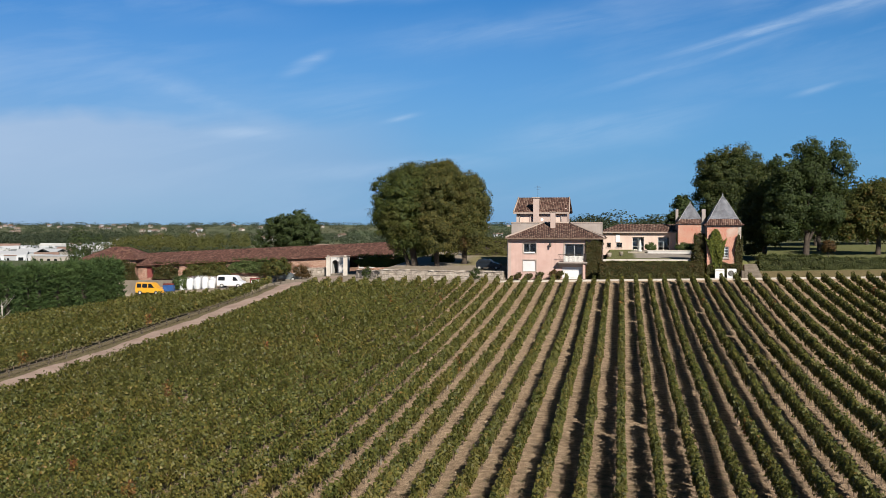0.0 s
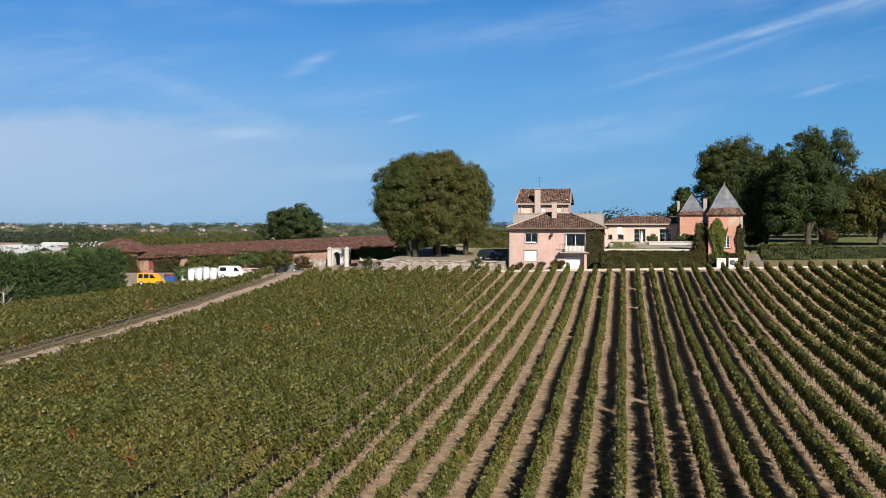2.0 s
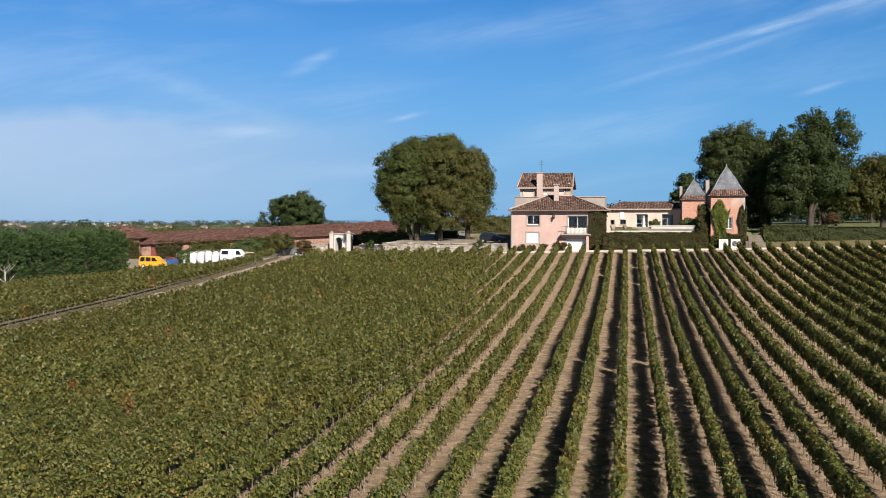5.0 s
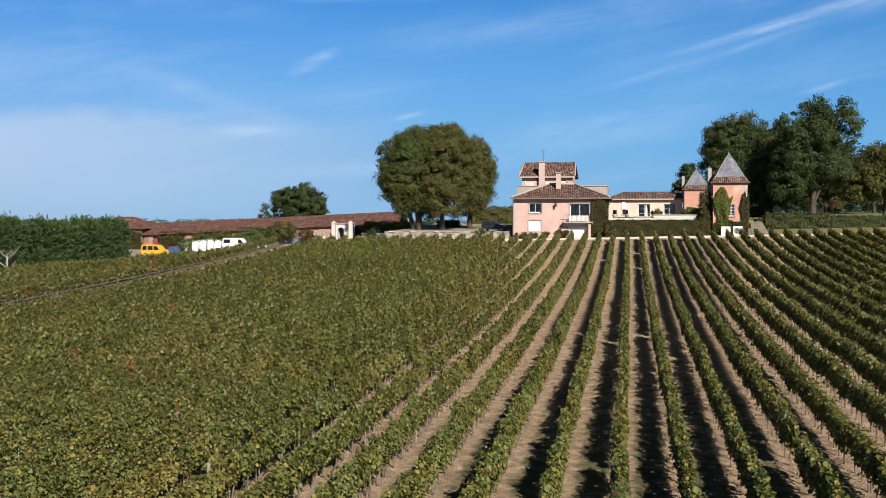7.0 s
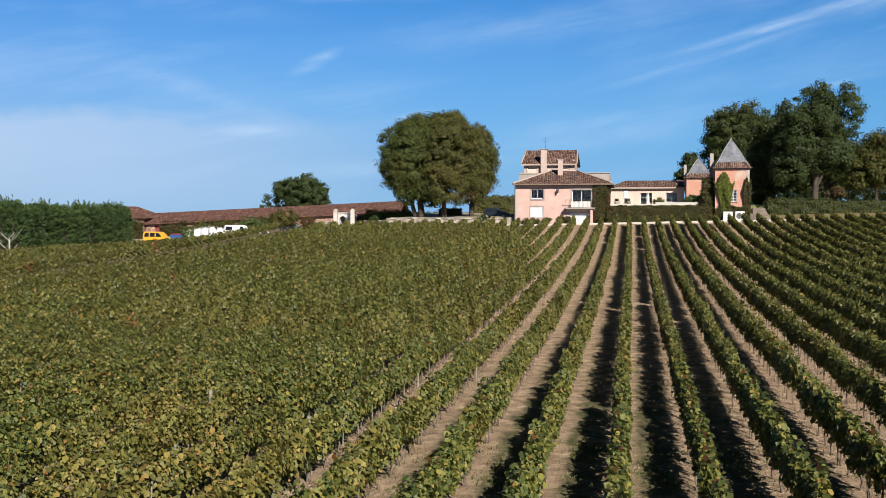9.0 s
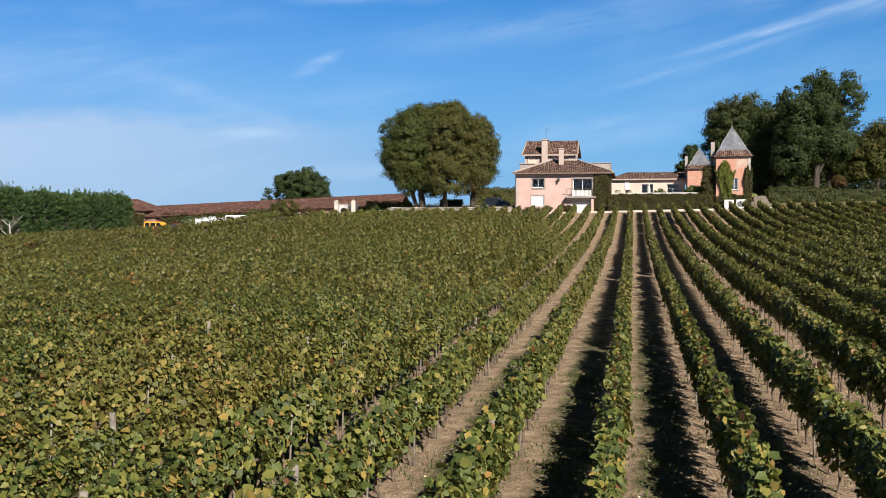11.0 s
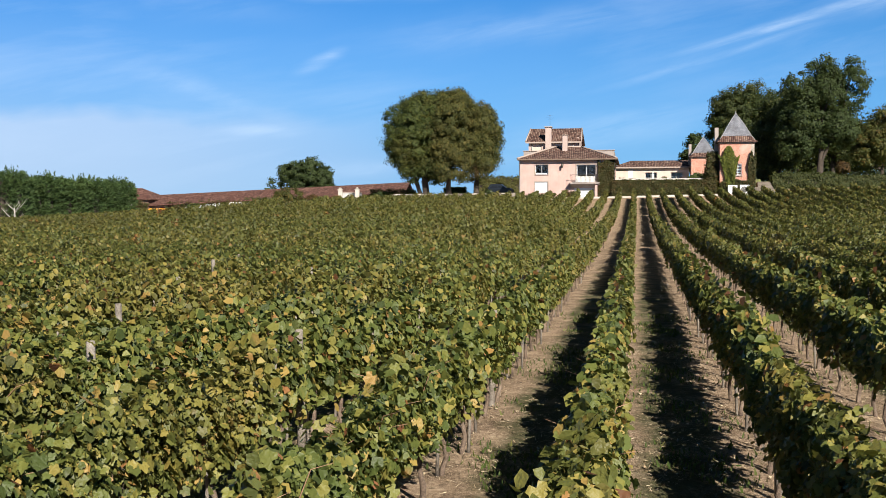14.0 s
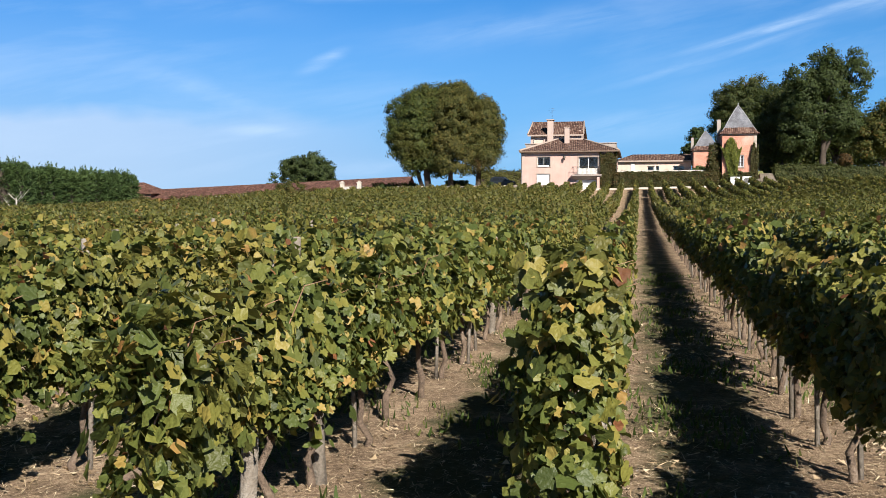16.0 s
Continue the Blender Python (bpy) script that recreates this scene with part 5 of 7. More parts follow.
clipped("hedge", (3.3, 124.25, 5.15), (11.6, 1.2, 1.86), "tall dark clipped hedge covering the terrace's retaining wall", "ivy_leaf", 24000, 0.17, 61)
clipped("ivy", (-3.3, 126.87, 4.8), (1.75, 0.26, 4.85), "dark ivy climbing the house corner to the eaves", "ivy_leaf", 9000, 0.16, 62, "ivy", 0.16, "front right", core=False, ragged=0.12)
clipped("creeper", (10.4, 123.95, 6.0), (2.7, 0.24, 4.9), "yellow-green creeper fanning out over the tower wall", "creeper_leaf", 7000, 0.15, 63, "creeper", 0.28, "front", core=False, ragged=0.32, fan=0.72)
clipped("creeper", (12.95, 123.95, 5.3), (0.75, 0.22, 5.0), "dark green creeper on the tower corner", "ivy_leaf", 4200, 0.15, 64, "creeper", 0.16, "front", core=False, ragged=0.25)
clipped("creeper", (11.4, 123.95, 5.3), (3.6, 0.26, 2.0), "dark creeper round the foot of the tower", "ivy_leaf", 6500, 0.15, 65, "creeper", 0.2, "front", core=False, ragged=0.28)
clipped("ivy", (8.75, 125.2, 5.2), (1.2, 0.8, 4.9), "dark ivy in the shade beside the tower", "ivy_leaf", 5200, 0.18, 66, "ivy", 0.25)
clipped("hedge", (19.0, 127.2, 6.1), (7.0, 1.5, 1.6), "loose green hedge below the lawn", "hedge_leaf", 11000, 0.19, 67, lumps=0.2)
clipped("hedge", (26.8, 127.3, 6.3), (8.4, 1.4, 1.2), "clipped dull green hedge below the lawn", "hedge_leaf", 11000, 0.18, 68)
clipped("hedge", (36.0, 127.3, 6.4), (9.6, 1.4, 1.2), "clipped dull green hedge continuing beside the lawn", "hedge_leaf", 9000, 0.2, 69)
clipped("hedge", (-17.2, 163.0, gh(-17.2, 163)), (13.0, 1.8, 2.3), "loose yellow-green hedge behind the yard", "poplar_leaf", 9000, 0.22, 76, lumps=0.3)
clipped("hedge", (-33.5, 166.0, gh(-33.5, 166)), (11.0, 1.8, 2.0), "dark green hedge behind the lime trees", "hedge_leaf", 8000, 0.22, 77, lumps=0.3)
clipped("hedge", (-24.6, 147.0, gh(-24.6, 147)), (3.0, 0.9, 0.9), "small clipped box hedge in the yard", "shrub_leaf", 2600, 0.13, 70)
clipped("creeper", (-34.4, 151.0, 5.3), (6.8, 0.5, 1.4), "yellow-green vine trained along the barn eave", "creeper_leaf", 7000, 0.2, 71, "creeper", 0.3, "front top", core=False, ragged=0.4)
clipped("creeper", (-70.4, 158.0, 2.9), (4.4, 0.4, 2.3), "dark creeper hanging beside the barn door", "ivy_leaf", 2600, 0.2, 75, "creeper", 0.25, "front top", core=False, ragged=0.35)
clipped("creeper", (-55.5, 159.0, 3.9), (9.0, 0.5, 1.9), "green creeper on the barn wall", "shrub_leaf", 5000, 0.2, 72, "creeper", 0.3, "front top", core=False, ragged=0.4)
clipped("creeper", (-63.8, 158.4, 3.4), (7.0, 0.5, 1.9), "olive creeper on the barn wall", "autumn_leaf", 4200, 0.2, 73, "creeper", 0.3, "front top", core=False, ragged=0.4)
clipped("creeper", (-79.2, 157.2, 2.5), (8.6, 0.4, 3.4), "olive creeper beside the barn door", "ivy_leaf", 4600, 0.2, 74, "creeper", 0.2, "front", core=False, ragged=0.2)


def conifer_proto(at, seed, h):
    """A bushy hedge conifer: spiky sprays in layers over a trunk."""
    r = np.random.default_rng(seed)
    t = thing("hedge_conifer", at, "dense green conifer grown into a tall hedge", "conifer", "conifer hedge")
    n, per = 360, 42                               # boughs, each with a fan of sprays
    z = 0.15 + r.random(n) ** 0.9 * (h - 0.3)
    rad = (1.75 - 0.35 * (z / h) ** 2) * np.where(z > h * 0.86, 1.0 - (z / h - 0.86) * 4.2, 1.0) * (0.86 + 0.2 * r.random(n))
    ang = r.random(n) * math.tau
    out = np.stack([np.cos(ang), np.sin(ang), np.full(n, 0.0)], -1)
    root = out * rad[:, None] * 0.72 + np.stack([np.zeros(n), np.zeros(n), z], -1)
    way = unit(out + np.stack([r.normal(0, 0.3, n), r.normal(0, 0.3, n), r.uniform(0.25, 0.75, n)], -1))
    k = 9                                          # leaders that stand above the top
    a2, q = r.random(k) * math.tau, r.random(k) * 1.1
    root = np.concatenate([root, np.stack([np.cos(a2) * q, np.sin(a2) * q, np.full(k, h * 0.86)], -1)])
    way = np.concatenate([way, unit(np.stack([r.normal(0, 0.22, k), r.normal(0, 0.22, k), np.ones(k)], -1))])
    reach = np.concatenate([0.42 + 0.4 * r.random(n), 0.7 + 0.8 * r.random(k)])
    who = np.repeat(np.arange(n + k), per)
    along = r.random(len(who))
    P = root[who] + way[who] * (along * reach[who])[:, None] + r.normal(0, 0.13, (len(who), 3)) * (1.15 - along)[:, None]
    N = np.cross(way[who], r.normal(0, 1, (len(who), 3))) + np.array([0, 0, 0.5])
    tip = unit(way[who] + r.normal(0, 0.38, (len(who), 3)))
    nrm = unit(N - tip * (N * tip).sum(-1, keepdims=True))
    s_ = (0.25 * (0.6 + 0.8 * r.random(len(who))))[:, None, None]
    tv, tf = SPRAY
    v = P[:, None, :] + s_ * (tv[None, :, 0:1] * np.cross(tip, nrm)[:, None, :] + tv[None, :, 1:2] * tip[:, None, :] + tv[None, :, 2:3] * nrm[:, None, :])
    v, f = v.reshape(-1, 3), (tf[None] + (np.arange(len(who)) * len(tv))[:, None, None]).reshape(-1, 3)
    part("foliage", mesh_from("foliage", v, f, [M["conifer"]]), None, t)
    part("trunk", tube(bmesh.new(), [(0, 0, -0.3), (0.05, 0, h * 0.5), (0, 0, h * 0.9)], [0.17, 0.11, 0.04], 7), M["bark"], t)
    # solid bark-coloured core that fills the conifer behind its sprays
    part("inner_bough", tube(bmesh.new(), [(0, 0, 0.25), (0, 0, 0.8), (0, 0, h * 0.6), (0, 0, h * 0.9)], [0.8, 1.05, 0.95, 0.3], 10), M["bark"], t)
    return t


protos = [conifer_proto((-60.6 - 0.06 * i, 119.8 - 1.85 * i, gh(-61.2, 119.8 - 1.85 * i)), 80 + i, 5.35 + 0.25 * (i % 2)) for i in range(3)]
for i in range(3, 14):
    x, y = -60.6 - 0.06 * i + 0.2 * math.sin(i * 2.2), 119.8 - 1.85 * i
    copy_thing(protos[i % 3], pose(x, y, gh(x, y), 0, 0, 57 * i) @ Matrix.Diagonal((1, 1, 1 + 0.07 * math.sin(i * 1.7), 1)))



def bare_tree(at, height, seed):
    """A small leafless tree: a forked stem with branches and twigs."""
    r = random.Random(seed)
    t = thing("bare_tree", at, "small leafless grey tree before the conifer hedge", "tree")
    stem = [Vector((0, 0, -0.3)), Vector((0.03, 0, height * 0.2)), Vector((0.1, 0.02, height * 0.45)), Vector((0.05, 0.04, height * 0.7))]
    part("trunk", tube(bmesh.new(), stem, [0.13, 0.10, 0.08, 0.05], 8), M["dead_bark"], t)
    for i in range(11):
        a = stem[1].lerp(stem[3], r.uniform(0.1, 1.0))
        ang, l = i * 2.4 + r.uniform(-0.4, 0.4), height * r.uniform(0.3, 0.55)
        b = a + Vector((math.cos(ang) * l * 0.8, math.sin(ang) * l * 0.8, l * r.uniform(0.3, 0.9)))
        m = a.lerp(b, 0.5) + Vector((0, 0, -0.06 * l))
        br = part("branch", tube(bmesh.new(), [a, m, b], [0.04, 0.028, 0.008], 6), M["dead_bark"], t)
        for k in range(4):
            c = m.lerp(b, r.random())
            d = c + Vector((r.uniform(-0.3, 0.3), r.uniform(-0.3, 0.3), r.uniform(0.1, 0.4)))
            part("twig", tube(bmesh.new(), [c, d], [0.012, 0.004], 4), M["dead_bark"], br)
    return t


bare_tree((-58.7, 94.0, gh(-58.7, 94)), 3.1, 5)

# ---- walls, gate, barns ----
cube_stone = {}


def stone_wall(at, length, height, depth, courses, label, seed, group="yard walls", turn=0.0):
    """A coursed rubble wall: single stones, proud of a mortar core."""
    r = random.Random(seed)
    w = thing("stone_wall", at, label, "wall", group, turn)
    part("core", boxed(0, length, 0.05, depth, -0.4, height - 0.02), M["mortar"], w)
    if not cube_stone:
        for k in range(4):
            bm = bmesh.new()
            box(bm, -0.5, 0.5, -0.5, 0.5, -0.5, 0.5)
            for v in bm.verts:
                v.co += Vector((r.uniform(-0.06, 0.06), r.uniform(-0.1, 0.1), r.uniform(-0.06, 0.06)))
            bmesh.ops.bevel(bm, geom=bm.edges[:], offset=0.09, segments=1, affect="EDGES")
            me = bpy.data.meshes.new("stone")
            bm.to_mesh(me)
            bm.free()
            me.materials.append(M["stone"])
            cube_stone[k] = me
    z, h = 0.0, height / courses
    for c in range(courses):
        x = -r.uniform(0, 0.2)
        while x < length:
            l = min(r.uniform(0.22, 0.75), length + 0.05 - x)
            if l > 0.12:
                ob = part("stone", cube_stone[r.randrange(4)], None, w)
                ob.matrix_basis = pose(x + l / 2, 0.06 + r.uniform(-0.04, 0.03), z + h / 2 + r.uniform(-0.02, 0.02), 0, r.uniform(-4, 4), 0) @ Matrix.Diagonal((l * r.uniform(0.84, 0.97), 0.2, h * r.uniform(0.78, 0.98), 1))
            x += l
        z += h
    x = -0.05
    while x < length:
        l = min(r.uniform(0.5, 1.1), length + 0.05 - x)
        if l > 0.15:
            ob = part("coping_stone", cube_stone[r.randrange(4)], None, w)
            ob.matrix_basis = pose(x + l / 2, depth / 2 - 0.02 + r.uniform(-0.03, 0.03), height + 0.03 + r.uniform(-0.035, 0.03), 0, r.uniform(-3, 3), 0) @ Matrix.Diagonal((l * 0.98, depth + 0.2, r.uniform(0.11, 0.17), 1))
        x += l
    return w


stone_wall((-29.9, 130.6, 4.55), 16.3, 1.18, 0.45, 4, "long pale coursed stone retaining wall along the yard", 5, turn=-12.8)
stone_wall((-34.2, 136.0, 4.45), 6.0, 1.0, 0.4, 3, "low rubble wall between the gate and the yard", 6, turn=-46)
stone_wall((-45.2, 144.0, 3.95), 4.7, 1.35, 0.4, 4, "pale stone wall below the red barn wall", 7)
stone_wall((-56.5, 137.5, 3.35), 12.0, 0.9, 0.4, 3, "low pale stone wall behind the white bags", 8)


def pillar(at):
    p = thing("gate_pillar", at, "white stone gate pillar with a moulded cap", "gate pillar", "gate pillars")
    part("shaft", boxed(-0.27, 0.27, -0.27, 0.27, -0.3, 2.65, bevel=0.03), M["kerb_stone"], p)
    part("cap", boxed(-0.34, 0.34, -0.34, 0.34, 2.652, 2.78, bevel=0.04), M["kerb_stone"], p)
    part("finial", boxed(-0.2, 0.2, -0.2, 0.2, 2.782, 2.98, bevel=0.09), M["kerb_stone"], p)
    return p


g0 = pillar((-40.1, 143.4, 4.12))
copy_thing(g0, pose(-37.75, 143.7, 4.15))


def arch_wall(x0, x1, z1, ax0, ax1, spring, y0, y1, n=10):
    """A wall with an arched doorway through it."""
    bm = bmesh.new()
    c, r = (ax0 + ax1) / 2, (ax1 - ax0) / 2
    top = [(ax0 + (ax1 - ax0) * i / n, spring + math.sqrt(max(r * r - (ax0 + (ax1 - ax0) * i / n - c) ** 2, 0))) for i in range(n + 1)]
    box(bm, x0, ax0, y0, y1, -0.4, z1), box(bm, ax1, x1, y0, y1, -0.4, z1)
    for (xa, za), (xb, zb) in zip(top, top[1:]):
        v = [bm.verts.new(p) for p in ((xa, y0, za), (xb, y0, zb), (xb, y0, z1), (xa, y0, z1), (xa, y1, za), (xb, y1, zb), (xb, y1, z1), (xa, y1, z1))]
        for q in ((0, 1, 2, 3), (7, 6, 5, 4), (4, 5, 1, 0), (3, 2, 6, 7)):
            bm.faces.new([v[i] for i in q])
    return bm


def gabled(parent, x0, x1, y0, y1, z0, z1, mat, thick=0.14):
    """A ridged roof along x."""
    bm = bmesh.new()
    ym = (y0 + y1) / 2
    prof = [(y0, z0), (ym, z1), (y1, z0)]
    lo = [[bm.verts.new((x, y, z)) for y, z in prof] for x in (x0, x1)]
    hi = [[bm.verts.new((x, y, z + thick)) for y, z in prof] for x in (x0, x1)]
    for i in (0, 1):
        bm.faces.new((hi[0][i], hi[1][i], hi[1][i + 1], hi[0][i + 1])), bm.faces.new((lo[0][i + 1], lo[1][i + 1], lo[1][i], lo[0][i]))
    bm.faces.new((lo[0][0], lo[1][0], hi[1][0], hi[0][0])), bm.faces.new((lo[1][2], lo[0][2], hi[0][2], hi[1][2]))
    for k in (0, 1):
        for i in (0, 1):
            bm.faces.new((lo[k][i], hi[k][i], hi[k][i + 1], lo[k][i + 1]) if k else (lo[k][i + 1], hi[k][i + 1], hi[k][i], lo[k][i]))
    return part("roof", uv_plane(bm), mat, parent)


def sheared(ob, k):
    """Lets a building's parts follow the slope: each point rises with x."""
    for o in ob.children_recursive:
        for v in o.data.vertices:
            v.co.z += k * v.co.x


def long_barn():
    """One long low range that climbs with the yard."""
    b = thing("barn", (-75.2, 158.05, 2.92), "long low brick barn with a worn clay tile roof", "barn", "", 4.6)
    length, wall, depth = 40.3, 1.95, 10.5
    doors = [(1.5, 3.6, 0.0, 1.75), (33.4, 35.1, 0.2, 1.7), (37.8, 39.4, 0.0, 1.7)]
    part("front_wall", wall_with_openings(0, length, -0.6, wall, 0, 0.4, doors), M["barn_wall"], b)
    part("side_wall", boxed(0, 0.4, 0.4, depth, -0.6, wall), M["barn_wall"], b)
    part("side_wall", boxed(length - 0.4, length, 0.4, depth, -0.6, wall), M["barn_wall"], b)
    part("side_wall", boxed(0.4, length - 0.4, depth - 0.4, depth, -0.6, wall), M["barn_wall"], b)
    part("floor", boxed(0.4, length - 0.4, 0.4, depth - 0.4, -0.4, -0.05), M["interior"], b)
    gabled(b, -0.3, length + 0.3, -0.6, depth + 0.6, wall, wall + 1.75, M["old_tile"])
    part("door", boxed(1.5, 3.6, 0.2, 0.26, 0.0, 1.75), M["red_paint"], b, "dark red barn door")
    for d in ((30.4, 33.3, 0.0, 1.9), (35.2, 36.0, 0.0, 1.9), (36.8, 37.7, 0.0, 1.9)):
        part("white_panel", boxed(d[0], d[1], -0.05, -0.004, d[2], d[3]), M["white_render"], b, "whitewashed patch of wall")
    sheared(b, 0.047)


long_barn()


def pavilion():
    b = thing("barn", (-79.7, 157.5, 2.7), "hip-roofed barn at the end of the long range", "barn")
    part("front_wall", wall_with_openings(-4.4, 4.4, -0.5, 3.15, 0, 0.4, [(1.2, 1.75, 0.9, 2.5)]), M["barn_wall"], b)
    part("side_wall", boxed(-4.4, -4.0, 0.4, 8, -0.5, 3.15), M["barn_wall"], b)
    part("side_wall", boxed(4.0, 4.4, 0.4, 8, -0.5, 3.15), M["barn_wall"], b)
    part("side_wall", boxed(-4.0, 4.0, 7.6, 8, -0.5, 3.15), M["barn_wall"], b)
    part("roof", hip_roof(-4.9, 4.9, -0.5, 8.5, 3.15, 5.1, (-1.4, 4), (1.4, 4)), M["old_tile"], b)
    part("shutter", boxed(1.2, 1.75, 0.05, 0.1, 0.9, 2.5), M["white_paint"], b, "white window shutter")


pavilion()


def gatehouse():
    """The whitewashed porch with its arched doorway behind the pillars."""
    b = thing("porch", (-41.3, 152.5, 4.2), "whitewashed porch with an arched dark doorway", "porch")
    part("front_wall", arch_wall(-1.1, 1.1, 2.4, -0.8, 0.2, 1.45, 0, 0.3), M["white_render"], b)
    part("side_wall", boxed(-1.1, -0.8, 0.3, 3.0, -0.3, 2.4), M["white_render"], b)
    part("side_wall", boxed(0.8, 1.1, 0.3, 3.0, -0.3, 2.4), M["white_render"], b)
    part("side_wall", boxed(-0.8, 0.8, 2.7, 3.0, -0.3, 2.4), M["white_render"], b)
    part("roof", boxed(-1.2, 1.2, -0.1, 3.0, 2.402, 2.55, bevel=0.02), M["trim"], b)


gatehouse()

# low pale kerb at the head of the vine rows, in lengths
for i in range(24):
    x = -14.2 + 2.0 * i
    bm = boxed(0, 1.99, 0, 0.32, -0.35, 0.17, bevel=0.02)
    k = part("kerb", bm, M["kerb_stone"], None)
    k.matrix_basis = Matrix.Translation((x, 121.0, gh(x + 1, 121))) @ Euler((0, -0.02, 0)).to_matrix().to_4x4()
    tagged(k, "low pale concrete kerb at the head of the rows", "kerb", kind="structure")


def steps_by_tower():
    s = thing("steps", (13.5, 122.6, 5.45), "worn pale stone steps climbing beside the tower", "steps")
    for i in range(8):
        part("step", boxed(0.02 * i, 1.9 - 0.05 * i, 0.32 * i, 0.32 * i + 2.4, -0.5, 0.18 * (i + 1) + 0.02, bevel=0.03), M["old_stone"], s)
    part("side_wall", boxed(-0.35, -0.02, 0.2, 3.6, -0.4, 0.8, bevel=0.04), M["old_stone"], s)


steps_by_tower()


def heat_pump(at, fan):
    """An outdoor heat pump on a plinth."""
    h = thing("heat_pump", at, "white outdoor heat pump by the tower" + (" with dark fan" if fan else ""), "heat pump", "heat pumps")
    part("plinth", boxed(-0.6, 0.6, -0.3, 0.3, -0.3, 0.08), M["kerb_stone"], h)
    part("case", boxed(-0.5, 0.5, -0.22, 0.22, 0.082, 1.15, bevel=0.03), M["white_paint"], h)
    if fan:
        bm = bmesh.new()
        bmesh.ops.create_cone(bm, cap_ends=True, segments=20, radius1=0.33, radius2=0.33, depth=0.03, matrix=pose(-0.08, -0.235, 0.66, 90))
        g = part("fan_grille", bm, M["dark_paint"], h)
        for r in (0.1, 0.2, 0.3):
            ring = [(-0.08 + r * math.cos(a * math.tau / 20), -0.256, 0.66 + r * math.sin(a * math.tau / 20)) for a in range(21)]
            part("ring", tube(bmesh.new(), ring, [0.012] * 21, 4), M["frame_paint"], g)
    else:
        part("louvre", boxed(-0.42, 0.42, -0.235, -0.222, 0.9, 1.05), M["frame_paint"], h)


heat_pump((10.75, 122.6, gh(10.75, 122.6)), False)
heat_pump((12.05, 122.6, gh(12.05, 122.6)), True)

# terrace edge, pool wall, statue, garden things
single("terrace_coping", boxed(-2.2, 9.3, 0, 0.5, -0.3, 0.14, bevel=0.03), M["kerb_stone"], (0, 125.6, 7.25), "pale stone coping of the terrace", "coping", kind="structure")
pw = thing("pool_wall", (7.2, 146.0, gh(7.2, 146)), "low white pool wall with a stone rim on the terrace", "pool wall")
part("wall", boxed(-3.8, 3.0, 0, 0.3, -0.3, 0.32), M["white_render"], pw)
part("rim", boxed(-3.9, 3.1, -0.08, 0.4, 0.322, 0.42, bevel=0.02), M["kerb_stone"], pw)
bm = tube(bmesh.new(), [(0, 0, 0.0), (0, 0, 0.35), (0, 0, 0.36), (0, 0, 0.75), (0, 0, 1.15), (0, 0, 1.35), (0, 0, 1.42), (0.02, 0, 1.62), (0, 0, 1.72)], [0.3, 0.27, 0.17, 0.22, 0.18, 0.16, 0.08, 0.11, 0.03], 10)
single("statue", bm, M["statue_stone"], (2.45, 150.0, gh(2.45, 150)), "pale stone garden statue on a plinth", "statue")
single("pedestal", boxed(-1.6, 1.5, -0.6, 0.6, -0.1, 0.2, bevel=0.04), M["mortar"], (2.4, 147.0, gh(2.4, 147)), "low grey stone basin edge on the terrace", "basin")
single("planter", tube(bmesh.new(), [(0, 0, 0), (0, 0, 0.5), (0, 0, 0.55)], [0.22, 0.34, 0.34], 12), M["stone"], (-1.55, 134.5, gh(-1.55, 134.5)), "small stone planter on the lawn", "planter")
single("planter", tube(bmesh.new(), [(0, 0, 0), (0, 0, 0.5), (0, 0, 0.55)], [0.18, 0.28, 0.28], 12), M["mortar"], (-0.1, 138.0, gh(-0.1, 138)), "small pale planter on the lawn", "planter")

# ---- vehicles and yard clutter ----


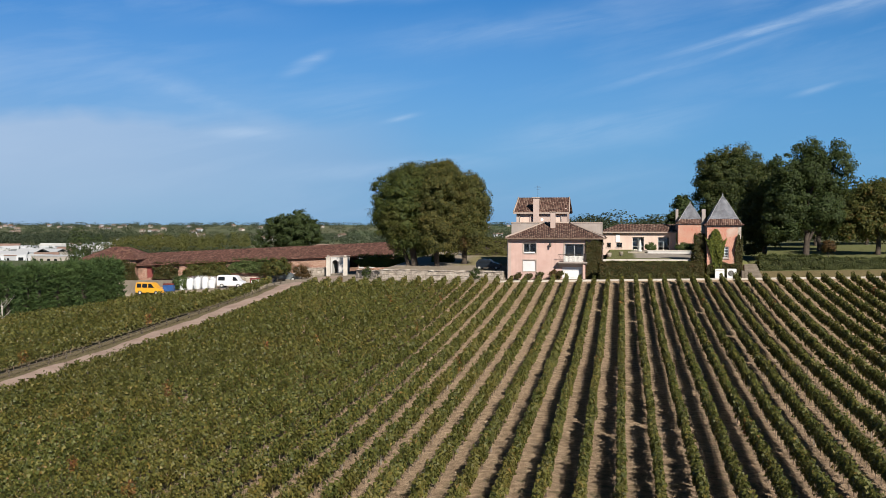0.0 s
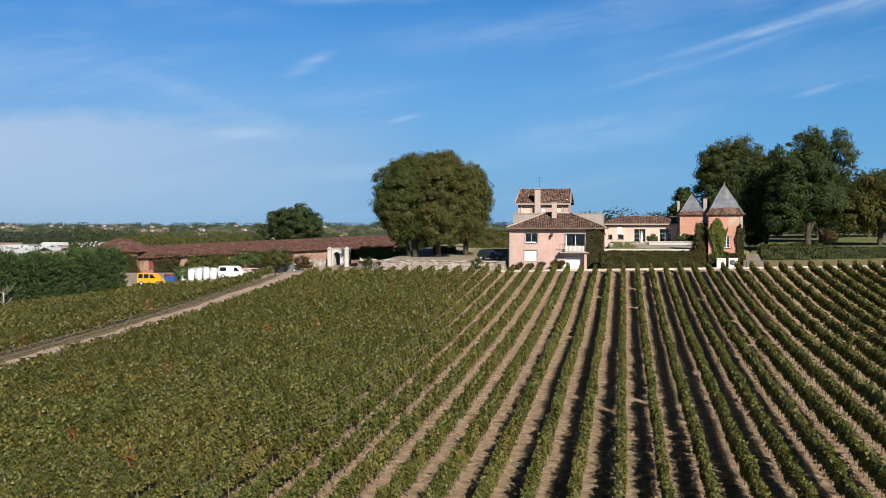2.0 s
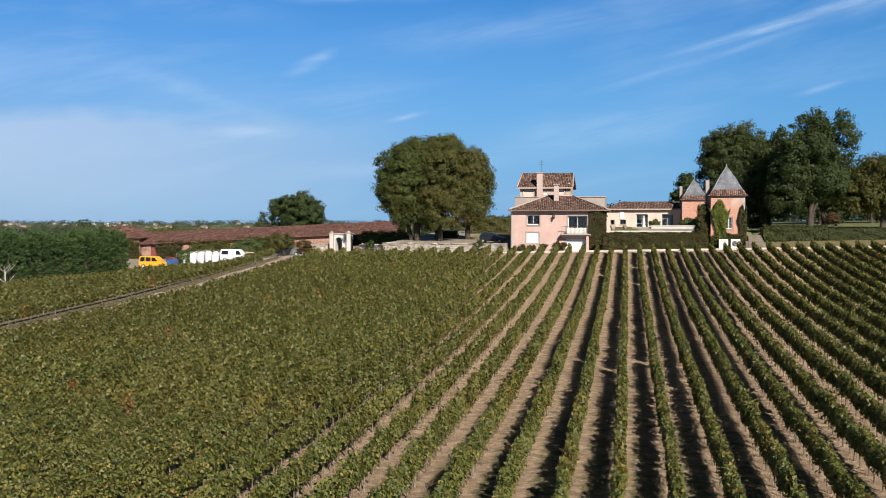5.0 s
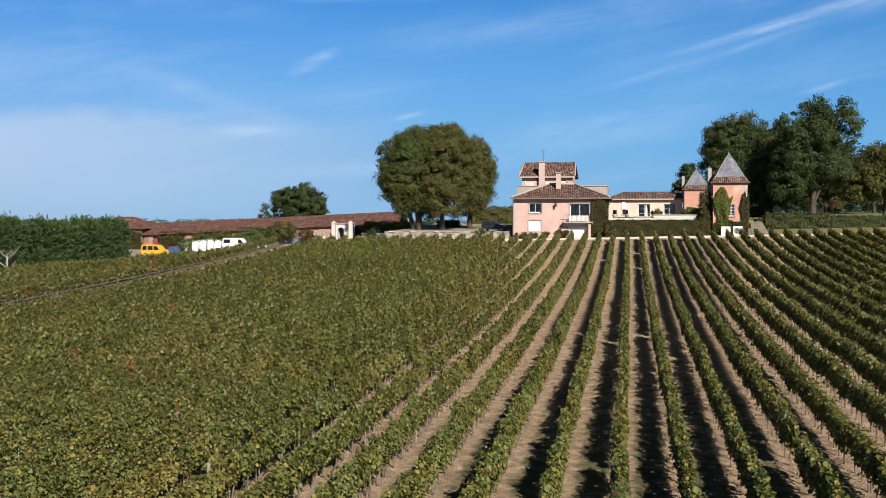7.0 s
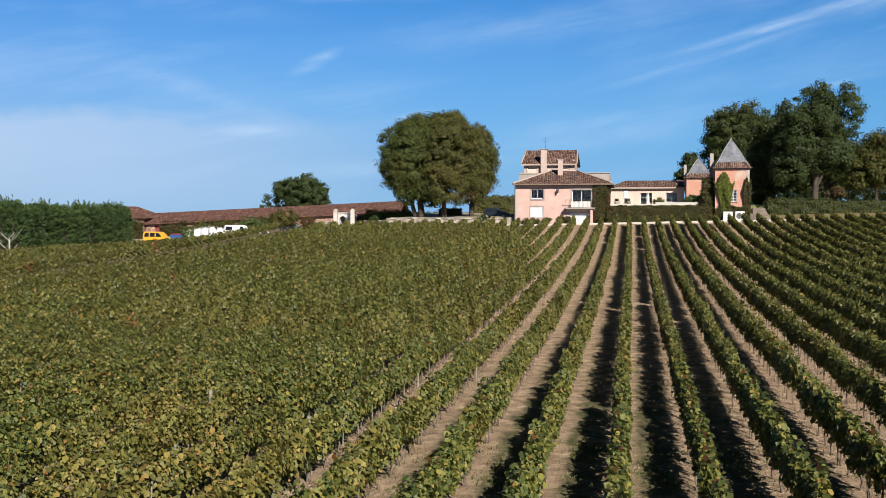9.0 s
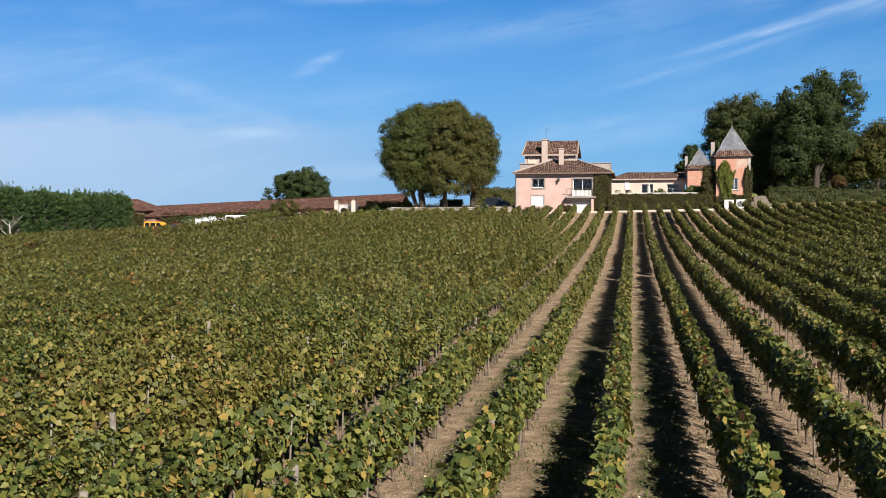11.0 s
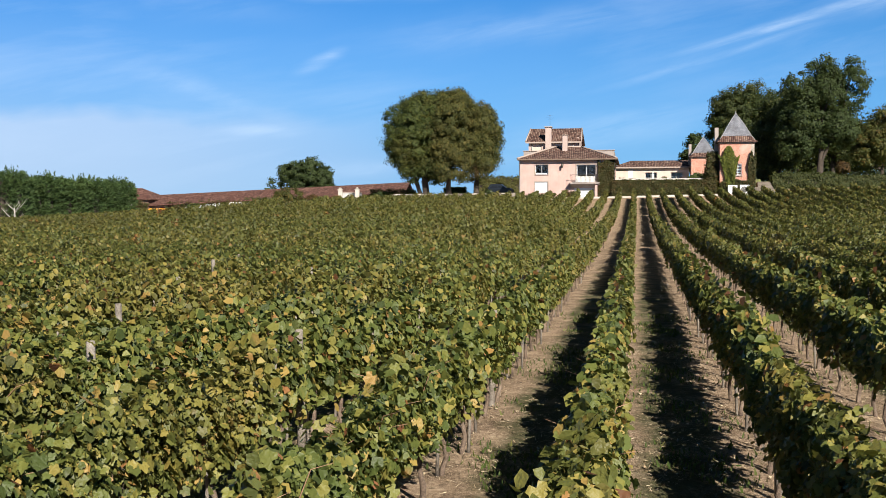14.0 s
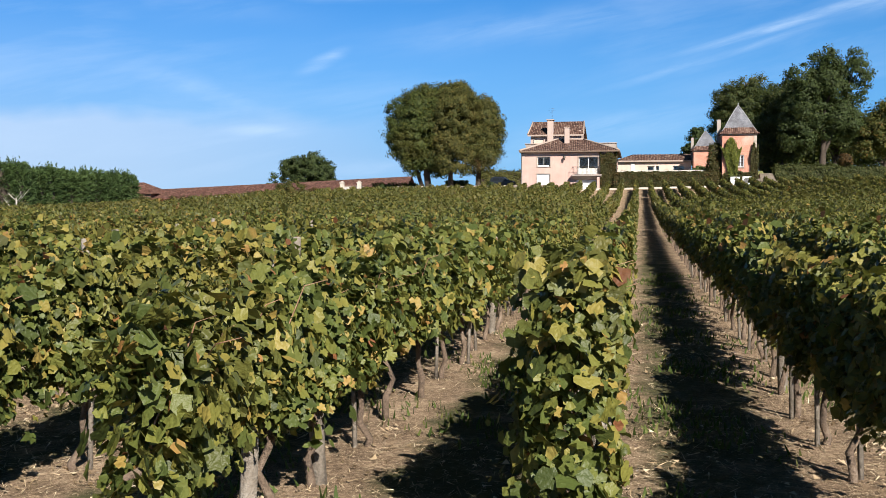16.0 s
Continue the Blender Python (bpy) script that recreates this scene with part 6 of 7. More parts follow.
def vehicle(name, at, turn, prof, width, mat, label, wheel_x, wheel_r, glass):
    """A car or van from its side outline: body, windows, wheels, lamps."""
    c = thing(name, at, label, "car" if name == "car" else name, "", turn)
    bm = bmesh.new()
    hw = width / 2
    n = len(prof)
    ring = []
    for s in (-1, -0.86, 0.86, 1):
        ring.append([bm.verts.new((x, s * hw * (1 - 0.11 * max(0, (z - 0.9)) * (abs(s) > 0.9)), z - (0.06 if abs(s) > 0.9 and z > 1.2 else 0))) for x, z in prof])
    for a, b in zip(ring, ring[1:]):
        for i in range(n):
            bm.faces.new((a[i], a[(i + 1) % n], b[(i + 1) % n], b[i]))
    bm.faces.new(ring[0][::-1]), bm.faces.new(ring[-1])
    bmesh.ops.recalc_face_normals(bm, faces=bm.faces[:])
    body = part("body", bm, mat, c)
    for s in (-1, 1):
        for g in glass:
            bm = bmesh.new()
            q = [bm.verts.new((x, s * (hw * (1 - 0.11 * max(0, z - 0.9)) - 0.01), z)) for x, z in g] + [bm.verts.new((x, s * (hw * (1 - 0.11 * max(0, z - 0.9)) + 0.012), z)) for x, z in g]
            k = len(g)
            bm.faces.new(q[k:]), bm.faces.new(q[:k][::-1])
            for i in range(k):
                bm.faces.new((q[i], q[(i + 1) % k], q[k + (i + 1) % k], q[k + i]))
            bmesh.ops.recalc_face_normals(bm, faces=bm.faces[:])
            part("side_window", bm, M["dark_glass"], body)
        for wx in wheel_x:
            bm = bmesh.new()
            bmesh.ops.create_cone(bm, cap_ends=True, segments=18, radius1=wheel_r, radius2=wheel_r, depth=0.2, matrix=pose(wx, s * (hw - 0.09), wheel_r, 90))
            wh = part("wheel", bm, M["rubber"], c)
            bm = bmesh.new()
            bmesh.ops.create_cone(bm, cap_ends=True, segments=14, radius1=wheel_r * 0.6, radius2=wheel_r * 0.55, depth=0.02, matrix=pose(wx, s * (hw + 0.015), wheel_r, 90))
            part("rim", bm, M["frame_paint"], wh)
    return c


m_, t_ = material("dark_glass")
node(t_, "ShaderNodeOutputMaterial", [node(t_, "ShaderNodeBsdfPrincipled", {"Base Color": (0.012, 0.014, 0.016, 1), "Roughness": 0.1, "Specular IOR Level": 0.2}).outputs[0]])
M["dark_glass"] = m_
VAN = [(-2.0, 0.35), (-2.05, 1.0), (-1.98, 1.86), (-1.85, 1.96), (0.75, 1.96), (1.05, 1.86), (1.62, 1.12), (2.15, 0.95), (2.28, 0.75), (2.3, 0.35)]
van_ = vehicle("van", (-49.4, 130.6, gh(-49.4, 130.6)), 2, VAN, 1.85, M["van_paint"], "white panel van parked before the barns", (-1.25, 1.45), 0.33, [[(0.55, 1.12), (1.42, 1.12), (1.0, 1.72), (0.55, 1.76)], [(-1.85, 1.15), (-0.75, 1.15), (-0.75, 1.75), (-1.8, 1.75)]])
van_.matrix_basis = van_.matrix_basis @ Matrix.Scale(0.8, 4)
KANGOO = [(-1.85, 0.32), (-1.9, 1.0), (-1.8, 1.66), (-1.65, 1.74), (0.35, 1.72), (0.6, 1.64), (1.12, 1.06), (1.75, 0.92), (1.95, 0.7), (1.98, 0.32)]
car_ = vehicle("car", (-58.9, 127.4, gh(-58.9, 127.4) - 0.06), -2, KANGOO, 1.68, M["yellow_paint"], "yellow post-style small van parked behind the vines", (-1.2, 1.25), 0.3, [[(0.05, 1.02), (0.95, 1.02), (0.5, 1.52), (0.05, 1.56)], [(-0.85, 1.02), (-0.1, 1.02), (-0.1, 1.56), (-0.85, 1.58)], [(-1.68, 1.02), (-1.0, 1.02), (-1.0, 1.58), (-1.62, 1.58)]])
car_.matrix_basis = car_.matrix_basis @ Matrix.Scale(0.9, 4)
SALOON = [(-2.05, 0.32), (-2.1, 0.85), (-1.95, 1.0), (-1.55, 1.42), (-1.2, 1.5), (0.1, 1.48), (0.95, 1.0), (1.85, 0.86), (2.08, 0.66), (2.1, 0.32)]
ESTATE = [(-1.75, 0.34), (-1.82, 0.95), (-1.72, 1.2), (-1.42, 1.58), (-1.1, 1.63), (0.2, 1.6), (0.85, 1.1), (1.6, 0.98), (1.85, 0.8), (1.9, 0.34)]
SGLASS = [[(-1.5, 1.0), (-0.3, 1.0), (-0.3, 1.40), (-1.2, 1.40)], [(-0.22, 1.0), (0.72, 1.0), (0.1, 1.38), (-0.22, 1.40)]]
estate_ = vehicle("car", (-16.4, 132.6, gh(-16.5, 132.6)), -4, ESTATE, 1.75, M["car_paint"], "dark blue estate car parked beside the house", (-1.3, 1.3), 0.31, SGLASS)
estate_.matrix_basis = estate_.matrix_basis @ Matrix.Scale(0.82, 4)
vehicle("car", (-44.6, 137.6, gh(-44.6, 137.6)), 8, SALOON, 1.7, M["grey_paint"], "grey car half hidden by the shrub", (-1.3, 1.3), 0.3, SGLASS)


def big_bag(at, seed):
    """A woven bulk bag, slumped, with its lifting loops."""
    r = random.Random(seed)
    b = thing("bulk_bag", at, "white woven bulk bag standing full in the yard", "bulk bag", "row of bulk bags")
    bm = bmesh.new()
    n, rings = 14, []
    for z, s in ((0, 0.40), (0.12, 0.47), (0.5, 0.50), (0.85, 0.48), (1.02, 0.42), (1.1, 0.22), (1.16, 0.05)):
        rings.append([bm.verts.new((s * (abs(math.cos(a)) ** 0.6) * math.copysign(1, math.cos(a)) + r.uniform(-0.02, 0.02), s * (abs(math.sin(a)) ** 0.6) * math.copysign(1, math.sin(a)) + r.uniform(-0.02, 0.02), z))
                      for a in (k * math.tau / n + 0.1 for k in range(n))])
    for a, c in zip(rings, rings[1:]):
        for k in range(n):
            bm.faces.new((a[k], a[(k + 1) % n], c[(k + 1) % n], c[k])).smooth = True
    bm.faces.new(rings[0][::-1]), bm.faces.new(rings[-1])
    part("sack", bm, M["bag"], b)
    for sx, sy in ((-1, -1), (1, -1), (1, 1), (-1, 1)):
        part("loop", tube(bmesh.new(), [(sx * 0.36, sy * 0.36, 0.95), (sx * 0.33, sy * 0.33, 1.22), (sx * 0.22, sy * 0.36, 1.24), (sx * 0.2, sy * 0.38, 0.98)], [0.025] * 4, 5), M["bag"], b)
    return b


first_bag = big_bag((-52.2, 131.2, gh(-52.2, 131.2)), 90)
for row in (0, 1):
    for i in range(6 if row else 5):
        if row == 0 and i == 0:
            continue
        x, y = -52.2 - 1.02 * i - 0.4 * row, 131.2 + 1.3 * row
        copy_thing(first_bag, pose(x, y, gh(x, y), 0, 0, 37 * i + 90 * row) @ Matrix.Diagonal((0.86, 0.86, 1.2 + 0.06 * ((i * 7 + row) % 4), 1)))


def bin_box(at, size, mat, label, turn=0.0, category="crate"):
    """An open-topped plastic or wooden field crate with ribs."""
    c = thing("crate", at, label, category, "", turn)
    w, d, h = size
    bm = bmesh.new()
    t = 0.05
    box(bm, -w / 2, w / 2, -d / 2, -d / 2 + t, 0.08, h), box(bm, -w / 2, w / 2, d / 2 - t, d / 2, 0.08, h)
    box(bm, -w / 2, -w / 2 + t, -d / 2 + t, d / 2 - t, 0.08, h), box(bm, w / 2 - t, w / 2, -d / 2 + t, d / 2 - t, 0.08, h), box(bm, -w / 2 + t, w / 2 - t, -d / 2 + t, d / 2 - t, 0.08, 0.14)
    for i in range(5):
        x = -w / 2 + w * (i + 0.5) / 5
        box(bm, x - 0.03, x + 0.03, -d / 2 - 0.02, -d / 2 - 0.002, 0.1, h - 0.05)
    part("tub", bm, M[mat], c)
    part("rim", tube(bmesh.new(), [(-w / 2, -d / 2, h), (w / 2, -d / 2, h), (w / 2, d / 2, h), (-w / 2, d / 2, h), (-w / 2, -d / 2, h)], [0.035] * 5, 5), M[mat], c)
    for x in (-w / 2 + 0.1, w / 2 - 0.1):
        part("foot", boxed(x - 0.08, x + 0.08, -d / 2, d / 2, -0.1, 0.078), M["fence_wood"], c)
    return c


bin_box((-56.7, 128.0, gh(-56.7, 128)), (1.3, 1.0, 0.8), "blue_plastic", "blue plastic harvest tub", 6)
bin_box((-57.3, 129.2, gh(-57.3, 129.2)), (1.0, 0.9, 1.0), "red_paint", "dark red painted tub", -12)
bin_box((-46.5, 132.0, gh(-46.5, 132)), (1.2, 0.9, 0.7), "white_paint", "white field crate in the yard", 10)
bin_box((-45.6, 133.3, gh(-45.6, 133.3)), (1.2, 1.0, 0.8), "fence_wood", "weathered wooden crate in the yard", -15)
bin_box((-47.4, 134.0, gh(-47.4, 134)), (1.3, 1.0, 0.9), "red_paint", "rust-coloured field crate in the yard", 20)
tree("shrub", (-56.5, 131.5, gh(-56.5, 131.5)), "grey-green agave-like shrub beside the bags", [(0, 0, 0.9, 1.1, 0.8, 0.8)], [((0, 0, 0), (0, 0, 0.5), 0.06, 0.04)], "shrub_leaf", 60, 30, 0.4, 0.2, 57, category="shrub", limbs=4)


def road_fence():
    """Low timber fence between the track and the far plot."""
    f = thing("fence", (-40.1, 0, 0), "low weathered timber fence with posts and rails along the track", "fence")
    bm0 = boxed(-0.05, 0.05, -0.05, 0.05, -0.4, 0.44, bevel=0.012)
    me = bpy.data.meshes.new("post")
    bm0.to_mesh(me)
    bm0.free()
    me.materials.append(M["fence_wood"])
    y = 50.0
    while y < 124:
        p = part("post", me, None, f)
        p.matrix_basis = pose(0.02 * math.sin(y), y, gh(-40.1, y), 1.5 * math.sin(y * 3), 1.5 * math.cos(y * 5), 0)
        y += 2.5
    for h in (0.18, 0.37):
        pts = [(0.07, y, gh(-40.1, y) + h + 0.02 * math.sin(y * 2.1)) for y in np.arange(50, 124.1, 2.5)]
        part("rail", tube(bmesh.new(), pts, [0.026] * len(pts), 5), M["fence_wood"], f)


road_fence()

# ---- far country ----


def woods(name, label, places, mat, quads, leaf, seed):
    """A stretch of far trees, too many to count: clumps of leaves on the ground at the places (x, y, height, radius)."""
    r = np.random.default_rng(seed)
    pl = np.array(places, dtype=float)
    base = gz(pl[:, 0], pl[:, 1])
    who = np.repeat(np.arange(len(pl)), quads)
    d = unit(r.normal(0, 1, (len(who), 3)))
    h, rad = pl[who, 2], pl[who, 3]
    lump = 0.75 + 0.35 * r.random((len(who), 1)) ** 0.5
    P = np.stack([pl[who, 0], pl[who, 1], base[who] + h * 0.52], -1) + d * lump * np.stack([rad, rad, h * 0.5], -1)
    v, f = leaves(P, d + np.array([0, -0.2, 0.4]) + r.normal(0, 0.4, d.shape), leaf * h * (0.65 + 0.8 * r.random(len(P))), TRI, 0.5, r)
    return tagged(new(name, mesh_from(name, v, f, [M[mat]])), label, "trees", kind="stuff")


def belt(t0, t1, y0, y1, n, h0, h1, seed, slim=0.45):
    """Places spread between two bearings (as x over y) and two distances."""
    r = np.random.default_rng(seed)
    y = y0 + (y1 - y0) * r.random(n)
    x = y * (t0 + (t1 - t0) * r.random(n))
    h = h0 + (h1 - h0) * r.random(n)
    return np.stack([x, y, h, h * slim * (0.8 + 0.4 * r.random(n))], -1)


woods("orchard_trees", "yellow-green trees in the valley behind the barns", belt(-0.50, -0.435, 560, 640, 40, 13, 17, 1, 0.5), "poplar_leaf", 450, 0.058, 101)
woods("poplars", "rows of slim pale green poplars in the valley", belt(-0.43, -0.36, 640, 760, 70, 13, 17.5, 2, 0.17), "poplar_leaf", 240, 0.048, 102)
woods("valley_trees", "mixed green trees filling the valley", belt(-0.50, -0.24, 420, 640, 150, 6, 9, 3, 0.5), "hazy_far_leaf", 140, 0.12, 103)
woods("valley_trees", "mixed green trees below the far fields", belt(-0.66, -0.46, 1040, 1300, 190, 8, 15, 13, 0.5), "hazy_far_leaf", 80, 0.14, 113)
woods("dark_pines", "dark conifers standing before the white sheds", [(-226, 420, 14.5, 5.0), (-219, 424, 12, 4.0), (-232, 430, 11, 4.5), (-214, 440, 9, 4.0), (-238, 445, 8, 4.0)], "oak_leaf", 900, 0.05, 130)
woods("slope_woods", "woods on the slope behind the yard", belt(-0.235, -0.085, 480, 700, 170, 10, 17, 5, 0.5), "hazy_far_leaf", 300, 0.055, 105)
woods("park_woods", "dark woods behind the long house", belt(-0.06, 0.10, 450, 540, 90, 18, 21.5, 6, 0.5), "hazy_far_leaf", 900, 0.048, 106)
woods("right_woods", "dark woods beyond the park", belt(0.08, 0.36, 190, 300, 110, 7, 10, 7, 0.5), "hazy_far_leaf", 480, 0.05, 107)
woods("plain_trees", "scattered trees and hedgerows on the plain", belt(-0.72, 0.1, 900, 1900, 640, 6, 12, 8, 0.7), "hazy_far_leaf", 90, 0.13, 108)
woods("hill_trees", "trees along the far hills", belt(-0.75, 0.1, 1900, 3300, 620, 6, 12, 9, 1.1), "hazy_far_leaf", 50, 0.22, 109)
woods("ridge_trees", "trees on the skyline ridge", belt(-0.75, 0.2, 3300, 3800, 420, 6, 15, 10, 1.2), "hazy_far_leaf", 50, 0.24, 110)


def far_house(x, y, w, d, h, rise, wall, roof, label, category="house", group="far houses", flat=False, turn=0.0, windows=3):
    """A far building with its storeys, openings and roofline."""
    b = thing("house" if category == "house" else "warehouse", (x, y, gh(x, y)), label, category, group, turn)
    part("wall", boxed(-w / 2, w / 2, -d / 2, d / 2, -1.0, h), M[wall], b)
    if flat:
        part("roof", boxed(-w / 2 - 0.2, w / 2 + 0.2, -d / 2 - 0.2, d / 2 + 0.2, h + 0.004, h + 0.5), M[roof], b)
    else:
        gabled(b, -w / 2 - 0.4, w / 2 + 0.4, -d / 2 - 0.4, d / 2 + 0.4, h + 0.004, h + rise, M[roof], 0.25)
    for i in range(windows):
        c = -w / 2 + w * (i + 0.5) / windows
        ww = min(w / windows * 0.22, 2.5)
        part("window", boxed(c - ww, c + ww, -d / 2 - 0.05, -d / 2 - 0.005, h * 0.3, h * 0.68), M["dark_glass"], b)


# white works and sheds in the valley, far to the side of the barns
r_ = random.Random(4)
for i in range(36):
    y = r_.uniform(560, 680) if i % 3 == 0 else r_.uniform(690, 840)
    flat = r_.random() < 0.45
    far_house(y * r_.uniform(-0.63, -0.512), y, r_.uniform(10, 26), r_.uniform(9, 15), r_.uniform(3.5, 6), r_.uniform(1.3, 3), r_.choice(["far_white", "far_white", "far_wall"]),
              r_.choice(["far_white", "far_grey", "far_white", "far_roof"]), "white industrial shed in the valley", "warehouse", "valley works", flat, r_.uniform(-25, 35), 4)
far_house(-0.468 * 1150, 1150, 60, 20, 6, 1.5, "far_white", "far_white", "long white industrial building in the valley", "warehouse", "valley works", True, 8, 6)
woods("works_trees", "trees between the white sheds", belt(-0.64, -0.5, 660, 840, 30, 4, 8, 23, 0.5), "hazy_far_leaf", 150, 0.1, 123)
for i in range(64):
    y = r_.uniform(1300, 3500)
    x = y * r_.uniform(-0.66, -0.09)
    far_house(x, y, r_.uniform(9, 15), r_.uniform(8, 10), r_.uniform(3.5, 5.5), r_.uniform(1.6, 2.6), r_.choice(["far_wall", "far_white", "far_wall"]), "far_roof", "pale house with a clay roof on the far slope", turn=r_.uniform(-40, 40), windows=3)
for tb_, y in ((-0.262, 520), (-0.277, 560), (-0.252, 590), (-0.268, 760), (-0.285, 800), (-0.375, 600), (-0.111, 620), (-0.105, 700)):
    far_house(tb_ * y, y, r_.uniform(11, 16), 9, r_.uniform(4.5, 6), 2.4, "far_wall", "far_roof", "cream farmhouse among trees on the valley side", turn=r_.uniform(-30, 30))

# ---- vines ----
ROW = 1.5          # between rows
STEP = 0.95        # between stocks in a row


def vine_wood(seed, stake=True):
    """A gnarled stock with two arms, and its stake: (trunk, arms, stake)."""
    r = random.Random(seed)
    lean, k = r.uniform(-0.09, 0.09), lambda: r.uniform(-0.035, 0.035)
    trunk = tube(bmesh.new(), [(k() * 0.5, 0, -0.12), (k(), k(), 0.05), (k(), lean * 0.3 + k(), 0.17), (k(), lean * 0.5 + k(), 0.29), (k(), lean + k() * 0.6, 0.43), (0, lean * 1.1, 0.56)],
                 [0.033, 0.026, 0.021 + r.uniform(0, 0.007), 0.019 + r.uniform(0, 0.006), 0.021, 0.033], 7)
    arms = [tube(bmesh.new(), [(0, lean, 0.54), (0.01, lean + s * 0.14, 0.64), (r.uniform(-0.03, 0.03), lean + s * 0.44, 0.67)], [0.032, 0.022, 0.012], 6) for s in (-1, 1)]
    post = None
    if stake:
        t = r.uniform(-0.03, 0.03)
        post = tube(bmesh.new(), [(0.05, 0.04, -0.2), (0.05 + t, 0.04, 0.5), (0.05 + t * 2, 0.05, 1.0)], [0.018, 0.016, 0.014], 6)
    return trunk, arms, post


def vine_cloud(n, r, low=0.50, top=1.09, half=0.132, length=0.52, top_share=0.2, lift=0.65, shoots=15, dome=0.13):
    """Places and facings of a vine's leaves: upright shoots side by side in a narrow trained wall, some standing out, up or hanging."""
    ys = (np.arange(shoots) + 0.5) / shoots * 2 - 1
    ys = length * (0.72 * ys + 0.28 * ys ** 3) + r.normal(0, 0.02, shoots)        # closest together over the stock
    sd = np.where(r.random(shoots) < 0.5, -1.0, 1.0)
    out = half * r.uniform(0.55, 1.2, shoots) * (1.08 - 0.35 * (ys / 0.5) ** 2)
    hi = top + 0.3 * dome - dome * (ys / 0.5) ** 2 + r.normal(0, 0.05, shoots) + 0.12 * (r.random(shoots) < 0.14)
    lo = low + r.normal(0, 0.06, shoots)
    hang = r.random(shoots) < 0.06
    out, lo, hi = np.where(hang, out * 1.35, out), np.where(hang, lo - 0.14, lo), np.where(hang, hi - 0.16, hi)
    who = r.integers(0, shoots, n)
    q = r.random(n) ** 0.85
    z = lo[who] + (hi - lo)[who] * q
    x = sd[who] * out[who] * (0.55 + 0.55 * np.sin(math.pi * np.clip(0.12 + 0.8 * q, 0, 1))) * (1 - 0.6 * r.random(n) ** 2) + r.normal(0, 0.022, n)
    y = ys[who] + r.normal(0, 0.05, n)
    side = sd[who]
    # leaves between the shoots, and over the top
    fill = r.random(n) < 0.34
    side = np.where(fill, np.where(r.random(n) < 0.5, -1.0, 1.0), side)
    x = np.where(fill, side * half * (0.95 - 0.6 * r.random(n) ** 1.5), x)
    y = np.where(fill, np.clip(r.normal(0, 0.27, n), -length, length), y)
    up = r.random(n) < top_share
    z = np.where(up, hi[who] + r.normal(-0.03, 0.05, n), z)
    x = np.where(up, r.uniform(-1, 1, n) * half * 0.75, x)
    N = np.stack([np.where(up, r.normal(0, 0.5, n), side * 0.9) + r.normal(0, 0.42, n), r.normal(-0.15, 0.7, n), np.where(up, 1.0, lift) + r.normal(0, 0.5, n)], -1)
    return np.stack([x, y, z], -1), N


def vine_foliage(n, size, template, seed, reds=0.0, end=0, **k):
    r = np.random.default_rng(seed)
    P, N = vine_cloud(n, r, **k)
    if end:                                 # the bushy face at the head of a row
        a = r.uniform(-1, 1, end)
        P[:end] = np.stack([a * (0.24 - 0.05 * r.random(end)), -0.40 - 0.26 * (1 - a * a) * r.random(end), r.uniform(0.3, 1.36, end)], -1)
        N[:end] = np.stack([0.9 * a + r.normal(0, 0.7, end), r.normal(-0.6, 0.6, end), r.normal(0.5, 0.6, end)], -1)
    v, f = leaves(P, N, size * (0.42 + 1.0 * r.random(n) ** 1.7), template, 0.45, r, (-0.6, 2.6))
    per = len(template[1])
    idx = np.repeat((r.random(n) < reds).astype(int), per)
    return v, f, idx


leaf_mesh = []
for k in range(3):
    v, f = leaves(np.zeros((1, 3)), np.array([[0, -1.0, 0.2]]), [1.0], VINE, 2.0, np.random.default_rng(300 + k))
    leaf_mesh.append(mesh_from("leaf", v, fix_tris(f), [M["vine_leaf"]]))


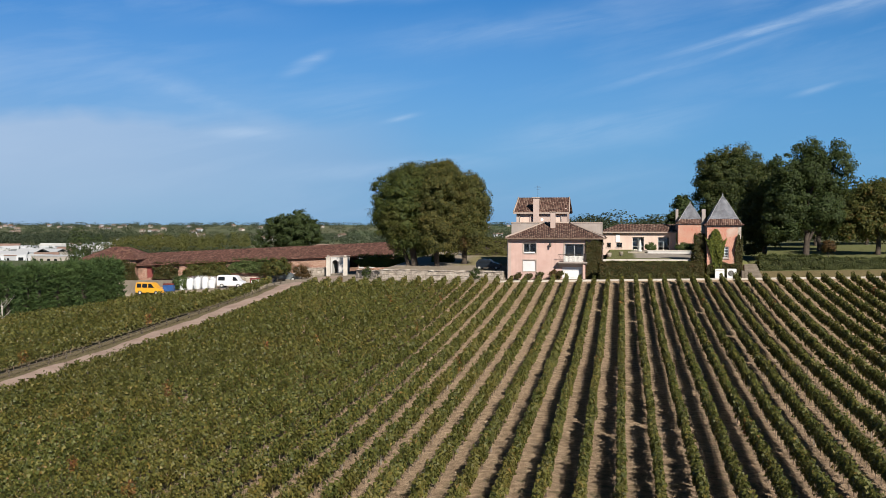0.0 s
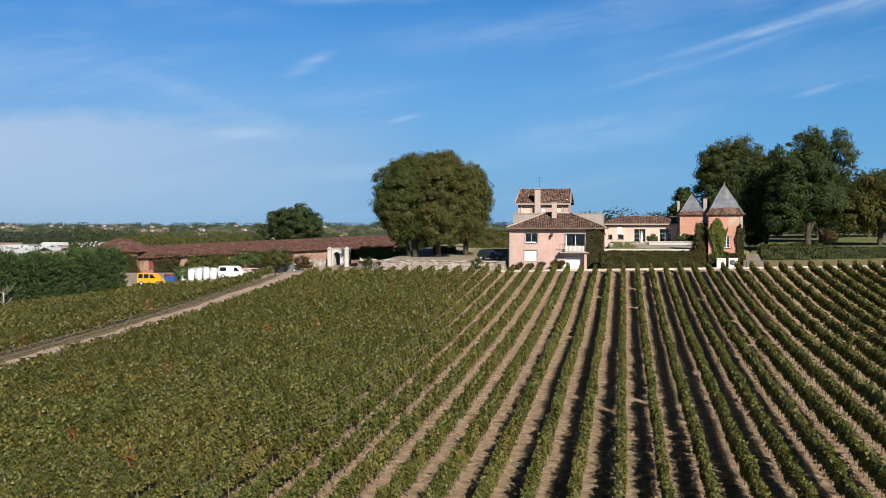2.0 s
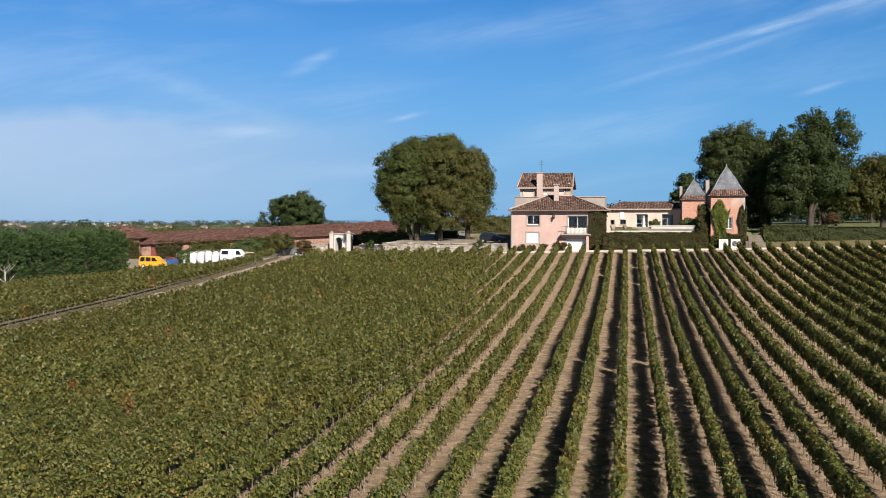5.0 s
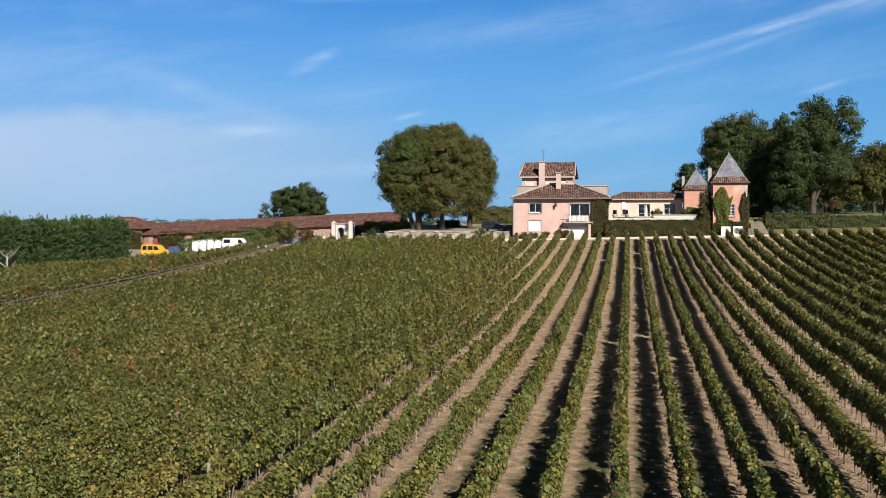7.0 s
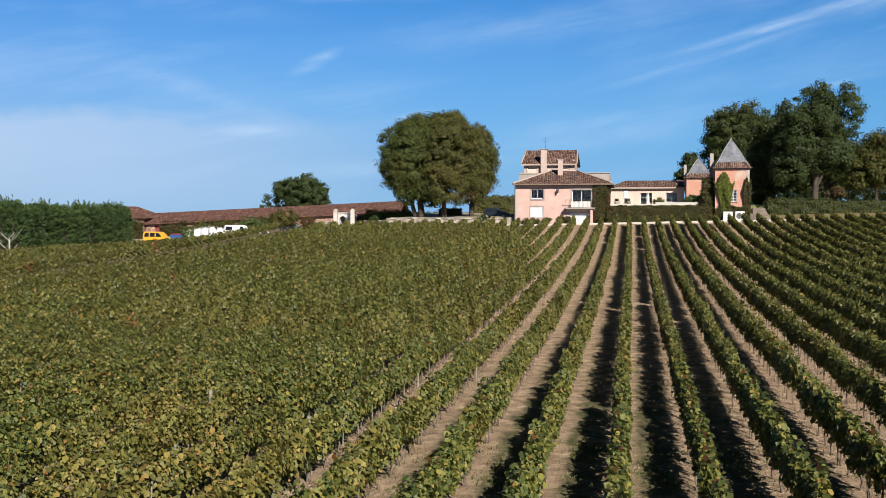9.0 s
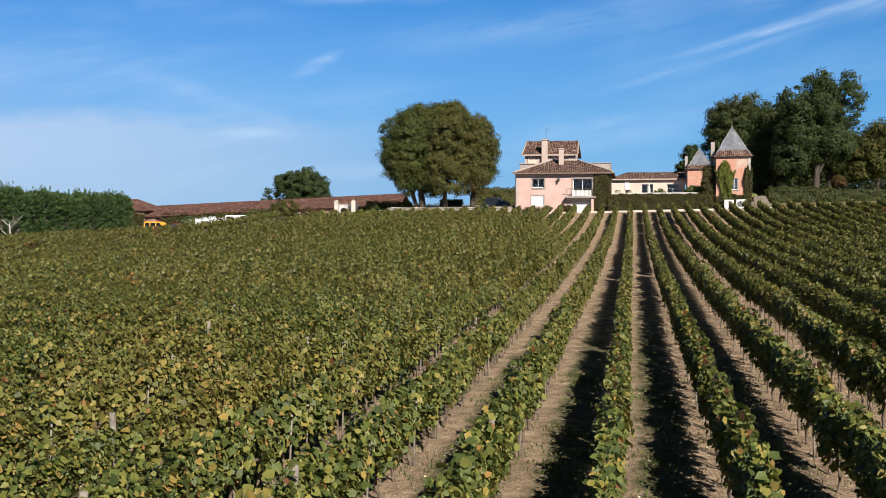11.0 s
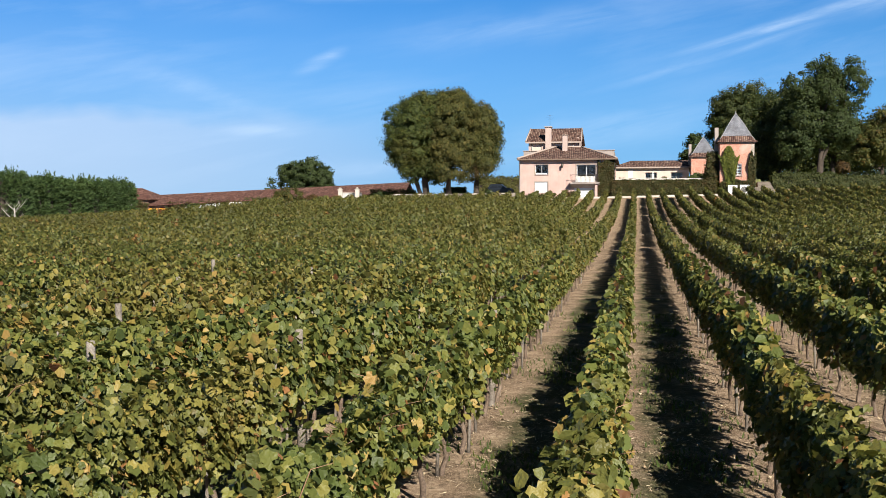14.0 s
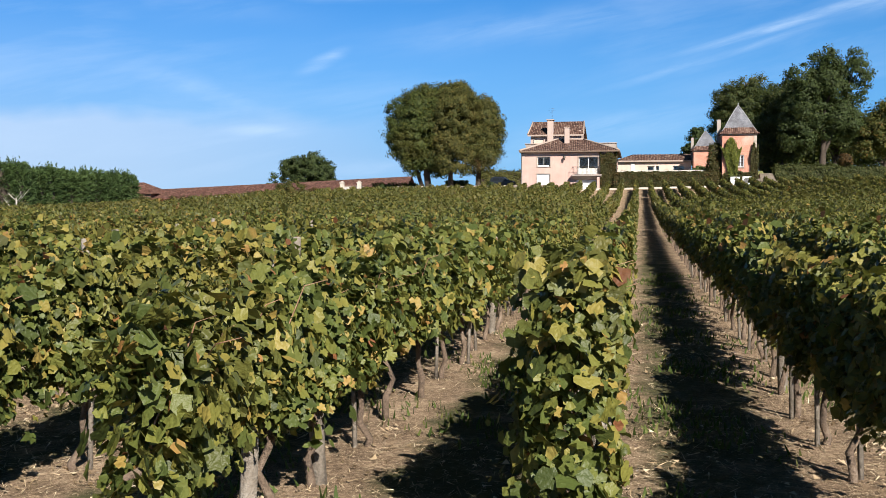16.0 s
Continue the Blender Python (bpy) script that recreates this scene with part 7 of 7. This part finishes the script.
def vine_proto(seed, near, count=800, **shape):
    """One vine as a thing with its parts; near ones have finely cut leaves."""
    t = thing("grapevine", (0, 0, -50 - seed), "trained grapevine with green leaves turning yellow", "grapevine", "vines in rows")
    trunk, arms, post = vine_wood(seed, stake=seed % 2 == 0)
    part("trunk", trunk, M["vine_bark"], t, "gnarled grey-brown stock")
    for a_ in arms:
        part("arm", a_, M["vine_bark"], t)
    if post:
        part("stake", post, M["stake"], t, "thin weathered stake")
    if near:
        r = random.Random(70 + seed)
        for i in range(3):
            y0, s_ = -0.3 + 0.3 * i + r.uniform(-0.06, 0.06), r.choice((-1, 1))
            x1, y1, z1 = s_ * r.uniform(0.05, 0.16), y0 + r.uniform(-0.14, 0.14), r.uniform(1.0, 1.2)
            pts = [(0, y0, 0.64), (x1 * 0.2, y0 + 0.02, 0.8), (x1 * 0.75, (y0 + y1) / 2 - 0.02, 0.98), (x1 * 1.2, y1, z1), (x1 * 1.9, y1 + 0.04, z1 + 0.03)]
            part("cane", tube(bmesh.new(), pts, [0.005, 0.0045, 0.004, 0.003, 0.0015], 5), M["cane"], t, "reddish-brown cane")
        v, f, idx = vine_foliage(count, 0.076, CUT, 400 + seed, 0.012, **shape)
        f, idx = np.concatenate([f[:, [0, 1, 2]], f[:, [0, 2, 3]]]), np.concatenate([idx, idx])
        ok = (f[:, 0] != f[:, 1]) & (f[:, 1] != f[:, 2]) & (f[:, 0] != f[:, 2])
        v2, f2, idx2 = vine_foliage(int(count * 1.25), 0.062, PENT, 450 + seed, 0.012, **shape)
        me = mesh_from("foliage", np.concatenate([v, v2]), np.concatenate([f[ok], f2 + len(v)]), [M["vine_leaf"], M["red_leaf"]], np.concatenate([idx[ok], idx2]))
    else:
        v, f, idx = vine_foliage(820 if seed < 13 else 680, 0.083 if seed < 13 else 0.091, PENT, 500 + seed, 0.008, low=0.48, half=0.13, top=1.06, dome=0.22)
        me = mesh_from("foliage", v, f, [M["vine_leaf"], M["red_leaf"]], idx)
    tagged(part("foliage", me, None, t), kind="stuff")
    return t


head_proto = vine_proto(8, True, 1150, low=0.3, half=0.17, top=1.24, end=300)
near_protos, mid_protos = [vine_proto(s, True) for s in range(7)], [vine_proto(10 + s, False) for s in range(7)]
placed = []


def in_sight(x, y, more=2.5):
    return -0.66 * y - more <= x <= 0.26 * y + more


stretch = np.random.default_rng(21)
NEAR_END, MID_END = 8.8, 27.5
HEAD = {0: 4.88, -1: 4.0, 1: 4.6}      # where the rows begin
rows = range(-23, 21)
first = []
for k in rows:
    x = ROW * k
    for i in range(40):
        y = HEAD.get(k, 3.9 + 0.25 * math.sin(k * 2.7)) + STEP * i
        if not in_sight(x, y, 1.6) or y > MID_END:
            continue
        first.append((x, y))
first.sort(key=lambda p: p[1])
alone = first[:300]
limit = {}
for x, y in alone:
    limit[round(x, 2)] = max(limit.get(round(x, 2), -9), y)
for j, (x, y) in enumerate(alone):
    protos_ = near_protos if y < NEAR_END else (mid_protos[:3] if y < 12.5 else mid_protos[3:])
    src = protos_[int(stretch.integers(len(protos_)))]
    if y < 5.4 and -0.5 < x < 0.5:
        src = head_proto                    # bushy first stocks
    xx, yy = x + stretch.normal(0, 0.025), y + stretch.normal(0, 0.04)
    v_ = copy_thing(src, pose(xx, yy, gh(xx, yy), 0, 0, (0 if src is head_proto else 180) * int(stretch.integers(2)) + stretch.normal(0, 4)) @ Matrix.Diagonal((1, 1, 1 + stretch.normal(0, 0.045), 1)))
    placed.append((v_, xx, yy))
for p_ in near_protos + mid_protos + [head_proto]:
    for o_ in (*p_.children_recursive, p_):
        bpy.data.objects.remove(o_)

# the outermost leaves of the vines that the camera sinks down beside are single leaves
lone = np.random.default_rng(22)
for v_, x, y in placed:
    if 3.0 < y < 8.2 and in_sight(x, y, 0.3):
        for i in range(34):
            s = lone.choice((-1, 1))
            ob = part("leaf", leaf_mesh[int(lone.integers(3))], None, v_)
            top_ = lone.random() < 0.35
            z = lone.uniform(1.06, 1.2) if top_ else lone.uniform(0.5, 1.05)
            ob.matrix_basis = pose(lone.uniform(-0.2, 0.2) if top_ else s * lone.uniform(0.12, 0.2), lone.uniform(-0.5, 0.5), z, lone.uniform(-70, -20) if top_ else lone.normal(-18, 28), lone.normal(0, 28), s * 90 + lone.normal(0, 45)) @ Matrix.Scale(lone.uniform(0.045, 0.085), 4)

# the rest of the rows, each row one stretch of foliage and wood
def row_foliage(n, size, inner, seed, **k):
    """Foliage of one stock in a far row: small leaves outside, large ones added inside to block the sun."""
    v, f, mi = vine_foliage(n, size, TRI, seed, 0.004, **k)
    r = np.random.default_rng(seed + 50)
    lo, hi = k["low"] + 0.06, k["top"] - 0.10
    P = np.stack([r.normal(0, 0.03, inner), r.uniform(-0.5, 0.5, inner), r.uniform(lo, hi, inner)], -1)
    N = np.stack([np.where(r.random(inner) < 0.5, -1.0, 1.0), r.normal(0, 0.35, inner), r.normal(0, 0.2, inner)], -1)
    v2, f2 = leaves(P, N, 0.26 * (0.7 + 0.6 * r.random(inner)), TRI, 0.3, r)
    return np.concatenate([v, v2]), np.concatenate([f, f2 + len(v)]), np.concatenate([mi, np.zeros(inner, int)])


kinds = {"b": [row_foliage(640, 0.10, 26, 600 + s, half=0.135, low=0.44, top=1.13, top_share=0.13, lift=0.5, dome=0.26) for s in range(6)],
         "c": [row_foliage(300, 0.145, 30, 620 + s, half=0.145, low=0.40, top=1.13, top_share=0.11, lift=0.4, dome=0.28) for s in range(6)],
         "d": [row_foliage(140, 0.21, 28, 640 + s, half=0.155, low=0.34, top=1.05, top_share=0.10, lift=0.35, dome=0.26) for s in range(6)]}


def wood_arrays(seed):
    trunk, arms, post = vine_wood(seed, stake=False)
    bm = tube(bmesh.new(), [(0, 0, -0.1), (0.02 * (seed % 3 - 1), 0.01, 0.3), (0, 0.02, 0.62)], [0.032, 0.024, 0.028], 5, cap=False)
    v = np.array([w.co[:] for w in bm.verts])
    bm.verts.index_update()
    f = fix_tris(np.array([[w.index for w in q.verts] for q in bm.faces]))
    for b_ in (trunk, *arms, bm):
        b_.free()
    return v, f


wood_kinds = [wood_arrays(700 + s) for s in range(4)]
stake_v = np.array([(sx * 0.03, sy * 0.03, z) for z in (-0.1, 1.16) for sx, sy in ((-1, -1), (1, -1), (1, 1), (-1, 1))])
stake_f = fix_tris(np.array([(0, 1, 5, 4), (1, 2, 6, 5), (2, 3, 7, 6), (3, 0, 4, 7), (4, 5, 6, 7)]))


def row_of_vines(x, y0, y1, seed, left=False):
    r = np.random.default_rng(seed)
    V, Fq, MI, base = [], [], [], 0

    def add(v, f, mi):
        nonlocal base
        V.append(v), Fq.append(f + base), MI.append(mi)
        base += len(v)

    y, i = y0, 0
    while y < y1:
        if in_sight(x, y, 1.5) or left:
            kind = "b" if y < 38 else ("c" if y < 72 else "d")
            gap = r.random() < 0.012
            xx = x + r.normal(0, 0.03)
            g = gh(xx, y)
            flip = -1.0 if r.random() < 0.5 else 1.0
            if not gap:
                v, f, mi = kinds[kind][int(r.integers(6))]
                red = r.random() < 0.006
                add(v * np.array([flip, flip, 1 + r.normal(0, 0.05)]) * np.array([1.0, 1.03, 1.0]) + np.array([xx, y, g]), f, np.where(r.random(len(mi)) < 0.6, 1, mi) if red else mi)
            if y < 75:
                v, f = wood_kinds[int(r.integers(4))]
                add(v + np.array([xx, y, g]), f, np.full(len(f), 2))
            if i % 19 == seed % 19 and y < 80:
                add(stake_v + np.array([xx + 0.02, y + 0.3, g]), stake_f, np.full(10, 3))
        y += STEP
        i += 1
    if V:
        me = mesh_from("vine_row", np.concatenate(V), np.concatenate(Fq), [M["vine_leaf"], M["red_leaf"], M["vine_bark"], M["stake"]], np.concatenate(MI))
        tagged(new("vine_row", me), "long trained row of grapevines, green turning yellow", "vines", kind="stuff")


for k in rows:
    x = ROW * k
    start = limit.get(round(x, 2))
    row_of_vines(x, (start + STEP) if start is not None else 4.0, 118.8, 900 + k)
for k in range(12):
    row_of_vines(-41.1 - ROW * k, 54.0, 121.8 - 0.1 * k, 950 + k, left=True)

# stout posts in the rows near by
for x, y, h, tilt in ((-4.5, 8.9, 1.3, 2), (0.115, 4.44, 0.79, -3), (-3.0, 10.2, 1.28, 1), (-3.0, 9.3, 1.2, -1), (-1.5, 13.2, 1.2, -2), (1.5, 9.6, 1.1, 2), (3.0, 8.4, 1.15, -1), (-6.0, 12.4, 1.3, 3), (-7.5, 17.4, 1.28, 1), (-6.0, 20.1, 1.3, -1), (-9.0, 22.6, 1.3, 1), (4.5, 13.0, 1.15, 2), (-1.5, 5.95, 0.62, 4), (-1.55, 4.9, 0.6, -4)):
    bm = tube(bmesh.new(), [(0, 0, -0.4), (0.004, 0, h * 0.4), (-0.005, 0.004, h * 0.8), (0, 0, h - 0.01), (0, 0, h)], [0.044, 0.043, 0.042, 0.041, 0.034], 9)
    p_ = single("vine_post", bm, M["stake"], (x, y, gh(x, y)), "weathered grey wooden vine post", "post", "posts in the rows")
    p_.matrix_basis = p_.matrix_basis @ pose(0, 0, 0, tilt, -tilt * 0.7, 0)

# weeds and dry grass in the alleys
g_ = np.random.default_rng(33)
n_ = 70000
gy = 2.5 + 22 * g_.random(n_) ** 1.5
gx = ROW * (np.floor(g_.uniform(-8, 6, n_)) + 0.5) + g_.normal(0, 0.36, n_)
dens = np.sin(gx * 1.3 + 2) * np.sin(gy * 0.9 + gx) + 0.6 * np.sin(gy * 2.3 + 3 * gx) + 0.35 * np.sin(gy * 7.1) * np.sin(gx * 9.0)
sel = (dens > 0.05) & (gx > -0.66 * gy - 1) & (gx < 0.26 * gy + 1)
gx, gy = gx[sel], gy[sel]
P = np.stack([gx, gy, gz(gx, gy) + 0.012], -1)
blade = (np.array([(-0.13, 0.4, 0), (0.13, 0.4, 0), (0.05, 1.0, 0.25), (-0.03, 1.0, 0.25)]), np.array([(0, 1, 2, 3)]))
v, f = leaves(P, np.stack([g_.normal(0, 1, len(P)), g_.normal(0, 1, len(P)), np.full(len(P), 0.5)], -1), 0.035 + 0.075 * g_.random(len(P)), blade, -1.6, g_)
tagged(new("grass_tufts", mesh_from("grass_tufts", v, f, [M["grass"]])), "tufts of weeds and dry grass between the rows", "grass", kind="stuff")
# straw, twigs and dry leaves lying on the soil
STRAW = (np.array([(0.05, 0, 0), (0.03, 1, 0.03), (-0.05, 0.02, 0)]), np.array([(0, 1, 2)]))
n_ = 150000
gy = 3.0 + 17 * g_.random(n_) ** 2.2
gx = g_.uniform(-12, 6.5, n_)
sel = (gx > -0.66 * gy - 1) & (gx < 0.26 * gy + 1) & (np.sin(gx * 2.1 + np.sin(gy * 1.7)) * np.sin(gy * 1.1 + gx) > -0.55)
gx, gy = gx[sel], gy[sel]
P = np.stack([gx, gy, gz(gx, gy) + 0.016], -1)
flat = np.stack([g_.normal(0, 0.3, len(P)), g_.normal(0, 0.3, len(P)), np.ones(len(P))], -1)
v, f = leaves(P, flat, 0.025 + 0.075 * g_.random(len(P)) ** 2, STRAW, 0.0, g_)
pick = g_.random(len(P)) < 0.07
v2, f2 = leaves(P[pick] + np.array([0, 0, 0.006]), flat[pick], 0.02 + 0.035 * g_.random(pick.sum()), TRI, 0.0, g_)
me = mesh_from("leaf_litter", np.concatenate([v, v2]), np.concatenate([f, f2 + len(v)]), [M["litter"]])
tagged(new("leaf_litter", me), "straw, twigs and dry fallen leaves on the soil", "litter", kind="stuff")
